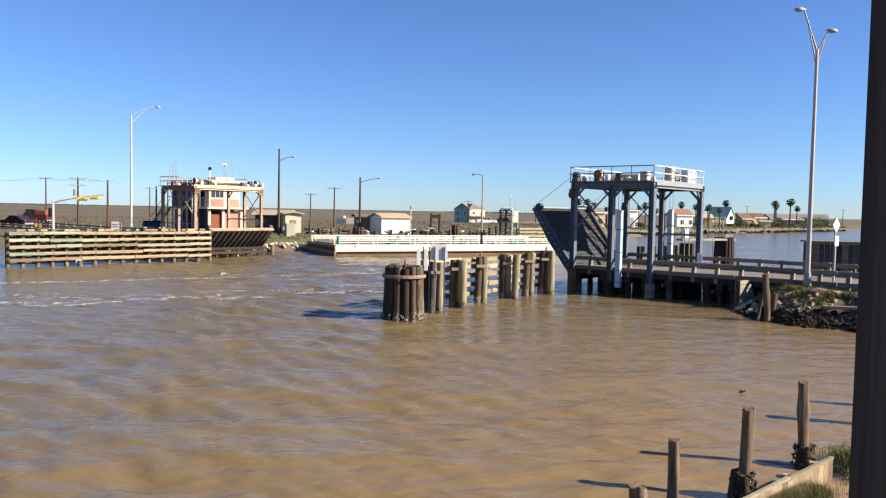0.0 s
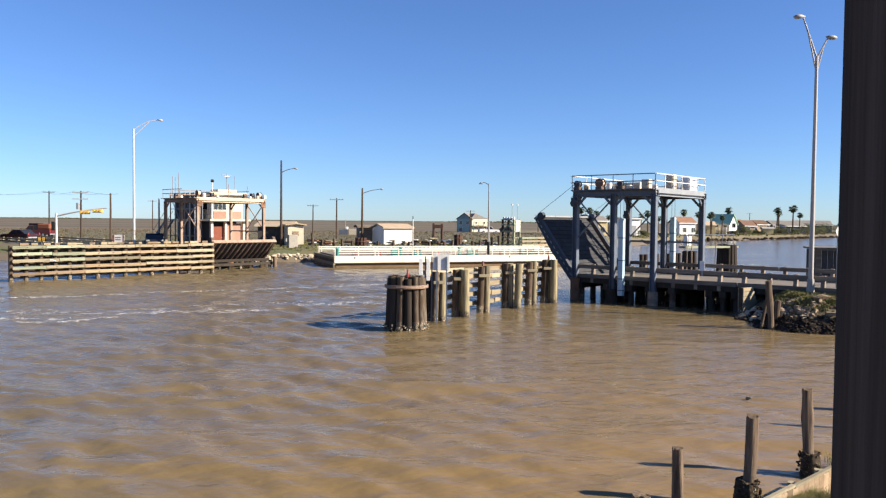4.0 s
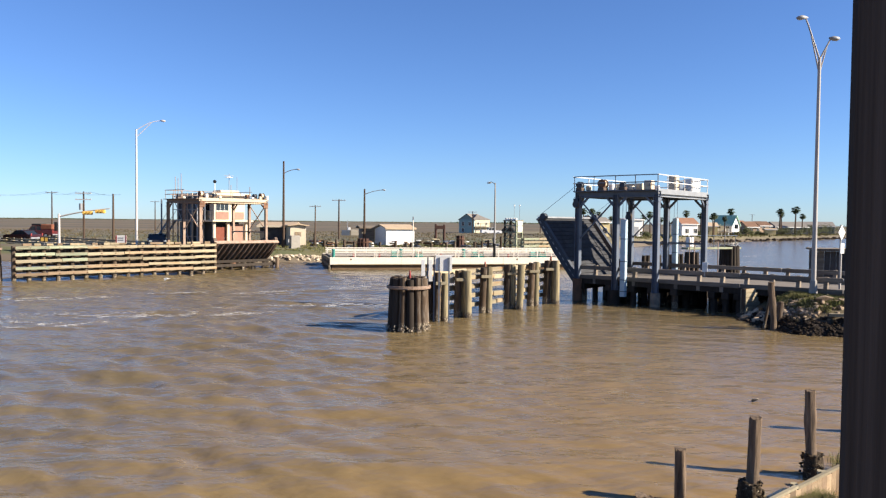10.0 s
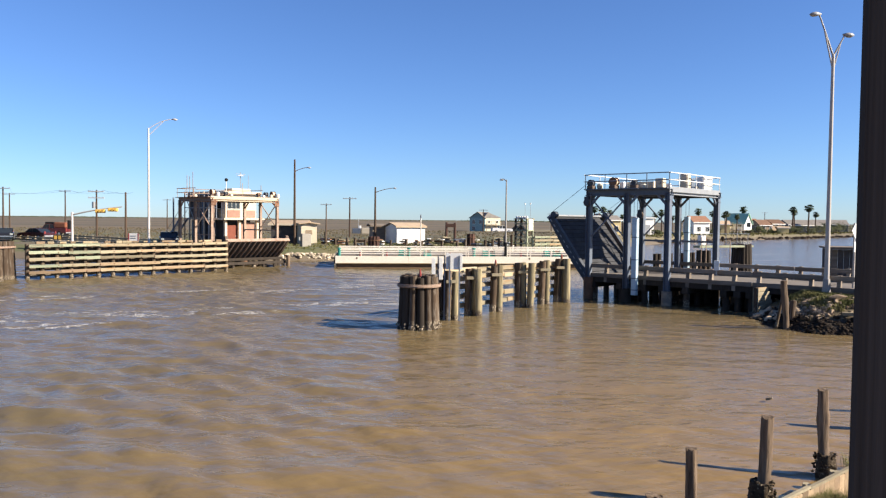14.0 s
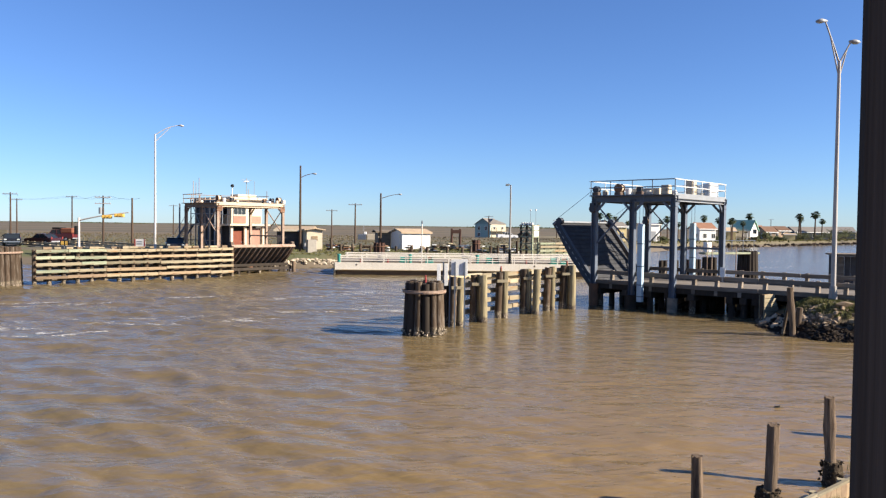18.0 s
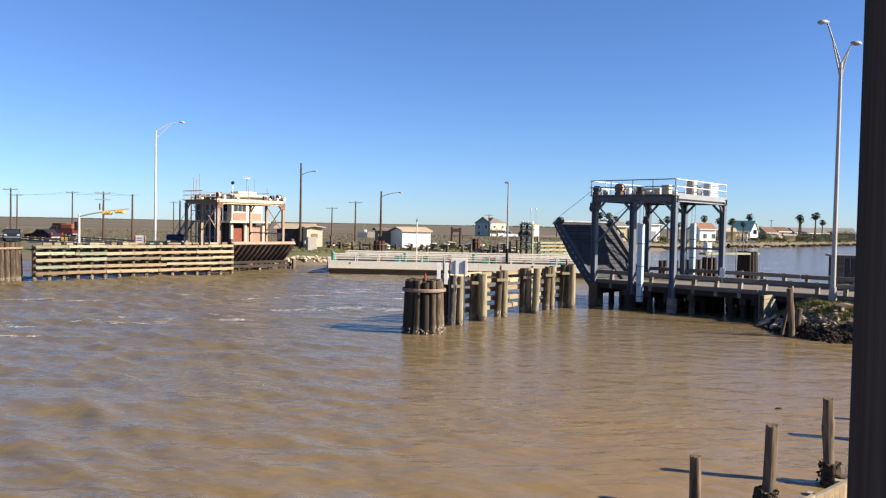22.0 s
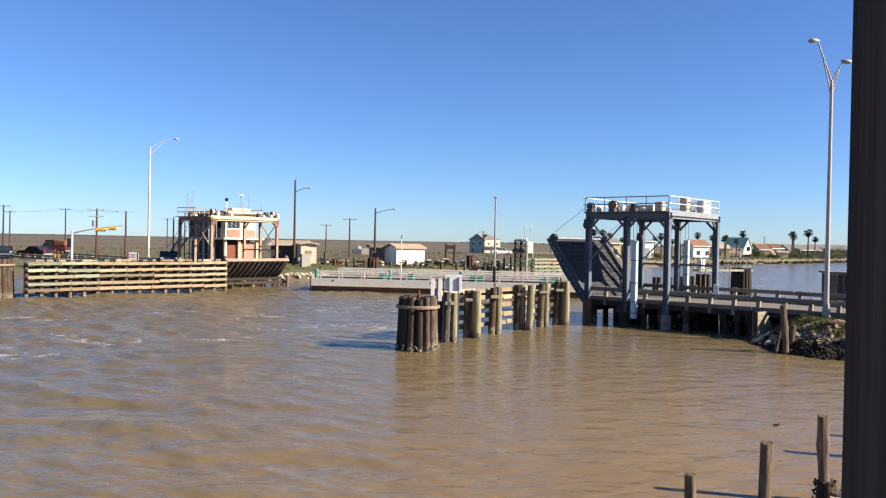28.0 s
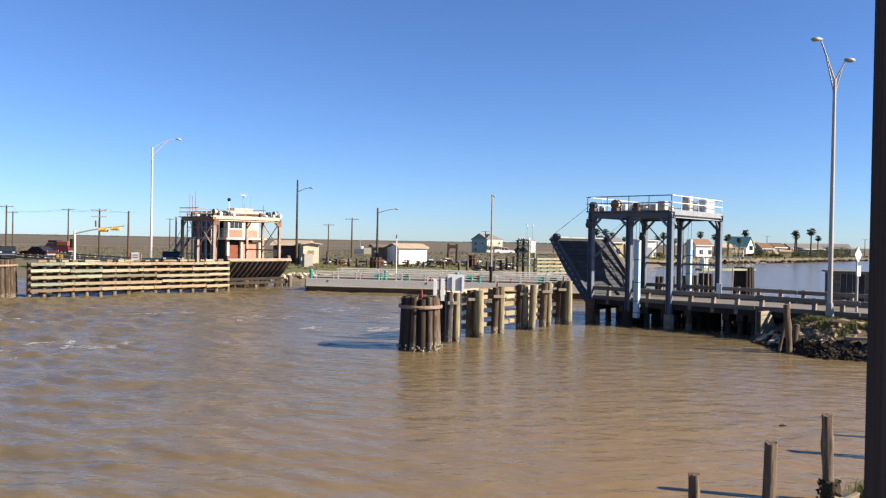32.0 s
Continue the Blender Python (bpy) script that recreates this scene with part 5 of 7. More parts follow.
POLES = [(-66.5, 118, 7.6), (-83.3, 150, 7.6), (-72.5, 150, 8.3), (-48.7, 110, 7.0), (-40.5, 100, 6.4), (-70.3, 200, 7.9), (-22.5, 155, 6.3), (-14.9, 130, 6.9),
         (12.3, 208, 6.2), (34, 230, 5.5), (52, 260, 6.0), (63, 300, 7.0), (128, 300, 7.5), (172, 310, 7.0)]
for i, (x, y, h) in enumerate(POLES):
    utility_pole((x, y, 1.15), h, (1, 1, 1, 2, 0, 1, 1, 1, 1, 1, 0, 0, 1, 1)[i], i == 3, 0.16)


def wire(a, b, sag, nm="power_line"):
    bm = B()
    a, b = Vector(a), Vector(b)
    tube(bm, [a.lerp(b, k / 12) - Vector((0, 0, sag * 4 * (k / 12) * (1 - k / 12))) for k in range(13)], 0.013, n=4)
    single(nm, bm, M_STEEL, "thin sagging overhead power line between wooden poles", "power line", group="power lines")


for (i, j, s) in ((0, 1, 0.4), (1, 2, 0.3), (2, 3, 0.5), (3, 4, 0.25)):
    for d in (-1.0, 1.0):
        a, b = POLES[i], POLES[j]
        wire((a[0] + d, a[1], a[2] + 1.1), (b[0] + d, b[1], b[2] + 1.1), s)


# ---- houses ----
def house(name, label, place, rz, w, d, wall, rise, wall_mat, roof_mat, gable="x", windows=((), ()), stilts=0.0, eave=0.35, trim=M_WHITE, doors=()):
    """Gabled building; w along local x, d along y, front face at y = 0. windows: (x, z, sx, sz) on the front, (y, z, sy, sz) on the local -x end."""
    h = thing(name, label, "house" if d > 4.5 else "shed", place, rz)
    z0 = stilts
    part("wall", box(B(), (w / 2, d / 2, z0 + wall / 2 + 0.05), (w, d, wall + 0.1)), wall_mat, h)
    if gable == "x":   # ridge along x
        for x in (0.03, w - 0.05):
            bm = B()
            bm.faces.new([bm.verts.new(p) for p in ((x, 0, z0 + wall), (x, d, z0 + wall), (x, d / 2, z0 + wall + rise))])
            part("gable", prism_y(bm, 0), wall_mat, h)
        e = eave
        k = rise / (d / 2)
        for s in (-1, 1):
            bm = B()
            y0, y1 = (d / 2 + s * (d / 2 + e)), d / 2
            za, zb = z0 + wall - e * k + 0.08, z0 + wall + rise + 0.08
            hull(bm, [(x, y, z + t) for x in (-e, w + e) for y, z in ((y0, za), (y1, zb)) for t in (0, 0.12)])
            part("roof_slope", bm, roof_mat, h)
            part("fascia", box(B(), (w / 2, y0, za + 0.02), (w + 2 * e, 0.05, 0.22)), trim, h)
    else:   # ridge along y
        for y in (0.03, d - 0.05):
            bm = B()
            bm.faces.new([bm.verts.new(p) for p in ((0, y, z0 + wall), (w, y, z0 + wall), (w / 2, y, z0 + wall + rise))])
            part("gable", prism_y(bm, 1), wall_mat, h)
        e = eave
        k = rise / (w / 2)
        for s in (-1, 1):
            bm = B()
            x0, x1 = (w / 2 + s * (w / 2 + e)), w / 2
            za, zb = z0 + wall - e * k + 0.08, z0 + wall + rise + 0.08
            hull(bm, [(x, y, z + t) for y in (-e, d + e) for x, z in ((x0, za), (x1, zb)) for t in (0, 0.12)])
            part("roof_slope", bm, roof_mat, h)
    for (x, z, sx, sz) in windows[0]:
        f = part("window", box(B(), (x, -0.03, z0 + z), (sx + 0.16, 0.08, sz + 0.16), bevel=0.01), trim, h)
        part("pane", box(B(), (x, -0.06, z0 + z), (sx, 0.05, sz)), M_GLASS, f)
        part("mullion", box(B(), (x, -0.08, z0 + z), (0.05, 0.04, sz)), trim, f)
    for (y, z, sy, sz) in windows[1]:
        f = part("window", box(B(), (-0.03, y, z0 + z), (0.08, sy + 0.16, sz + 0.16), bevel=0.01), trim, h)
        part("pane", box(B(), (-0.06, y, z0 + z), (0.05, sy, sz)), M_GLASS, f)
        part("mullion", box(B(), (-0.08, y, z0 + z), (0.04, 0.05, sz)), trim, f)
    for (x, sx, sz, dm) in doors:
        f = part("door", box(B(), (x, -0.05, z0 + sz / 2), (sx, 0.07, sz), bevel=0.01), dm, h)
        part("door_handle", box(B(), (x + sx * 0.38, -0.11, z0 + 1.0), (0.04, 0.06, 0.12)), M_STEEL_PALE, f)
    if stilts:
        for x in np.linspace(0.2, w - 0.2, max(2, int(w / 3) + 1)):
            for y in (0.2, d - 0.2):
                part("stilt", box(B(), (x, y, z0 / 2 - 0.2), (0.25, 0.25, z0 + 0.4)), M_UTIL, h)
        part("porch_floor", box(B(), (w / 2, -0.9, z0 - 0.1), (w, 1.8, 0.15)), M_PLANK, h)
        for x in np.linspace(0.1, w - 0.1, 6):
            part("porch_post", box(B(), (x, -1.7, z0 / 2 + 0.4), (0.12, 0.12, z0 + 1.2)), M_WHITE, h)
        part("porch_rail", box(B(), (w / 2, -1.7, z0 + 0.95), (w, 0.06, 0.08)), M_WHITE, h)
    return h


def prism_y(bm, axis):
    """Closes two end triangles into solid gables by giving each a thickness."""
    r = bmesh.ops.extrude_face_region(bm, geom=list(bm.faces))
    v = (0.02, 0, 0) if axis == 0 else (0, 0.02, 0)
    bmesh.ops.translate(bm, vec=v, verts=[g for g in r["geom"] if isinstance(g, bmesh.types.BMVert)])
    bmesh.ops.recalc_face_normals(bm, faces=bm.faces)
    return bm


M_BLUEWALL = surface("grey_blue_siding", (0.3, 0.45, 0.43), (0.25, 0.38, 0.37), 0.7, scale=0.6, fine=10, stretch=(1, 1, 6), bump=0.2)
M_TANGREY = surface("tan_grey_siding", (0.68, 0.6, 0.45), (0.58, 0.51, 0.38), 0.7, scale=0.6, fine=10, stretch=(1, 1, 6), bump=0.2)
M_GREYROOF = surface("grey_shingles", (0.27, 0.245, 0.22), (0.2, 0.18, 0.16), 0.9, scale=1, fine=12, bump=0.3)
M_TEALROOF = surface("teal_metal_roof", (0.4, 0.7, 0.52), (0.34, 0.6, 0.46), 0.5, scale=1, fine=12, bump=0.15)
M_ORANGEROOF = surface("orange_tile_roof", (0.25, 0.135, 0.085), (0.19, 0.1, 0.065), 0.8, scale=1, fine=12, bump=0.3)
M_YELLOWWALL = surface("pale_yellow_siding", (0.6, 0.48, 0.24), (0.52, 0.42, 0.22), 0.7, scale=0.6, fine=10, stretch=(1, 1, 6), bump=0.2)
M_NAVYWALL = surface("dark_blue_siding", (0.05, 0.07, 0.11), (0.04, 0.055, 0.09), 0.7, scale=0.6, fine=10, bump=0.2)
M_TANWALL = surface("tan_siding", (0.36, 0.26, 0.17), (0.3, 0.21, 0.14), 0.7, scale=0.6, fine=10, bump=0.2)

M_BROWNROOF = surface("brown_shingles", (0.2, 0.12, 0.08), (0.14, 0.085, 0.06), 0.9, scale=1, fine=12, bump=0.3)
# far bank, opposite the dolphin
office = house("office_building", "long beige single-storey building with a shaded end wall", (-16.5, 93.0, 1.15), 20, 1.9, 7.0, 2.5, 0.12, M_BEIGE, M_ROOF, gable="y", trim=M_BEIGE)
for k in range(5):
    part("vent_slat", box(B(), (0.95, -0.03, 1.35 + 0.11 * k), (0.75, 0.06, 0.07), rx=25), M_ROOF, office)
# solid walls; the shaded opening is only their dark colour
house("office_building", "beige-trimmed single-storey wing, shade of its open front painted as dark walls", (-20.7, 95.6, 1.15), 3, 4.0, 7.0, 2.4, 0.4, M_SHADE, M_ROOF, gable="x", trim=M_BEIGE)
house("white_shed", "white metal shed with a tan gabled roof", (-5.2, 98.0, 1.15), 24, 3.9, 4.2, 2.25, 0.4, M_WHITE, M_ROOF, gable="x", windows=((), ()), trim=M_ROOF, eave=0.2)
house("garden_shed", "dark weathered shed beside the white one", (-8.6, 101.5, 1.15), 12, 1.7, 3.5, 2.3, 0.15, M_GREYTIMBER, M_GREYTIMBER, gable="x", trim=M_GREYTIMBER)
d = single("roller_door", box(B(), (0, 0, 1.0), (0.05, 2.6, 2.0), bevel=0.01), M_WHITE, "pale grey roller door of the white shed", "door", pose(-6.05, 99.8, 1.17, 0, 0, 24))
house("block_house", "two-storey grey-blue house with white side and outside stairs", (9.1, 219.0, 0.9), -24, 4.6, 9.0, 4.1, 1.6, M_BLUEWALL, M_GREYROOF, gable="y",
      windows=(((1.2, 3.0, 0.7, 1.0), (3.3, 3.0, 0.7, 1.0), (1.2, 1.2, 0.7, 1.0)), ()), eave=0.25)
hx = thing("porch_wing", "tan-grey two-storey wing with balconies and stairs", "house", (13.2, 217.0, 0.9), 24)
part("wall", box(B(), (2.6, 2.0, 2.1), (5.3, 3.4, 4.2)), M_TANGREY, hx)
hull_bm = hull(B(), [(x, y, z) for x, z in ((-0.2, 4.2), (5.6, 4.2), (1.2, 5.7)) for y in (0.2, 4.0)])
part("roof_slope", hull_bm, M_GREYROOF, hx)
for x, z in ((1.6, 3.1), (4.2, 3.1)):
    f = part("window", box(B(), (x, 0.27, z), (0.7, 0.06, 0.8)), M_WHITE, hx)
    part("pane", box(B(), (x, 0.23, z), (0.5, 0.05, 0.6)), M_GLASS, f)
part("balcony", box(B(), (2.6, -0.2, 2.1), (5.0, 1.0, 0.12)), M_PLANK, hx)
for x in (0.2, 1.8, 3.4, 5.0):
    part("balcony_post", box(B(), (x, -0.6, 1.6), (0.1, 0.1, 3.2)), M_PLANK, hx)
part("balcony_rail", box(B(), (2.6, -0.65, 3.1), (5.0, 0.06, 0.08)), M_PLANK, hx)

WIN2 = (((1.5, 1.5, 0.9, 1.1), (4.0, 1.5, 0.9, 1.1), (6.5, 1.5, 0.9, 1.1)), ((1.5, 1.5, 0.9, 1.1), (4.0, 1.5, 0.9, 1.1)))
house("bank_house", "white house with an orange hipped roof and palms", (65.5, 196.0, 1.2), 14, 4.6, 5.0, 3.3, 1.4, M_WHITE, M_ORANGEROOF, windows=WIN2)
house("bank_house", "stilt house with a steep teal metal roof and white gable", (81.3, 216.0, 1.2), -46, 5.2, 4.8, 1.9, 2.6, M_WHITE, M_TEALROOF, windows=WIN2, stilts=1.2)
house("bank_house", "small pink-roofed white house", (98.4, 240.0, 1.2), 16, 3.0, 5.0, 2.8, 1.6, M_WHITE, M_ORANGEROOF, windows=WIN2)
house("bank_house", "brown bank house with a tan gabled roof", (98.0, 233.0, 1.2), 16, 4.0, 5.0, 2.6, 1.5, M_TANWALL, M_BROWNROOF, windows=WIN2)
house("bank_house", "tan bank house on stilts with a porch", (103.4, 236.5, 1.2), 18, 4.4, 5.0, 2.2, 1.2, M_TANWALL, M_BROWNROOF, windows=WIN2, stilts=0.8)
house("bank_house", "long dark blue house under a grey roof", (114.4, 249.0, 1.2), 10, 11.6, 7.0, 2.6, 1.6, M_NAVYWALL, M_GREYROOF, windows=WIN2)
house("garden_shed", "small pale yellow shed by the water", (102.8, 231.0, 1.1), -10, 3.0, 2.5, 1.9, 0.3, M_YELLOWWALL, M_ROOF)
house("bank_house", "cream bank house with a grey gabled roof", (35.5, 181.0, 1.1), -5, 5.2, 7.0, 3.4, 1.6, M_BEIGE, M_GREYROOF, gable="y", windows=WIN2)
house("bank_house", "pale yellow wing of the cream bank house", (40.9, 180.5, 1.1), 12, 2.4, 6.0, 3.6, 1.0, M_YELLOWWALL, M_GREYROOF, windows=(((1.2, 1.8, 0.8, 1.0),), ()))
house("boat_store", "plain white boxy boat store", (48.2, 186.0, 1.1), 12, 4.7, 6.0, 4.2, 0.25, M_WHITE, M_STEEL_PALE, doors=((2.4, 2.4, 2.6, M_STEEL_PALE),))
house("bank_house", "low grey-roofed house behind the raised apron", (32.0, 201.0, 1.1), -5, 6.5, 6.0, 2.9, 1.5, M_TANWALL, M_GREYROOF)
house("bank_house", "distant dark house behind trees", (140, 285.0, 1.1), -10, 12, 7.0, 3.0, 1.6, M_NAVYWALL, M_GREYROOF, windows=WIN2)
house("bank_house", "tan hut beside the teal-roofed house", (77.0, 212.0, 1.1), -10, 3.6, 5.0, 2.8, 0.9, M_YELLOWWALL, M_ROOF)


# ---- palms and shrubs ----
def palm(seed, h):
    rnd = random.Random(seed)
    p = thing("palm_tree", "tall fan palm with a shaggy dark green crown", "palm tree", group="bank palms")
    bm = B()
    lean = rnd.uniform(-0.04, 0.04)
    way = [Vector((lean * h * (k / 8) ** 2, 0, h * k / 8 - (0.3 if k == 0 else 0))) for k in range(9)]
    tube(bm, way, 0.25, 0.14)
    prev = way[-1]
    part("trunk", bm, M_UTIL, p)
    bm = B()
    for k in range(50):
        az = 6.2832 * rnd.random()
        el = radians(rnd.uniform(-70, 75))
        ln = rnd.uniform(0.85, 1.4) * (0.8 if el < -0.4 else 1)
        out = Vector((math.cos(az), math.sin(az), 0))
        sd = Vector((-math.sin(az), math.cos(az), 0))
        a, c = prev, None
        d = out * math.cos(el) + Vector((0, 0, math.sin(el)))
        tip0 = a + d * ln * 0.45
        # fan of narrow leaflets
        for j in range(9):
            u = (j - 4) / 4
            tip = tip0 + (d * (1.0 - 0.35 * abs(u)) + sd * u * 0.9 - Vector((0, 0, 0.25 + 0.2 * rnd.random()))) * ln * 0.62
            base = tip0 + sd * u * 0.08
            w = (d.cross(sd) * 0.02 + sd * 0.05)
            bm.faces.new([bm.verts.new(base - w), bm.verts.new(base + w), bm.verts.new(base.lerp(tip, 0.6) + w * 1.4), bm.verts.new(tip), bm.verts.new(base.lerp(tip, 0.6) - w * 1.4)])
        rod(bm, a, tip0, 0.03, 0.02, 4)
    part("crown", bm, M_PALM, p)
    return p


kinds = [palm(1, 6.5), palm(2, 6.5)]
spots = [(69.7, 205, 6.2), (74.6, 208, 5.7), (77.5, 206, 5.6), (76.2, 203, 5.2), (89.7, 225, 7.2), (113.5, 245, 7.6), (114.6, 246, 6.8), (118.6, 245, 8.2), (122.3, 248, 6.2), (37.7, 184, 6.1), (41.7, 186, 5.4), (39.8, 185, 6.0), (55.5, 190, 5.6), (58.1, 190, 4.3), (53.5, 189, 4.8), (45.8, 190, 4.5), (80.0, 205, 4.9)]
for i, (x, y, h) in enumerate(spots):
    k = kinds[i % 2]
    m = pose(x, y, 1.15, 0, 0, 57 * i)
    if i < 2:
        k.matrix_world = m
        k.scale = (h / 6.5,) * 3
    else:
        c = copy_thing(k, m)
        c.scale = (h / 6.5,) * 3


def leafy(bm, centre, rx, rz, count, size, rnd):
    for _ in range(count):
        while True:
            v = Vector((rnd.uniform(-1, 1), rnd.uniform(-1, 1), rnd.uniform(-0.6, 1)))
            if 0.25 < v.length < 1:
                break
        p = Vector(centre) + Vector((v.x * rx, v.y * rx, v.z * rz))
        a = Vector((rnd.uniform(-1, 1), rnd.uniform(-1, 1), rnd.uniform(-1, 1))).normalized() * size * rnd.uniform(0.5, 1.2)
        b = a.orthogonal().normalized() * size * 0.4
        bm.faces.new([bm.verts.new(p - a), bm.verts.new(p + b), bm.verts.new(p + a), bm.verts.new(p - b)])


SHRUB = surface("shrub_leaves", (0.05, 0.064, 0.026), (0.09, 0.08, 0.04), 0.8, scale=1, fine=6, bump=0, rand=0.35)
for i, (x, y, r, h) in enumerate(((72, 203, 1.8, 1.4), (88, 217, 2.2, 1.6), (108, 233, 2.4, 2.0), (111, 236, 2.0, 1.6), (124, 247, 3.0, 2.4), (129, 250, 3.2, 2.2), (136, 258, 3.4, 2.6), (150, 285, 4.0, 3.0), (163, 300, 4.5, 3.0),
                               (52, 183, 1.6, 1.2), (34, 176, 1.4, 1.1), (101, 232, 1.5, 1.2), (120, 244, 2.2, 1.7), (94, 224, 2.0, 2.2), (97, 228, 1.6, 1.5), (106, 240, 2.2, 3.0), (116, 243, 2.4, 2.2), (127, 255, 2.8, 3.2), (132, 262, 3.0, 3.0), (75, 206, 1.5, 2.0), (144, 275, 3.4, 3.4), (110, 246, 1.8, 2.6), (100, 226, 1.3, 0.9))):
    rnd = random.Random(400 + i)
    t = thing("shrub", "dark green and brown shrub on the far bank", "shrub", (x, y, 1.15), group="bank shrubs")
    bm = B()
    for k in range(5):
        a = rnd.random() * 6.28
        rod(bm, (0, 0, -0.1), (math.cos(a) * r * 0.5, math.sin(a) * r * 0.5, h * 0.7), 0.06, 0.02, 5)
    part("limb", bm, M_UTIL, t)
    bm = B()
    for k in range(5):
        leafy(bm, (rnd.uniform(-0.6, 0.6) * r, rnd.uniform(-0.6, 0.6) * r, h * rnd.uniform(0.5, 0.8)), r * 0.5, h * 0.5, 110, 0.22, rnd)
    part("foliage", bm, SHRUB, t)


# far tree line on the horizon
rnd = random.Random(55)
bm = B()
for k in range(900):
    x = rnd.uniform(-1500, 700)
    y = 1900 + rnd.uniform(-60, 60)
    leafy(bm, (x, y, 0.6 + 2.6 * max(0, math.sin(x * 0.009) * math.cos(x * 0.0023))), 11, 1.7, 7, 2.2, rnd)
tagged(new("far_woods", mesh_of("far_woods", bm, SHRUB)), "thin dark line of distant scrub on the horizon", "trees", kind="stuff")


# ---- clutter on the far bank ----
def cluster(place, n, r, top, mat, label, base=0.0):
    c = thing("pile_cluster", label, "piling", place, group="bank pile clusters")
    for k in range(n):
        a = 6.2832 * k / n
        me = log_mesh("piling", top - base + 0.8, 0.17, mat, seed=700 + k + int(place[1]), n=8)
        part("piling", me, mat, c, at=pose(r * math.cos(a), r * math.sin(a), base - 0.8))
    part("cable_wrap", ring(B(), r + 0.2, top - 0.4, 0.04), M_RUST, c)


M_REDPILE = surface("red_brown_piling", (0.1, 0.055, 0.042), (0.06, 0.036, 0.03), 0.85, scale=3, fine=14, stretch=GRAIN, bump=0.6)
cluster((-7.1, 85.5, 0), 9, 0.5, 2.45, M_REDPILE, "short cluster of red-brown piles at the bank")
cluster((4.1, 95, 0), 7, 0.35, 2.7, M_REDPILE, "short cluster of red-brown piles at the bank")
for x, y, h in ((1.25, 110, 2.85), (2.45, 110, 2.8)):
    single("tall_post", rod(B(), (0, 0, -0.3), (0, 0, h), 0.2, 0.17, 10), M_REDPILE, "tall dark timber post on the far bank", "post", pose(x, y, 1.2), group="bank posts")
single("cross_board", box(B(), (1.85, 109.82, 3.6), (1.5, 0.1, 0.5), bevel=0.01), M_REDPILE, "weathered board nailed between tall posts", "board")
for x, y, h in ((-12.0, 90, 0.9), (-10.6, 90, 1.0), (-9.6, 89.5, 1.0), (3.2, 88, 1.0), (5.6, 90, 0.9), (6.6, 92, 0.9), (-13.4, 92, 1.6), (0.5, 89, 0.8), (2.3, 90, 0.7), (-5.4, 88.5, 0.8), (-3.6, 88.5, 0.9), (-1.8, 88.0, 0.8), (7.6, 95.0, 1.0), (8.4, 96.0, 1.2), (-8.4, 89.0, 0.8), (9.4, 97.5, 1.4)):
    single("bollard_post", rod(B(), (0, 0, -0.3), (0, 0, h), 0.17, 0.15, 10), M_PILE, "short dark timber post at the bank edge", "post", pose(x, y, 1.2), group="bank posts")
c = single("concrete_block", box(B(), (0, 0, 0.75), (1.05, 0.9, 1.5), bevel=0.03), M_CONC, "grey upright concrete block on the bank", "block", pose(-15.1, 88.0, 1.15, 0, 0, 25))
# equipment shelter on the marsh
e = thing("equipment_shelter", "small grey and tan equipment cabins on a platform in the marsh", "shelter", (-15.0, 148, 1.1))
part("platform", box(B(), (0.6, 0, 0.25), (4.4, 2.0, 0.5)), M_PLANK, e)
part("cabin", box(B(), (-0.6, 0, 1.0), (1.5, 1.4, 1.0), bevel=0.03), M_STEEL, e)
part("cabin", box(B(), (1.4, 0, 1.05), (1.9, 1.5, 1.1), bevel=0.03), M_BEIGE, e)
part("antenna", rod(B(), (-0.3, 0, 1.5), (-0.3, 0, 3.4), 0.05, n=6), M_STEEL_PALE, e)
part("cowl", box(B(), (0.0, 0, 1.75), (0.5, 0.5, 0.5), bevel=0.05), M_WHITE, e)
# stacked clutter near the bank buildings
rnd = random.Random(77)
for i, (x, y) in enumerate(((-13.6, 92.5), (-12.4, 93.2), (-11.4, 92.6), (0.2, 99.0), (1.2, 99.5), (2.4, 99.0), (-1.2, 98.4), (0.8, 104.0), (5.0, 104.0), (-9.0, 90.5), (-4.0, 93.0), (-2.6, 92.0), (-1.0, 91.0), (3.4, 96.0), (6.4, 97.0), (7.6, 98.0), (9.0, 99.5), (-6.8, 92.0), (4.6, 93.5), (8.2, 103.0))):
    t = thing("debris_stack", "jumbled stack of weathered lumber and scrap on the bank", "debris", (x, y, land_z(x, y) - 0.03), rnd.uniform(0, 180), group="bank debris")
    for k in range(7):
        part("scrap_board", box(B(), (rnd.uniform(-0.3, 0.3), rnd.uniform(-0.3, 0.3), 0.08 + 0.11 * k), (rnd.uniform(0.7, 1.7), rnd.uniform(0.2, 0.5), 0.1), rnd.uniform(-30, 30), bevel=0.01),
             rnd.choice((M_PLANK, M_WHITE, M_RUST, M_PILE, M_STEEL)), t)


# ---- the tower, fender and dolphins behind the raised apron ----
tw = thing("fender_tower", "timber and steel fender tower with white drums on top", "tower", (10.7, 95.0, 0), -42)
for x in (-0.85, 0.0, 0.85):
    for y in (-0.6, 0.6):
        part("leg", box(B(), (x, y, 2.1), (0.2, 0.2, 5.2)), M_PILE_DARK if x < 0.5 else M_PLANK_GREEN, tw)
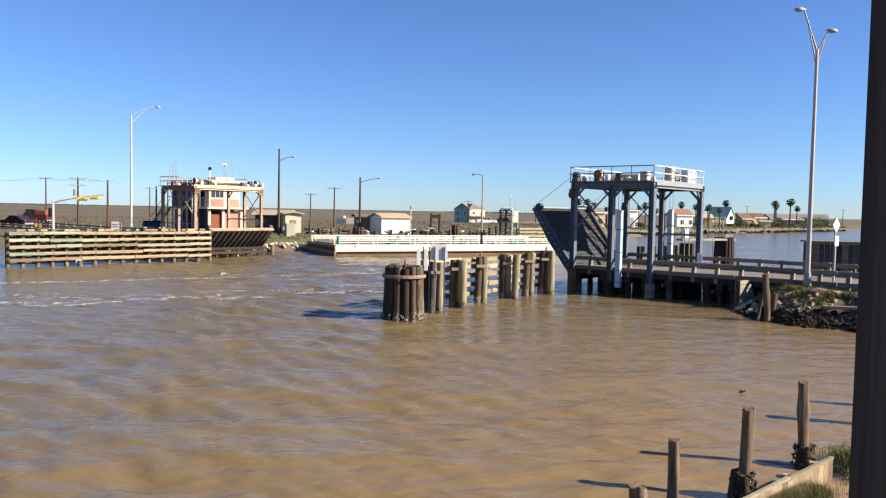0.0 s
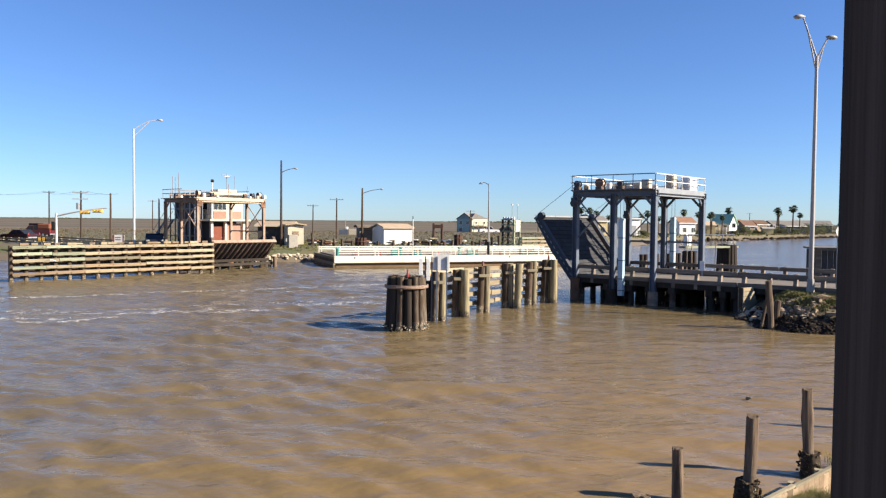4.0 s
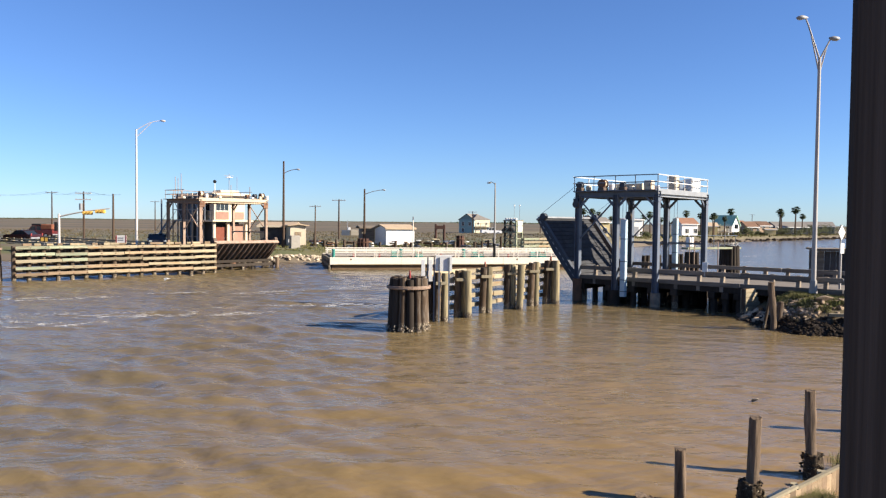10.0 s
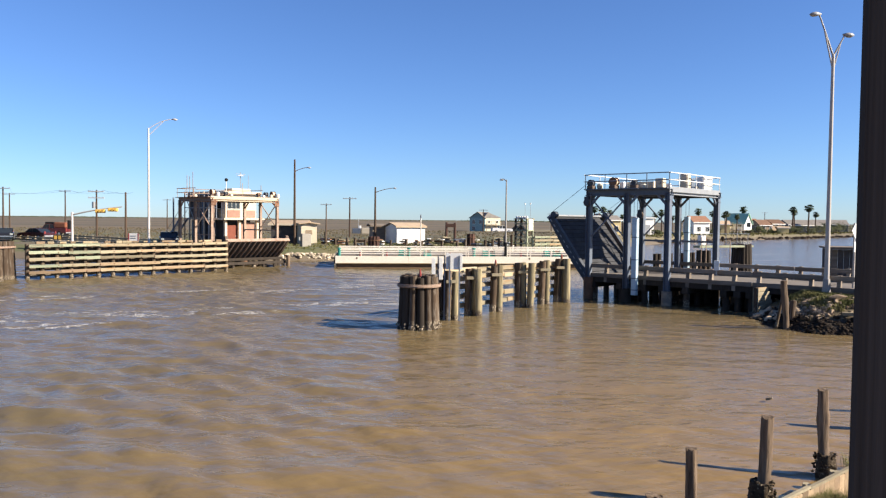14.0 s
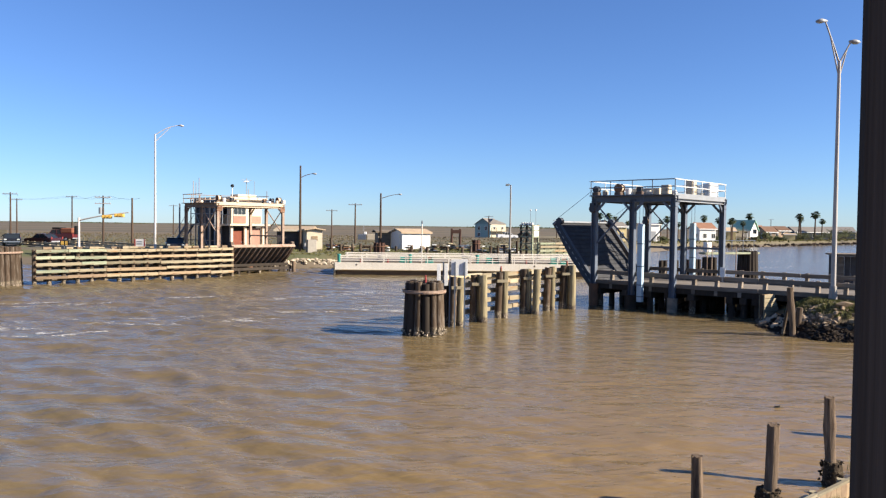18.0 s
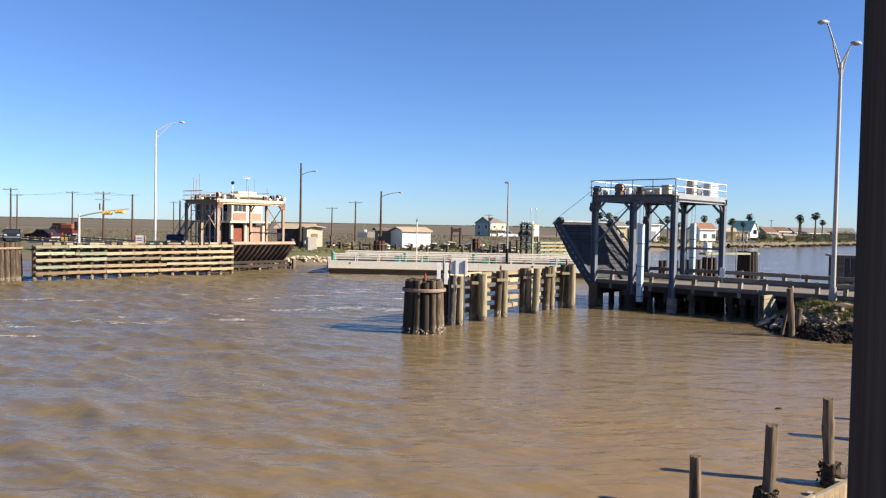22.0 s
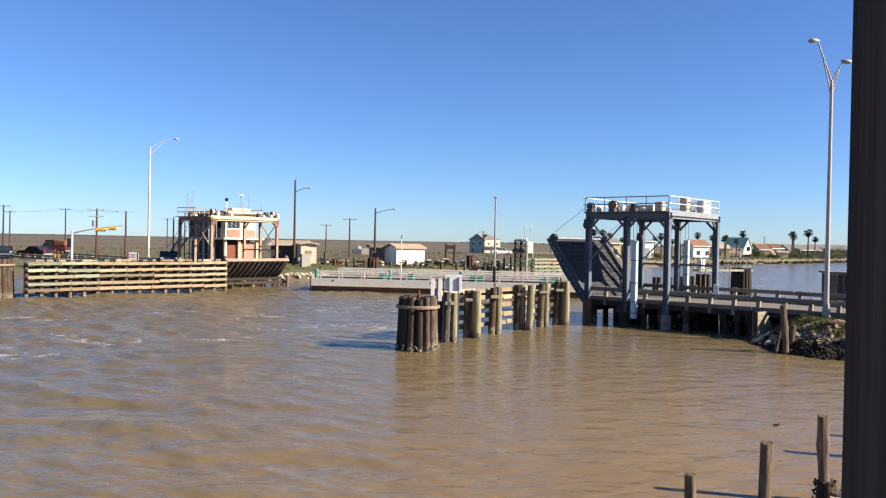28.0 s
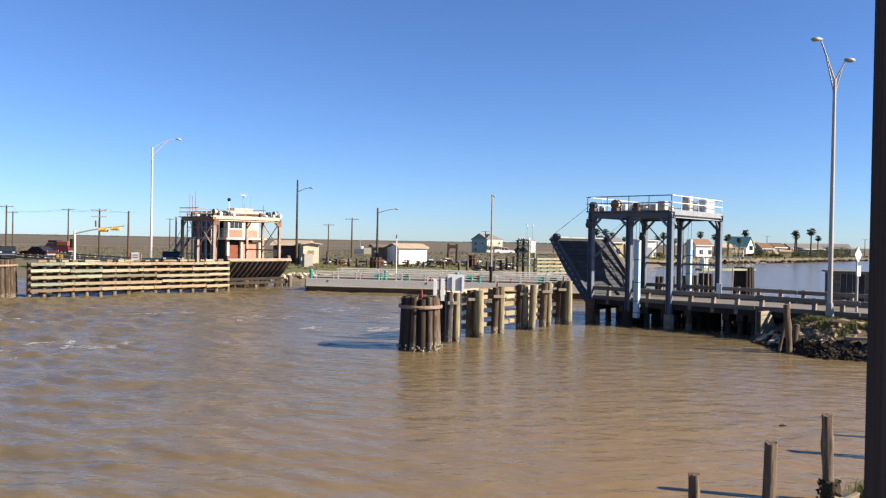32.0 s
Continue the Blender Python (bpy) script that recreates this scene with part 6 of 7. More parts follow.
for z in (1.6, 2.4, 3.2, 4.0):
    for a, b in (((-0.85, -0.7), (0.85, -0.7)), ((0.95, -0.6), (0.95, 0.6))):
        part("tie", beam(B(), (*a, z), (*b, z), 0.12, 0.13), M_PLANK_GREEN, tw)
    part("brace", beam(B(), (-0.85, -0.72, z), (0.0, -0.72, z + 0.75), 0.06, 0.09), M_PLANK_GREEN, tw)
    part("brace", beam(B(), (0.85, -0.72, z), (0.0, -0.72, z + 0.75), 0.06, 0.09), M_PLANK_GREEN, tw)
part("platform", box(B(), (0, 0, 4.6), (2.0, 1.7, 0.1)), M_PLANK, tw)
part("white_panel", box(B(), (0.98, 0.05, 3.9), (0.05, 0.9, 1.3), bevel=0.01), M_WHITE, tw)
for k in range(5):
    part("drum", rod(B(), (-0.75 + 0.37 * k, -0.5, 4.65), (-0.75 + 0.37 * k, -0.5, 4.95), 0.15, n=12), M_WHITE, tw)
for x in (-0.1, 0.7):
    a = part("antenna", rod(B(), (x, 0.3, 4.65), (x, 0.3, 6.4), 0.02, n=6), M_STEEL_PALE, tw)
    part("antenna_ball", rod(B(), (x, 0.3, 6.4), (x, 0.3, 6.6), 0.09, n=10), M_WHITE, a)
wale_fender("channel_fender", "far timber fender of pale green planks", (11.8, 94.0), (20.0, 101.0), (0.6, 1.05, 1.5, 1.95, 2.4), 0.27, (M_PLANK_GREEN, M_PLANK_CREAM), -0.1, 1.2, 2.5, M_PLANK_GREEN, 4.0, 8)
dolphin("dolphin", "dark round cluster of timber piles beyond the trestle", (24.6, 61.8, 0), 0.62, 2.7, 14, M_PILE_DARK, lamp=False, band=False, seed=9)
dolphin("dolphin", "dark cluster of timber piles near the gantry", (20.9, 60.0, 0), 0.45, 2.2, 7, M_PILE_DARK, lamp=False, band=False, seed=10)
for i, (x, y) in enumerate(((15.8, 55.5), (16.9, 56.4), (18.1, 57.4), (19.3, 58.6))):
    c = thing("pile_cluster", "dark timber piles of the guide fender beyond the trestle", "piling", (x, y, 0), group="far guide piles")
    for k in range(2):
        part("piling", log_mesh("piling", 3.6, 0.18, M_PILE_DARK, seed=800 + i * 2 + k), M_PILE, c, at=pose(0.3 * k, 0.1 * k, -1.5))
wk = thing("walkway", "narrow pale walkway with thin posts joining far dolphins", "walkway", (20.2, 59.2, 2.53), 28)
part("walk_deck", box(B(), (2.75, 0, 0), (6.0, 0.7, 0.16), bevel=0.01), M_PLANK_GREEN, wk)
for k in range(5):
    part("walk_post", rod(B(), (0.1 + 1.25 * k, -0.32, 0), (0.1 + 1.25 * k, -0.32, 1.0), 0.03, n=6), M_STEEL, wk)
part("walk_rail", rod(B(), (0, -0.32, 1.0), (5.3, -0.32, 1.0), 0.025, n=6), M_STEEL, wk)
part("walk_box", box(B(), (0.3, 0, 0.5), (0.5, 0.4, 0.75), bevel=0.02), M_WHITE, wk, "white cabinet on the walkway")

# sheave blocks under the platform, gate poles and a red lantern beyond the road
for x, y, z in ((-4.85, 6.05, 4.9), (-4.95, -0.1, 5.55)):
    sb = thing("sheave_block", "dark greasy sheave block hanging under the gantry platform", "pulley", group="sheave blocks")
    sb.matrix_world = bridge(x, y, z)
    part("cheek", box(B(), (0, -0.07, 0), (0.3, 0.03, 0.5), bevel=0.01), M_GIRDER, sb)
    part("cheek", box(B(), (0, 0.07, 0), (0.3, 0.03, 0.5), bevel=0.01), M_GIRDER, sb)
    part("wheel", rod(B(), (0, -0.05, -0.08), (0, 0.05, -0.08), 0.22, n=16), M_DARKRUST, sb)
    part("hanger", rod(B(), (0, 0, 0.2), (0, 0, 0.75), 0.03, n=6), M_GIRDER, sb)
for x, z1, mat in ((-3.4, 3.4, M_STEEL_PALE), (-1.2, 3.6, M_PINK), (-0.9, 3.6, M_PINK), (0.55, 3.5, M_PINK)):
    gp = thing("gate_pole", "thin upright metal pole on the far edge of the trestle", "pole", group="gate poles")
    gp.matrix_world = bridge(x, 6.85, DECK - 0.1)
    part("shaft", rod(B(), (0, 0, 0), (0, 0, z1 - DECK), 0.03, n=8), mat, gp)
    part("foot_plate", box(B(), (0, 0, 0.03), (0.2, 0.2, 0.06)), M_STEEL, gp)
lt = thing("lantern", "small red navigation lantern on a dark stand", "lantern")
lt.matrix_world = bridge(-2.6, 7.6, 0)
part("stand", rod(B(), (0, 0, -1.2), (0, 0, 2.1), 0.2, 0.17, 10), M_PILE_DARK, lt)
part("lamp_body", rod(B(), (0, 0, 2.1), (0, 0, 2.4), 0.09, n=10), M_RED, lt)
part("lens", rod(B(), (0, 0, 2.4), (0, 0, 2.58), 0.06, 0.03, n=10), M_RED, lt)

# grey hut beyond the road
ht = thing("boat_shed", "grey board hut with a flat overhanging roof by the water", "shed", (26.1, 50.6, 0.9), -16)
for k in range(14):
    part("board", box(B(), (0.18 + 0.36 * k, 0, 0.9), (0.345, 0.06, 1.8), bevel=0.006), M_SHADE if k % 5 else M_GREYTIMBER, ht)
for k in range(8):
    part("board", box(B(), (0, 0.18 + 0.36 * k, 0.9), (0.06, 0.345, 1.8), bevel=0.006), M_SHADE if k % 5 else M_GREYTIMBER, ht)
part("roof", box(B(), (2.6, 1.4, 1.9), (5.6, 3.6, 0.12), bevel=0.02), M_GREYTIMBER, ht)
part("roof_edge", box(B(), (2.6, -0.42, 1.9), (5.6, 0.06, 0.16)), M_GREYTIMBER, ht)


# ---- banks: rocks, bulkhead, stakes ----
def rock_mesh(seed, material):
    rnd = random.Random(seed)
    bm = B()
    bmesh.ops.create_icosphere(bm, subdivisions=2, radius=0.5)
    ph = [rnd.uniform(0, 6.28) for _ in range(6)]
    for v in bm.verts:
        n = v.co.normalized()
        k = 1 + 0.2 * math.sin(3 * n.x + ph[0]) * math.sin(3 * n.y + ph[1]) + 0.15 * math.sin(5 * n.z + ph[2]) + rnd.uniform(-0.07, 0.07)
        v.co = n * 0.5 * k
    # a few flat faces, as on broken stone
    for _ in range(9):
        nn = Vector((rnd.uniform(-1, 1), rnd.uniform(-1, 1), rnd.uniform(-1, 1))).normalized()
        c = rnd.uniform(0.24, 0.36)
        for v in bm.verts:
            d = v.co.dot(nn)
            if d > c:
                v.co -= nn * (d - c)
    return mesh_of("rock", bm, material)


def rocks(name, label, spots, material, seed, lo, hi):
    rnd = random.Random(seed)
    meshes = [rock_mesh(seed * 10 + k, material) for k in range(6)]
    t = thing(name, label, "rocks")
    for x, y, z in spots:
        s = rnd.uniform(lo, hi) * (1.5 if rnd.random() < 0.15 else 1)
        o = part("rock", rnd.choice(meshes), material, t)
        o.matrix_basis = pose(x, y, z + s * 0.08, rnd.uniform(-25, 25), rnd.uniform(-25, 25), rnd.uniform(0, 360)) @ Matrix.Diagonal((s * rnd.uniform(0.9, 1.6), s * rnd.uniform(0.8, 1.2), s * rnd.uniform(0.55, 0.95), 1))
    return t


def along(line, n, spread, seed):
    rnd = random.Random(seed)
    segs = [(Vector(a), Vector(b)) for a, b in zip(line, line[1:])]
    total = sum((b - a).length for a, b in segs)
    out = []
    for _ in range(n):
        u = rnd.random() * total
        for a, b in segs:
            if u <= (b - a).length:
                d = (b - a).normalized()
                p = a + d * u + Vector((-d.y, d.x)) * rnd.uniform(*spread)
                out.append((p.x, p.y, max(-0.05, land_z(p.x, p.y))))
                break
            u -= (b - a).length
    return out


SHORE = [(18.5, 27.2), (17.5, 29.4), (16.7, 30.2), (15.4, 30.8), (14.6, 32.0), (14.8, 35.4)]
rocks("riprap", "heap of pale broken stone along the far bank", along([(-21, 78.0), (-14, 78.5), (-3, 82.7)], 300, (0.1, 1.3), 11), M_ROCK, 12, 0.25, 0.5)
rocks("riprap", "low line of dark stone along the distant bank", along([(45, 155), (60, 178), (97, 213), (150, 268)], 300, (-0.3, 0.7), 13), M_ROCK_WET, 14, 0.4, 0.9)
rocks("bank_rocks", "dark broken rock and rubble on the near shore below the lamp", along(SHORE, 260, (-0.8, 0.4), 15), M_ROCK_WET, 16, 0.1, 0.28)
rocks("bank_rocks", "brown and tan broken rubble on the near shore below the lamp", along(SHORE, 190, (-2.0, -0.5), 18), M_ROCK_BROWN, 19, 0.08, 0.3)
rocks("bank_rocks", "brown flat slabs of rubble at the top of the near shore", [(x, y, land_z(x, y)) for x, y in ((15.9, 32.0), (16.3, 31.8), (16.9, 32.2), (15.4, 32.6), (17.6, 32.0), (18.2, 31.4), (15.0, 33.4), (14.9, 34.2), (17.0, 33.2), (18.8, 30.8), (16.0, 33.0), (15.2, 35.0), (15.3, 34.7), (14.8, 35.2))], M_ROCK_BROWN, 17, 0.28, 0.62)


def rubble(name, label, spots, material, seed, lo, hi):
    """Small broken stone, too fine to tell apart, in one mesh."""
    rnd = random.Random(seed)
    src = rock_small(seed)
    base = [v.co.copy() for v in src.vertices]
    tris = [tuple(p.vertices) for p in src.polygons]
    verts, faces = [], []
    for x, y, z in spots:
        q = rnd.uniform(lo, hi)
        m = pose(x, y, z + q * 0.15, rnd.uniform(-40, 40), rnd.uniform(-40, 40), rnd.uniform(0, 360)) @ Matrix.Diagonal((q * 1.5, q, q * 0.6, 1))
        n0 = len(verts)
        verts += [tuple(m @ v) for v in base]
        faces += [tuple(n0 + i for i in f) for f in tris]
    me = bpy.data.meshes.new(name)
    me.from_pydata(verts, [], faces)
    me.materials.append(material)
    return tagged(new(name, me), label, "rubble", kind="stuff")


rubble("bank_rubble", "black wet shingle and shell along the near waterline", along(SHORE, 1500, (-0.5, 0.45), 41), M_ROCK_WET, 42, 0.05, 0.16)
rubble("bank_rubble", "tan and brown broken shell and stone on the near bank", along(SHORE, 900, (-2.0, -0.5), 43), M_ROCK_BROWN, 44, 0.04, 0.15)
rubble("bank_rubble", "pale shell and stone chips heaped below the wing wall", along([(15.9, 33.4), (15.3, 34.6), (15.5, 36.0)], 420, (-0.2, 0.6), 45), M_ROCK, 46, 0.04, 0.13)
for (x, y, h, r, lx) in ((14.55, 31.75, 2.02, 0.14, 4), (14.2, 32.1, 1.4, 0.07, -16), (15.0, 32.2, 1.15, 0.12, -3)):
    single_log = new("mooring_post", log_mesh("mooring_post", h + 0.8, r, M_STAKE if h > 1.5 else M_PILE, seed=int(x * 10), n=16, rough=0.07, rings=16, knots=5))
    single_log.matrix_world = pose(x, y, -0.8, 0, lx * -0.5, 0)
    tagged(single_log, "weathered round mooring post standing at the rocky shore", "post", "mooring posts")
single("driftwood_plank", beam(B(), (16.5, 31.0, 0.75), (19.5, 29.6, 0.85), 0.25, 0.12), M_PLANK, "old grey plank lying on the rubble", "plank")

STAKES = [(6.78, 13.2, 1.53, 0.095, 0.06), (5.085, 11.75, 1.415, 0.104, -0.06), (3.62, 10.75, 1.205, 0.085, -0.02), (2.99, 10.0, 0.8, 0.12, 0.1), (10.15, 15.9, 1.42, 0.12, 0.0), (11.9, 17.4, 1.42, 0.12, 0.05)]
for i, (x, y, h, r, lean) in enumerate(STAKES):
    s = thing("wooden_stake", "weathered round wooden stake standing in the shallows", "stake", (x, y, 0), group="shore stakes")
    part("trunk", log_mesh("trunk", h + 0.6, r, M_STAKE, seed=500 + i, n=24, taper=0.92, lean=-lean * 1.6, rough=0.06, rings=26, knots=9), M_STAKE, s, at=pose(lean * 0.5, 0, -0.6))
    if i in (0, 1, 4, 5):
        rnd = random.Random(520 + i)
        meshes = [rock_mesh(530 + i * 3 + k, M_OYSTER) for k in range(3)]
        part("oyster_mass", log_mesh("oyster_mass", 0.7, 0.21, M_OYSTER, seed=540 + i, n=22, taper=0.74, rough=0.1), M_OYSTER, s, "dark crust of oyster shells", at=pose(lean * 0.5, 0, -0.3))
        for k in range(130):
            a, z = rnd.uniform(0, 6.28), rnd.uniform(-0.02, 0.43)
            q = rnd.uniform(0.13, 0.165) * (1.25 - z * 0.75)
            o = part("oyster_lump", meshes[k % 2], M_OYSTER, s)
            o.matrix_basis = pose(math.cos(a) * q * 1.1, math.sin(a) * q * 1.1, z, rnd.uniform(0, 90), rnd.uniform(0, 90), 0) @ Matrix.Diagonal((rnd.uniform(0.03, 0.07), rnd.uniform(0.02, 0.04), rnd.uniform(0.03, 0.075), 1))

for x, y, r in ((6.66, 12.6, 0.09), (5.88, 11.95, 0.08)):
    tagged(put(new("cut_post", log_mesh("cut_post", 0.8, r, M_PLANK, seed=int(x * 31), n=16, rough=0.04)), pose(x, y, -0.5)), "short cut-off round post beside the shore bulkhead", "post", "cut posts")

# low board bulkhead on the near shore
bk = thing("bulkhead", "low weathered board bulkhead with a pale cap at the shore", "bulkhead")
p0, p1 = Vector((6.82, 12.36, 0)), Vector((3.2, 9.36, 0))
n = 26
for k in range(n):
    q = p0.lerp(p1, (k + 0.5) / n)
    part("board", box(B(), (q.x, q.y, 0.05 + 0.012 * math.sin(k * 2.3)), (0.185, 0.045, 0.75), 39.65, bevel=0.006), M_PLANK_TAN if k % 3 else M_PLANK_BROWN, bk)
q0 = p0
for k in range(3):
    q1 = p0.lerp(p1, (k + 1) / 3)
    part("cap_board", beam(B(), (q0.x, q0.y, 0.46), (q1.x, q1.y, 0.44), 0.06, 0.04), M_PLANK, bk, "pale cap board")
    q0 = q1


# ---- grass ----
def grass(name, label, spots, hgt, material, blades, seed, width=0.012):
    rnd = random.Random(seed)
    verts, faces = [], []
    for x, y, z in spots:
        for _ in range(blades):
            a, ln = rnd.uniform(0, 6.28), hgt * rnd.uniform(0.4, 1.25)
            bx, by = x + rnd.gauss(0, 0.09), y + rnd.gauss(0, 0.09)
            dx, dy = math.cos(a), math.sin(a)
            bend = rnd.uniform(0.2, 0.9) * ln
            i = len(verts)
            mx, my = bx + dx * bend * 0.4, by + dy * bend * 0.4
            verts += [(bx - dy * width, by + dx * width, z - 0.03), (bx + dy * width, by - dx * width, z - 0.03),
                      (mx + dy * width * 0.8, my - dx * width * 0.8, z + ln * 0.65), (mx - dy * width * 0.8, my + dx * width * 0.8, z + ln * 0.65), (bx + dx * bend, by + dy * bend, z + ln)]
            faces += [(i, i + 1, i + 2, i + 3), (i + 3, i + 2, i + 4)]
    me = bpy.data.meshes.new(name)
    me.from_pydata(verts, [], faces)
    me.materials.append(material)
    return tagged(new(name, me), label, "grass", kind="stuff")


def scatter(n, seed, x0, x1, y0, y1, keep):
    rnd = random.Random(seed)
    out = []
    while len(out) < n:
        x, y = rnd.uniform(x0, x1), rnd.uniform(y0, y1)
        if keep(x, y):
            out.append((x, y, land_z(x, y)))
    return out


grass("lawn_grass", "short green grass on the near bank below the lamp", scatter(5200, 21, 14.5, 26, 28, 39, lambda x, y: land_z(x, y) > 0.82 and math.sin(x * 1.9 + y * 0.7) + math.sin(y * 2.3 - x * 0.6) > -1.1 and (BR.inverted() @ Vector((x, y, 0))).y < -0.1), 0.13, M_GRASSBLADE, 12, 22, 0.009)
grass("shore_grass", "green and straw tufts on the sandy near shore", scatter(330, 23, 4.0, 8.6, 8.6, 13.4, lambda x, y: 0.05 < land_z(x, y) < 0.6 and (y - 12.36) < 0.829 * (x - 6.82) - 0.03 and (x < 5.75 or x > 6.9) and math.sin(x * 2.6 + 0.5) * math.cos(y * 2.1) > 0.1), 0.1, M_GRASSBLADE, 30, 24, 0.003)
grass("dry_weeds", "straw-coloured weeds on the sandy near shore", scatter(170, 25, 4.0, 9.0, 8.6, 14.0, lambda x, y: 0.05 < land_z(x, y) < 0.6 and (y - 12.36) < 0.829 * (x - 6.82) - 0.03), 0.1, M_WEED, 18, 26, 0.003)
rnd = random.Random(33)
tufts = []
for _ in range(420):
    u = min(1, max(0, rnd.gauss(0.5, 0.25)))
    off = abs(rnd.gauss(0, 0.16)) + 0.03
    tufts.append((4.75 + 1.25 * u + 0.64 * off, 10.65 + 1.03 * u - 0.77 * off))
grass("shore_grass", "thick green tuft overhanging the shore bulkhead", [(x, y, land_z(x, y)) for x, y in tufts if y - 12.36 < 0.829 * (x - 6.82) - 0.02] + [(rnd.gauss(7.6, 0.2), rnd.gauss(13.0, 0.25), 0.15) for _ in range(60)], 0.22, M_GRASSBLADE, 46, 34, 0.003)
rocks("shore_pebbles", "small pebbles and shell bits on the sandy near shore", scatter(260, 31, 4.0, 9.0, 8.6, 13.6, lambda x, y: land_z(x, y) > 0.05 and (y - 12.36) < 0.829 * (x - 6.82) - 0.03), M_ROCK, 32, 0.02, 0.06)
grass("dry_weeds", "straw and brown weeds among the bank rubble", scatter(180, 37, 14.3, 22, 28, 37, lambda x, y: land_z(x, y) > 0.35 and (BR.inverted() @ Vector((x, y, 0))).y < -0.1), 0.16, M_WEED, 12, 38, 0.006)
grass("bank_grass", "rough green grass along the far bank", scatter(2600, 27, -34, 12, 79, 112, lambda x, y: land_z(x, y) > 1.0), 0.17, M_GRASSBLADE, 12, 28, 0.017)
grass("bank_grass", "green and tan grass along the distant bank", scatter(2600, 35, 44, 160, 160, 290, lambda x, y: land_z(x, y) > 0.9 and float(side_of(np.array([[x]], float), np.array([[y]], float), LEFT_BANK)[0, 0]) < 26), 0.4, M_GRASSBLADE, 4, 36, 0.12)
grass("marsh_grass", "brown and straw marsh grass behind the far bank", scatter(5000, 29, -110, 60, 100, 215, lambda x, y: land_z(x, y) > 1.0), 0.28, M_WEED, 5, 30, 0.035)

# ---- foam streaks, debris, gull ----
def foam_material():
    m, t, b = nodes_of("lacy_white_foam")
    b.inputs["Base Color"].default_value = (0.62, 0.6, 0.56, 1)
    b.inputs["Roughness"].default_value = 0.9
    lace = noise_of(t, coords(t, (1, 2.2, 1), "Object"), 8.0, 5, 0.7)
    t.links.new(ramp(t, lace, 0.42, 0.66), b.inputs["Alpha"])
    return m


M_FOAM = foam_material()
FOAM = []
rnd = random.Random(91)


def foam_patch(x, y, ln, wd, turn, density, seed):
    """A loose scatter of ragged flakes, thickest along a winding middle line."""
    r = random.Random(seed)
    verts, faces = [], []
    ph = r.uniform(0, 6.28)
    for k in range(int(ln * density)):
        u = r.uniform(-0.62, 0.62)
        px = u * ln
        py = r.gauss(0, 0.33) * wd * (1.15 - abs(u)) + 0.35 * math.sin(u * 5 + ph) * wd
        q0 = r.uniform(0.02, 0.075) * (1.7 if r.random() < 0.1 else 1)
        n0, z = len(verts), 0.004 * (k % 7)
        verts.append((px, py, z + 0.008))
        for j in range(9):
            a, q = 6.2832 * j / 9, q0 * r.uniform(0.4, 1.5)
            verts.append((px + math.cos(a) * q * 2.3, py + math.sin(a) * q, z))
        faces += [(n0, n0 + 1 + j, n0 + 1 + (j + 1) % 9) for j in range(9)]
    me = bpy.data.meshes.new("foam_patch")
    me.from_pydata(verts, [], faces)
    me.materials.append(M_FOAM)
    ob = tagged(new("foam_patch", me), "thin lacy streak of white foam drifting on the brown water", "foam", "foam streaks", "stuff")
    ob.matrix_world = pose(x, y, 0.05, 0, 0, turn)
    FOAM.append((ob, -0.05 + r.uniform(-0.07, 0.07), -0.15 + r.uniform(-0.08, 0.1), r.uniform(0.05, 0.1)))


# two long wash lines from the far bank, thick lace between them, and loose wisps
for k in range(13):
    foam_patch(-19.5 + 1.75 * k, 31.8 + 0.92 * k + 0.7 * math.sin(k * 1.7) + rnd.uniform(-0.3, 0.3), rnd.uniform(1.4, 2.3), rnd.uniform(0.4, 1.2), rnd.uniform(12, 44), rnd.uniform(10, 40), 900 + k)
for k in range(13):
    foam_patch(-24.0 + 2.3 * k, 41.0 + 1.25 * k + 0.25 * math.sin(k * 2.1), rnd.uniform(2.2, 3.0), rnd.uniform(0.25, 0.45), rnd.uniform(22, 34), rnd.uniform(9, 22), 930 + k)
for k, (x, y, ln, wd, dn) in enumerate(((-16.0, 35.6, 2.4, 1.3, 16), (-18.5, 36.5, 2.0, 1.2, 14), (-13.4, 37.2, 2.0, 1.0, 12), (-10.2, 39.5, 2.2, 1.0, 12), (-6.5, 41.0, 2.2, 0.9, 14), (-3.5, 44, 2.6, 0.9, 16),
                                        (0.5, 48, 2.6, 0.8, 18), (-5, 52, 2.6, 0.7, 12), (3, 55, 2.8, 0.7, 14), (8, 51, 2.2, 0.6, 12), (-2, 58, 2.8, 0.6, 12), (6, 61, 2.4, 0.5, 12), (-8, 47, 2.0, 0.7, 10), (-20.5, 33.5, 1.8, 1.0, 16))):
    foam_patch(x, y, ln, wd, rnd.uniform(8, 30), dn, 960 + k)

for k, (x, y, ln) in enumerate(((27, 72, 5), (33, 80, 6), (40, 92, 7), (36, 100, 6), (46, 108, 8), (30, 64, 4))):
    foam_patch(x, y, ln, 0.9, 28 + 4 * math.sin(k * 2.3), 9, 990 + k)

debris = thing("floating_debris", "small dark lump of driftwood floating near the shore", "driftwood", (8.1, 18.85, 0))
part("lump", rock_mesh(901, M_BLACK), M_BLACK, debris, at=pose(0, 0, 0.03) @ Matrix.Diagonal((0.16, 0.1, 0.07, 1)))
part("knot", rock_mesh(902, M_PILE), M_PILE, debris, at=pose(0.1, 0, 0.04) @ Matrix.Diagonal((0.09, 0.07, 0.08, 1)))

M_GULLWHITE = surface("white_feathers", (0.78, 0.78, 0.76), (0.66, 0.67, 0.68), 0.8, scale=8, fine=40, bump=0.1, rand=0)
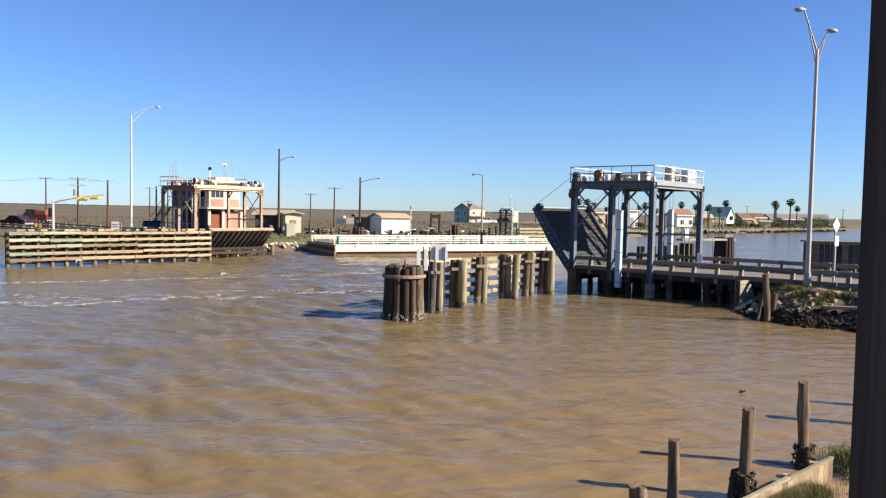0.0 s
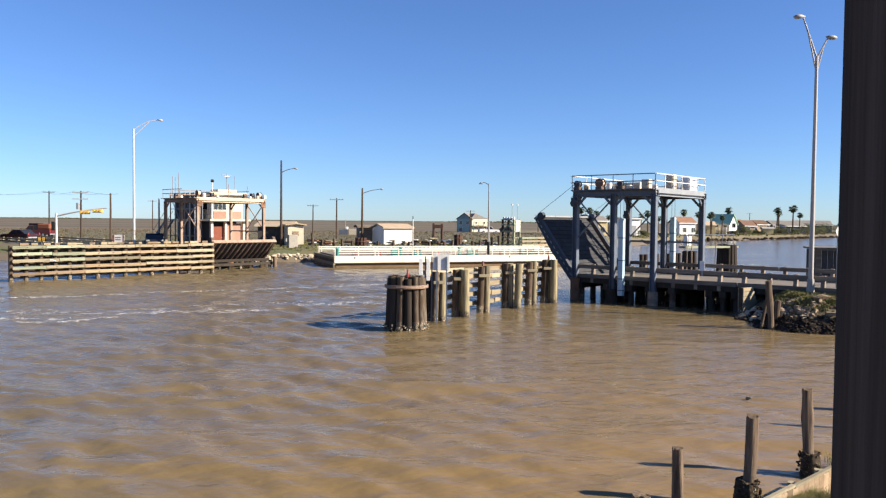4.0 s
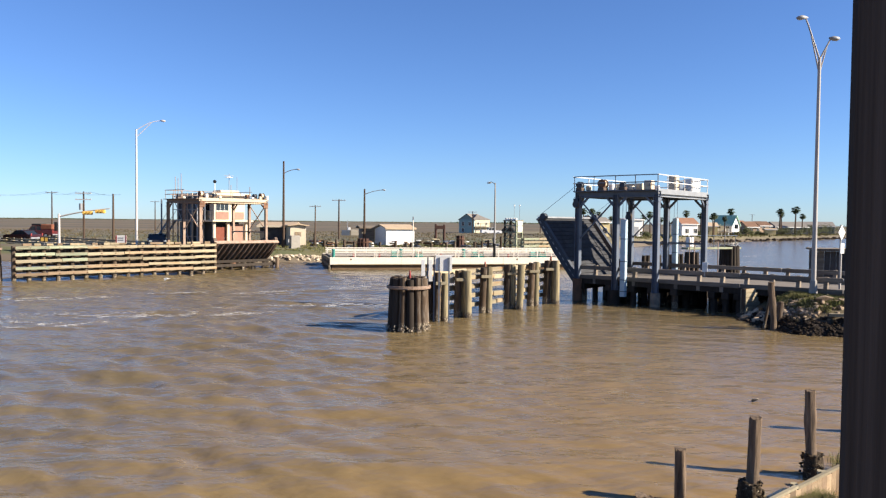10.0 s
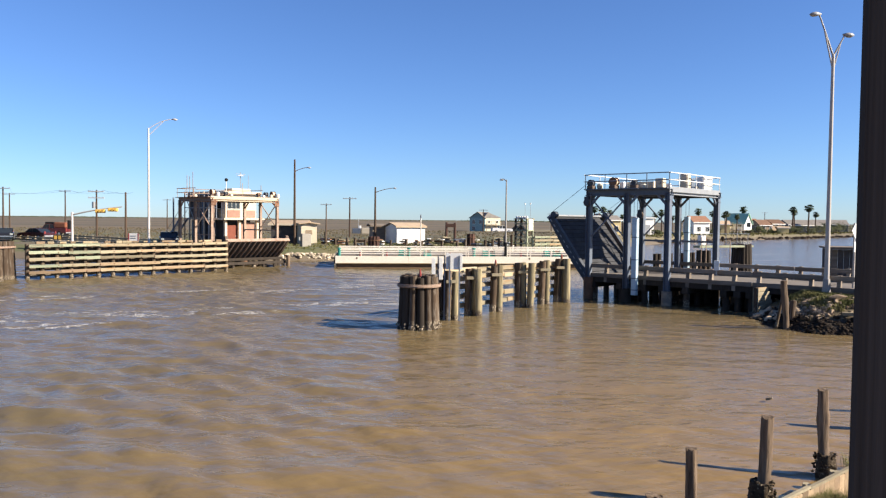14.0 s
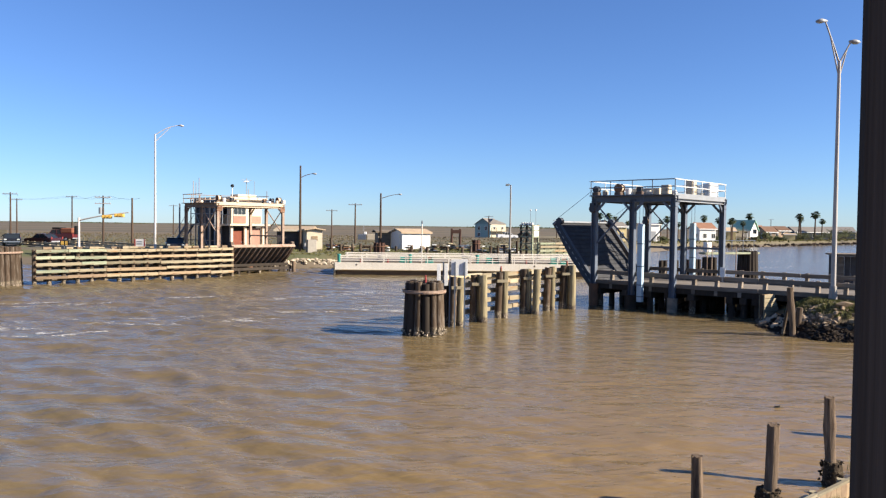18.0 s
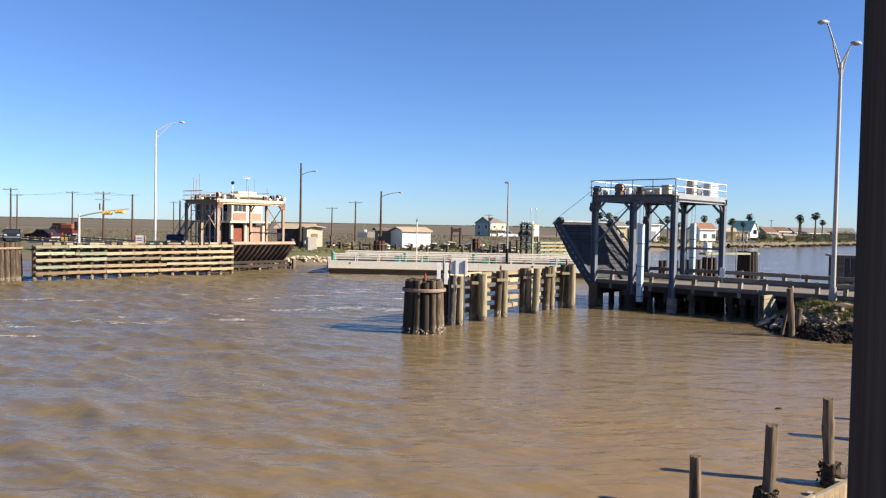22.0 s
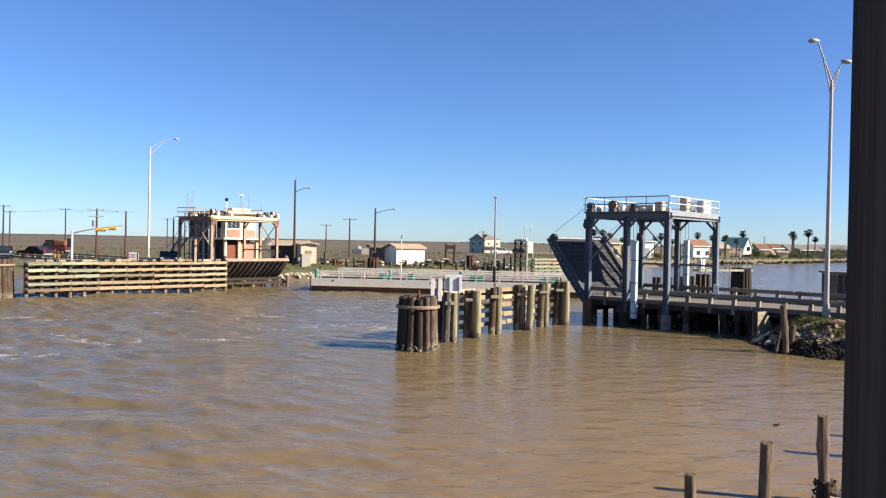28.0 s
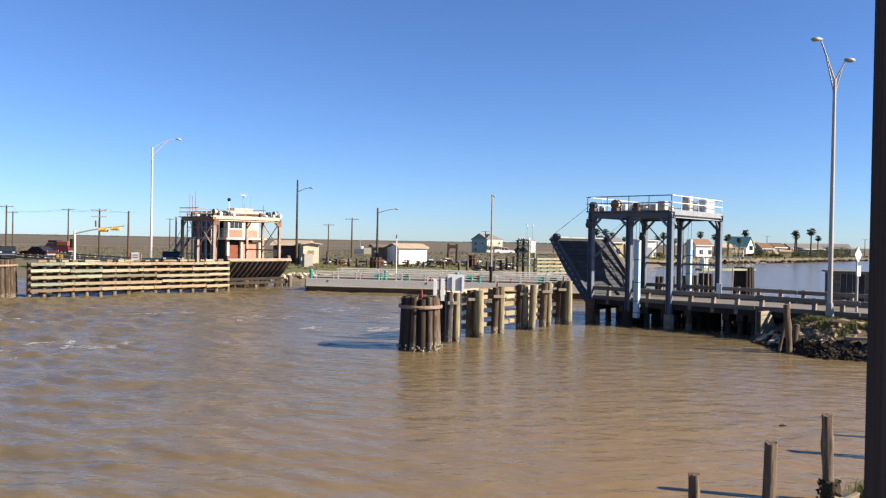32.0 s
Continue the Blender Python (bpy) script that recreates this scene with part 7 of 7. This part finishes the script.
M_GULLGREY = surface("grey_feathers", (0.3, 0.32, 0.35), (0.2, 0.21, 0.24), 0.8, scale=8, fine=40, bump=0.1, rand=0)


def make_gull(size):
    g = thing("gull", "white and grey gull in flapping flight", "bird", (-80, 40, 12), group="gulls")
    g.scale = (size, size, size)
    bm = B()
    for (xa, ra), (xb, rb) in zip(((-0.26, 0.02), (-0.14, 0.06), (0.02, 0.085), (0.15, 0.06), (0.24, 0.045)), ((-0.14, 0.06), (0.02, 0.085), (0.15, 0.06), (0.24, 0.045), (0.31, 0.02))):
        rod(bm, (xa, 0, 0), (xb, 0, 0), ra, rb, 10)
    part("body", bm, M_GULLWHITE, g, smooth=True)
    part("beak", rod(B(), (0.31, 0, 0), (0.38, 0, -0.01), 0.015, 0.004, 6), M_YELLOW, g)
    part("tail", hull(B(), [(-0.22, 0, 0.015), (-0.22, 0, -0.015), (-0.42, 0.09, 0), (-0.42, -0.09, 0), (-0.42, 0.09, 0.01), (-0.42, -0.09, 0.01)]), M_GULLWHITE, g)
    wings = []
    for s in (-1, 1):
        bm = hull(B(), [(x, s * y, z) for x, y, z in ((0.1, 0.0, 0.02), (-0.1, 0.0, 0.01), (0.16, 0.28, 0.03), (-0.08, 0.3, 0.0), (0.02, 0.62, 0.0), (-0.08, 0.66, 0.0), (0.1, 0.0, -0.005), (0.14, 0.28, 0.005), (-0.05, 0.64, -0.012))])
        wings.append((s, part("wing", bm, M_GULLGREY if s > 0 else M_GULLWHITE, g, at=pose(0.02, s * 0.05, 0.04))))
    return g, wings


GULLS = [make_gull(0.8), make_gull(0.5), make_gull(0.55)]


# ---- what moves ----
def fly(bird, flight, t0, t1):
    """Moves a gull along its flight and beats its wings from t0 to t1."""
    g, wings = bird
    walk(g, [(t, pose(x, y, z, 0, 0, h)) for t, x, y, z, h in flight])
    for s, w in wings:
        beats = [] if t0 <= 0 else [(0.0, 10.0)]
        k, t = 0, t0
        while t < t1:
            beats.append((t, 40.0 if k % 2 else -20.0))
            k, t = k + 1, round(t + 0.2, 2)
        beats.append((32.0, 10.0))
        walk(w, [(t, pose(0.02, s * 0.05, 0.04, s * a, 0, 0)) for t, a in beats])


def motions():
    rows = []
    for k in range(33):
        u = k / 32
        x = -7.968 - 1.753 * u - 1.833 * u * u + 0.448 * u ** 3
        y = 70.88 - 5.976 * u - 1.483 * u * u + 0.596 * u ** 3
        th = 0.421 - 0.699 * u - 0.046 * u * u + 0.161 * u ** 3
        rows.append((float(k), pose(x, y, 0, 0, 0, math.degrees(th))))
    walk(barge, rows)
    walk(water, [(t, pose(WATER_SPEED[0] * t, WATER_SPEED[1] * t, 0)) for t in (0.0, 8.0, 16.0, 24.0, 32.0)])
    # the foam drifts apart and sinks into the chop as it dissolves
    for ob, dx, dy, sink in FOAM:
        p, r = ob.location.copy(), math.degrees(ob.rotation_euler.z)
        walk(ob, [(t, pose(p.x + dx * t, p.y + dy * t, p.z - sink * t / 32, 0, 0, r)) for t in (0.0, 16.0, 32.0)])
    walk(debris, [(t, pose(8.05 + 0.014 * t, 18.85, 0.02 * math.sin(t * 1.9), 4 * math.sin(t * 1.3), 5 * math.sin(t * 1.7), 10)) for t in range(0, 33)])
    # one gull crosses high in the last third and settles far off; two feed low over the water early on
    fly(GULLS[0], [(0.0, -135, 57, 15.8, 5), (21.0, -60, 67.5, 15.0, 5), (22.4, -41.4, 67.5, 13.1, 0), (22.8, -35.2, 67.5, 12.6, 0), (23.2, -28.2, 67.5, 12.0, 0), (23.5, -24.0, 67.5, 11.6, 0),
                   (23.8, -20.8, 67.5, 11.4, 0), (24.3, -15.0, 67.5, 10.8, 0), (24.6, -12.0, 67.5, 10.5, 2), (25.0, -9.0, 69.3, 10.2, 10), (25.5, -5.1, 71.2, 9.9, 25), (26.5, 5.0, 95, 7.5, 60),
                   (27.4, 24, 120, 4.0, 55), (28.5, 60, 165, 2.0, 50), (32.0, 66, 188, 1.3, 50)], 21.0, 28.0)
    fly(GULLS[1], [(0, -15.9, 36, 1.8, 180), (0.3, -15.9, 36, 1.5, 180), (0.6, -16.2, 36, 1.0, 170), (0.9, -16.2, 36, 0.6, 170), (1.2, -16.3, 36, 0.5, 180), (1.5, -16.4, 36, 0.5, 180), (1.8, -16.5, 36, 0.6, 180),
                   (2.1, -16.7, 36, 0.8, 180), (2.5, -17.1, 36, 1.1, 180), (3.0, -18.2, 36, 1.2, 180), (4.0, -21.7, 36, 1.6, 110), (5.2, -18.1, 36, 2.1, 30), (6.0, -16.0, 36, 1.5, 100), (6.5, -16.3, 36, 0.7, 170),
                   (7, -16.5, 36, 0.6, 180), (7.5, -17.3, 36, 0.6, 180), (8, -18.3, 36, 0.8, 180), (8.5, -19.2, 36, 1.0, 180), (9.0, -20.6, 36, 1.2, 180), (10.5, -24.2, 36, 1.7, 180), (32, -110, 40, 9.0, 180)], 0.0, 12.0)
    fly(GULLS[2], [(0, -11.3, 44, 0.6, 180), (0.3, -12.4, 44, 0.8, 180), (0.9, -12.9, 44, 0.7, 175), (1.2, -13.3, 44, 0.7, 180), (1.5, -14.0, 44, 0.8, 180), (1.8, -14.9, 44, 0.8, 180), (2.1, -16.1, 44, 0.8, 180),
                   (2.5, -16.8, 44, 0.9, 180), (3.0, -18.4, 44, 1.1, 180), (3.6, -21.2, 44, 1.6, 130), (5.0, -20.2, 44, 2.5, 60), (6.4, -13.5, 44, 1.6, 20), (7.0, -12.4, 44, 1.0, 80), (7.5, -12.1, 44, 0.5, 150),
                   (8.0, -12.3, 44, 0.4, 180), (8.5, -12.5, 44, 0.5, 180), (9.0, -13.0, 44, 0.8, 180), (9.5, -13.8, 44, 0.8, 180), (10.0, -14.8, 44, 1.0, 180), (11, -18.2, 44, 1.0, 180), (12.5, -26.6, 44, 1.3, 180), (32, -140, 50, 9.0, 180)], 0.0, 14.0)


motions()
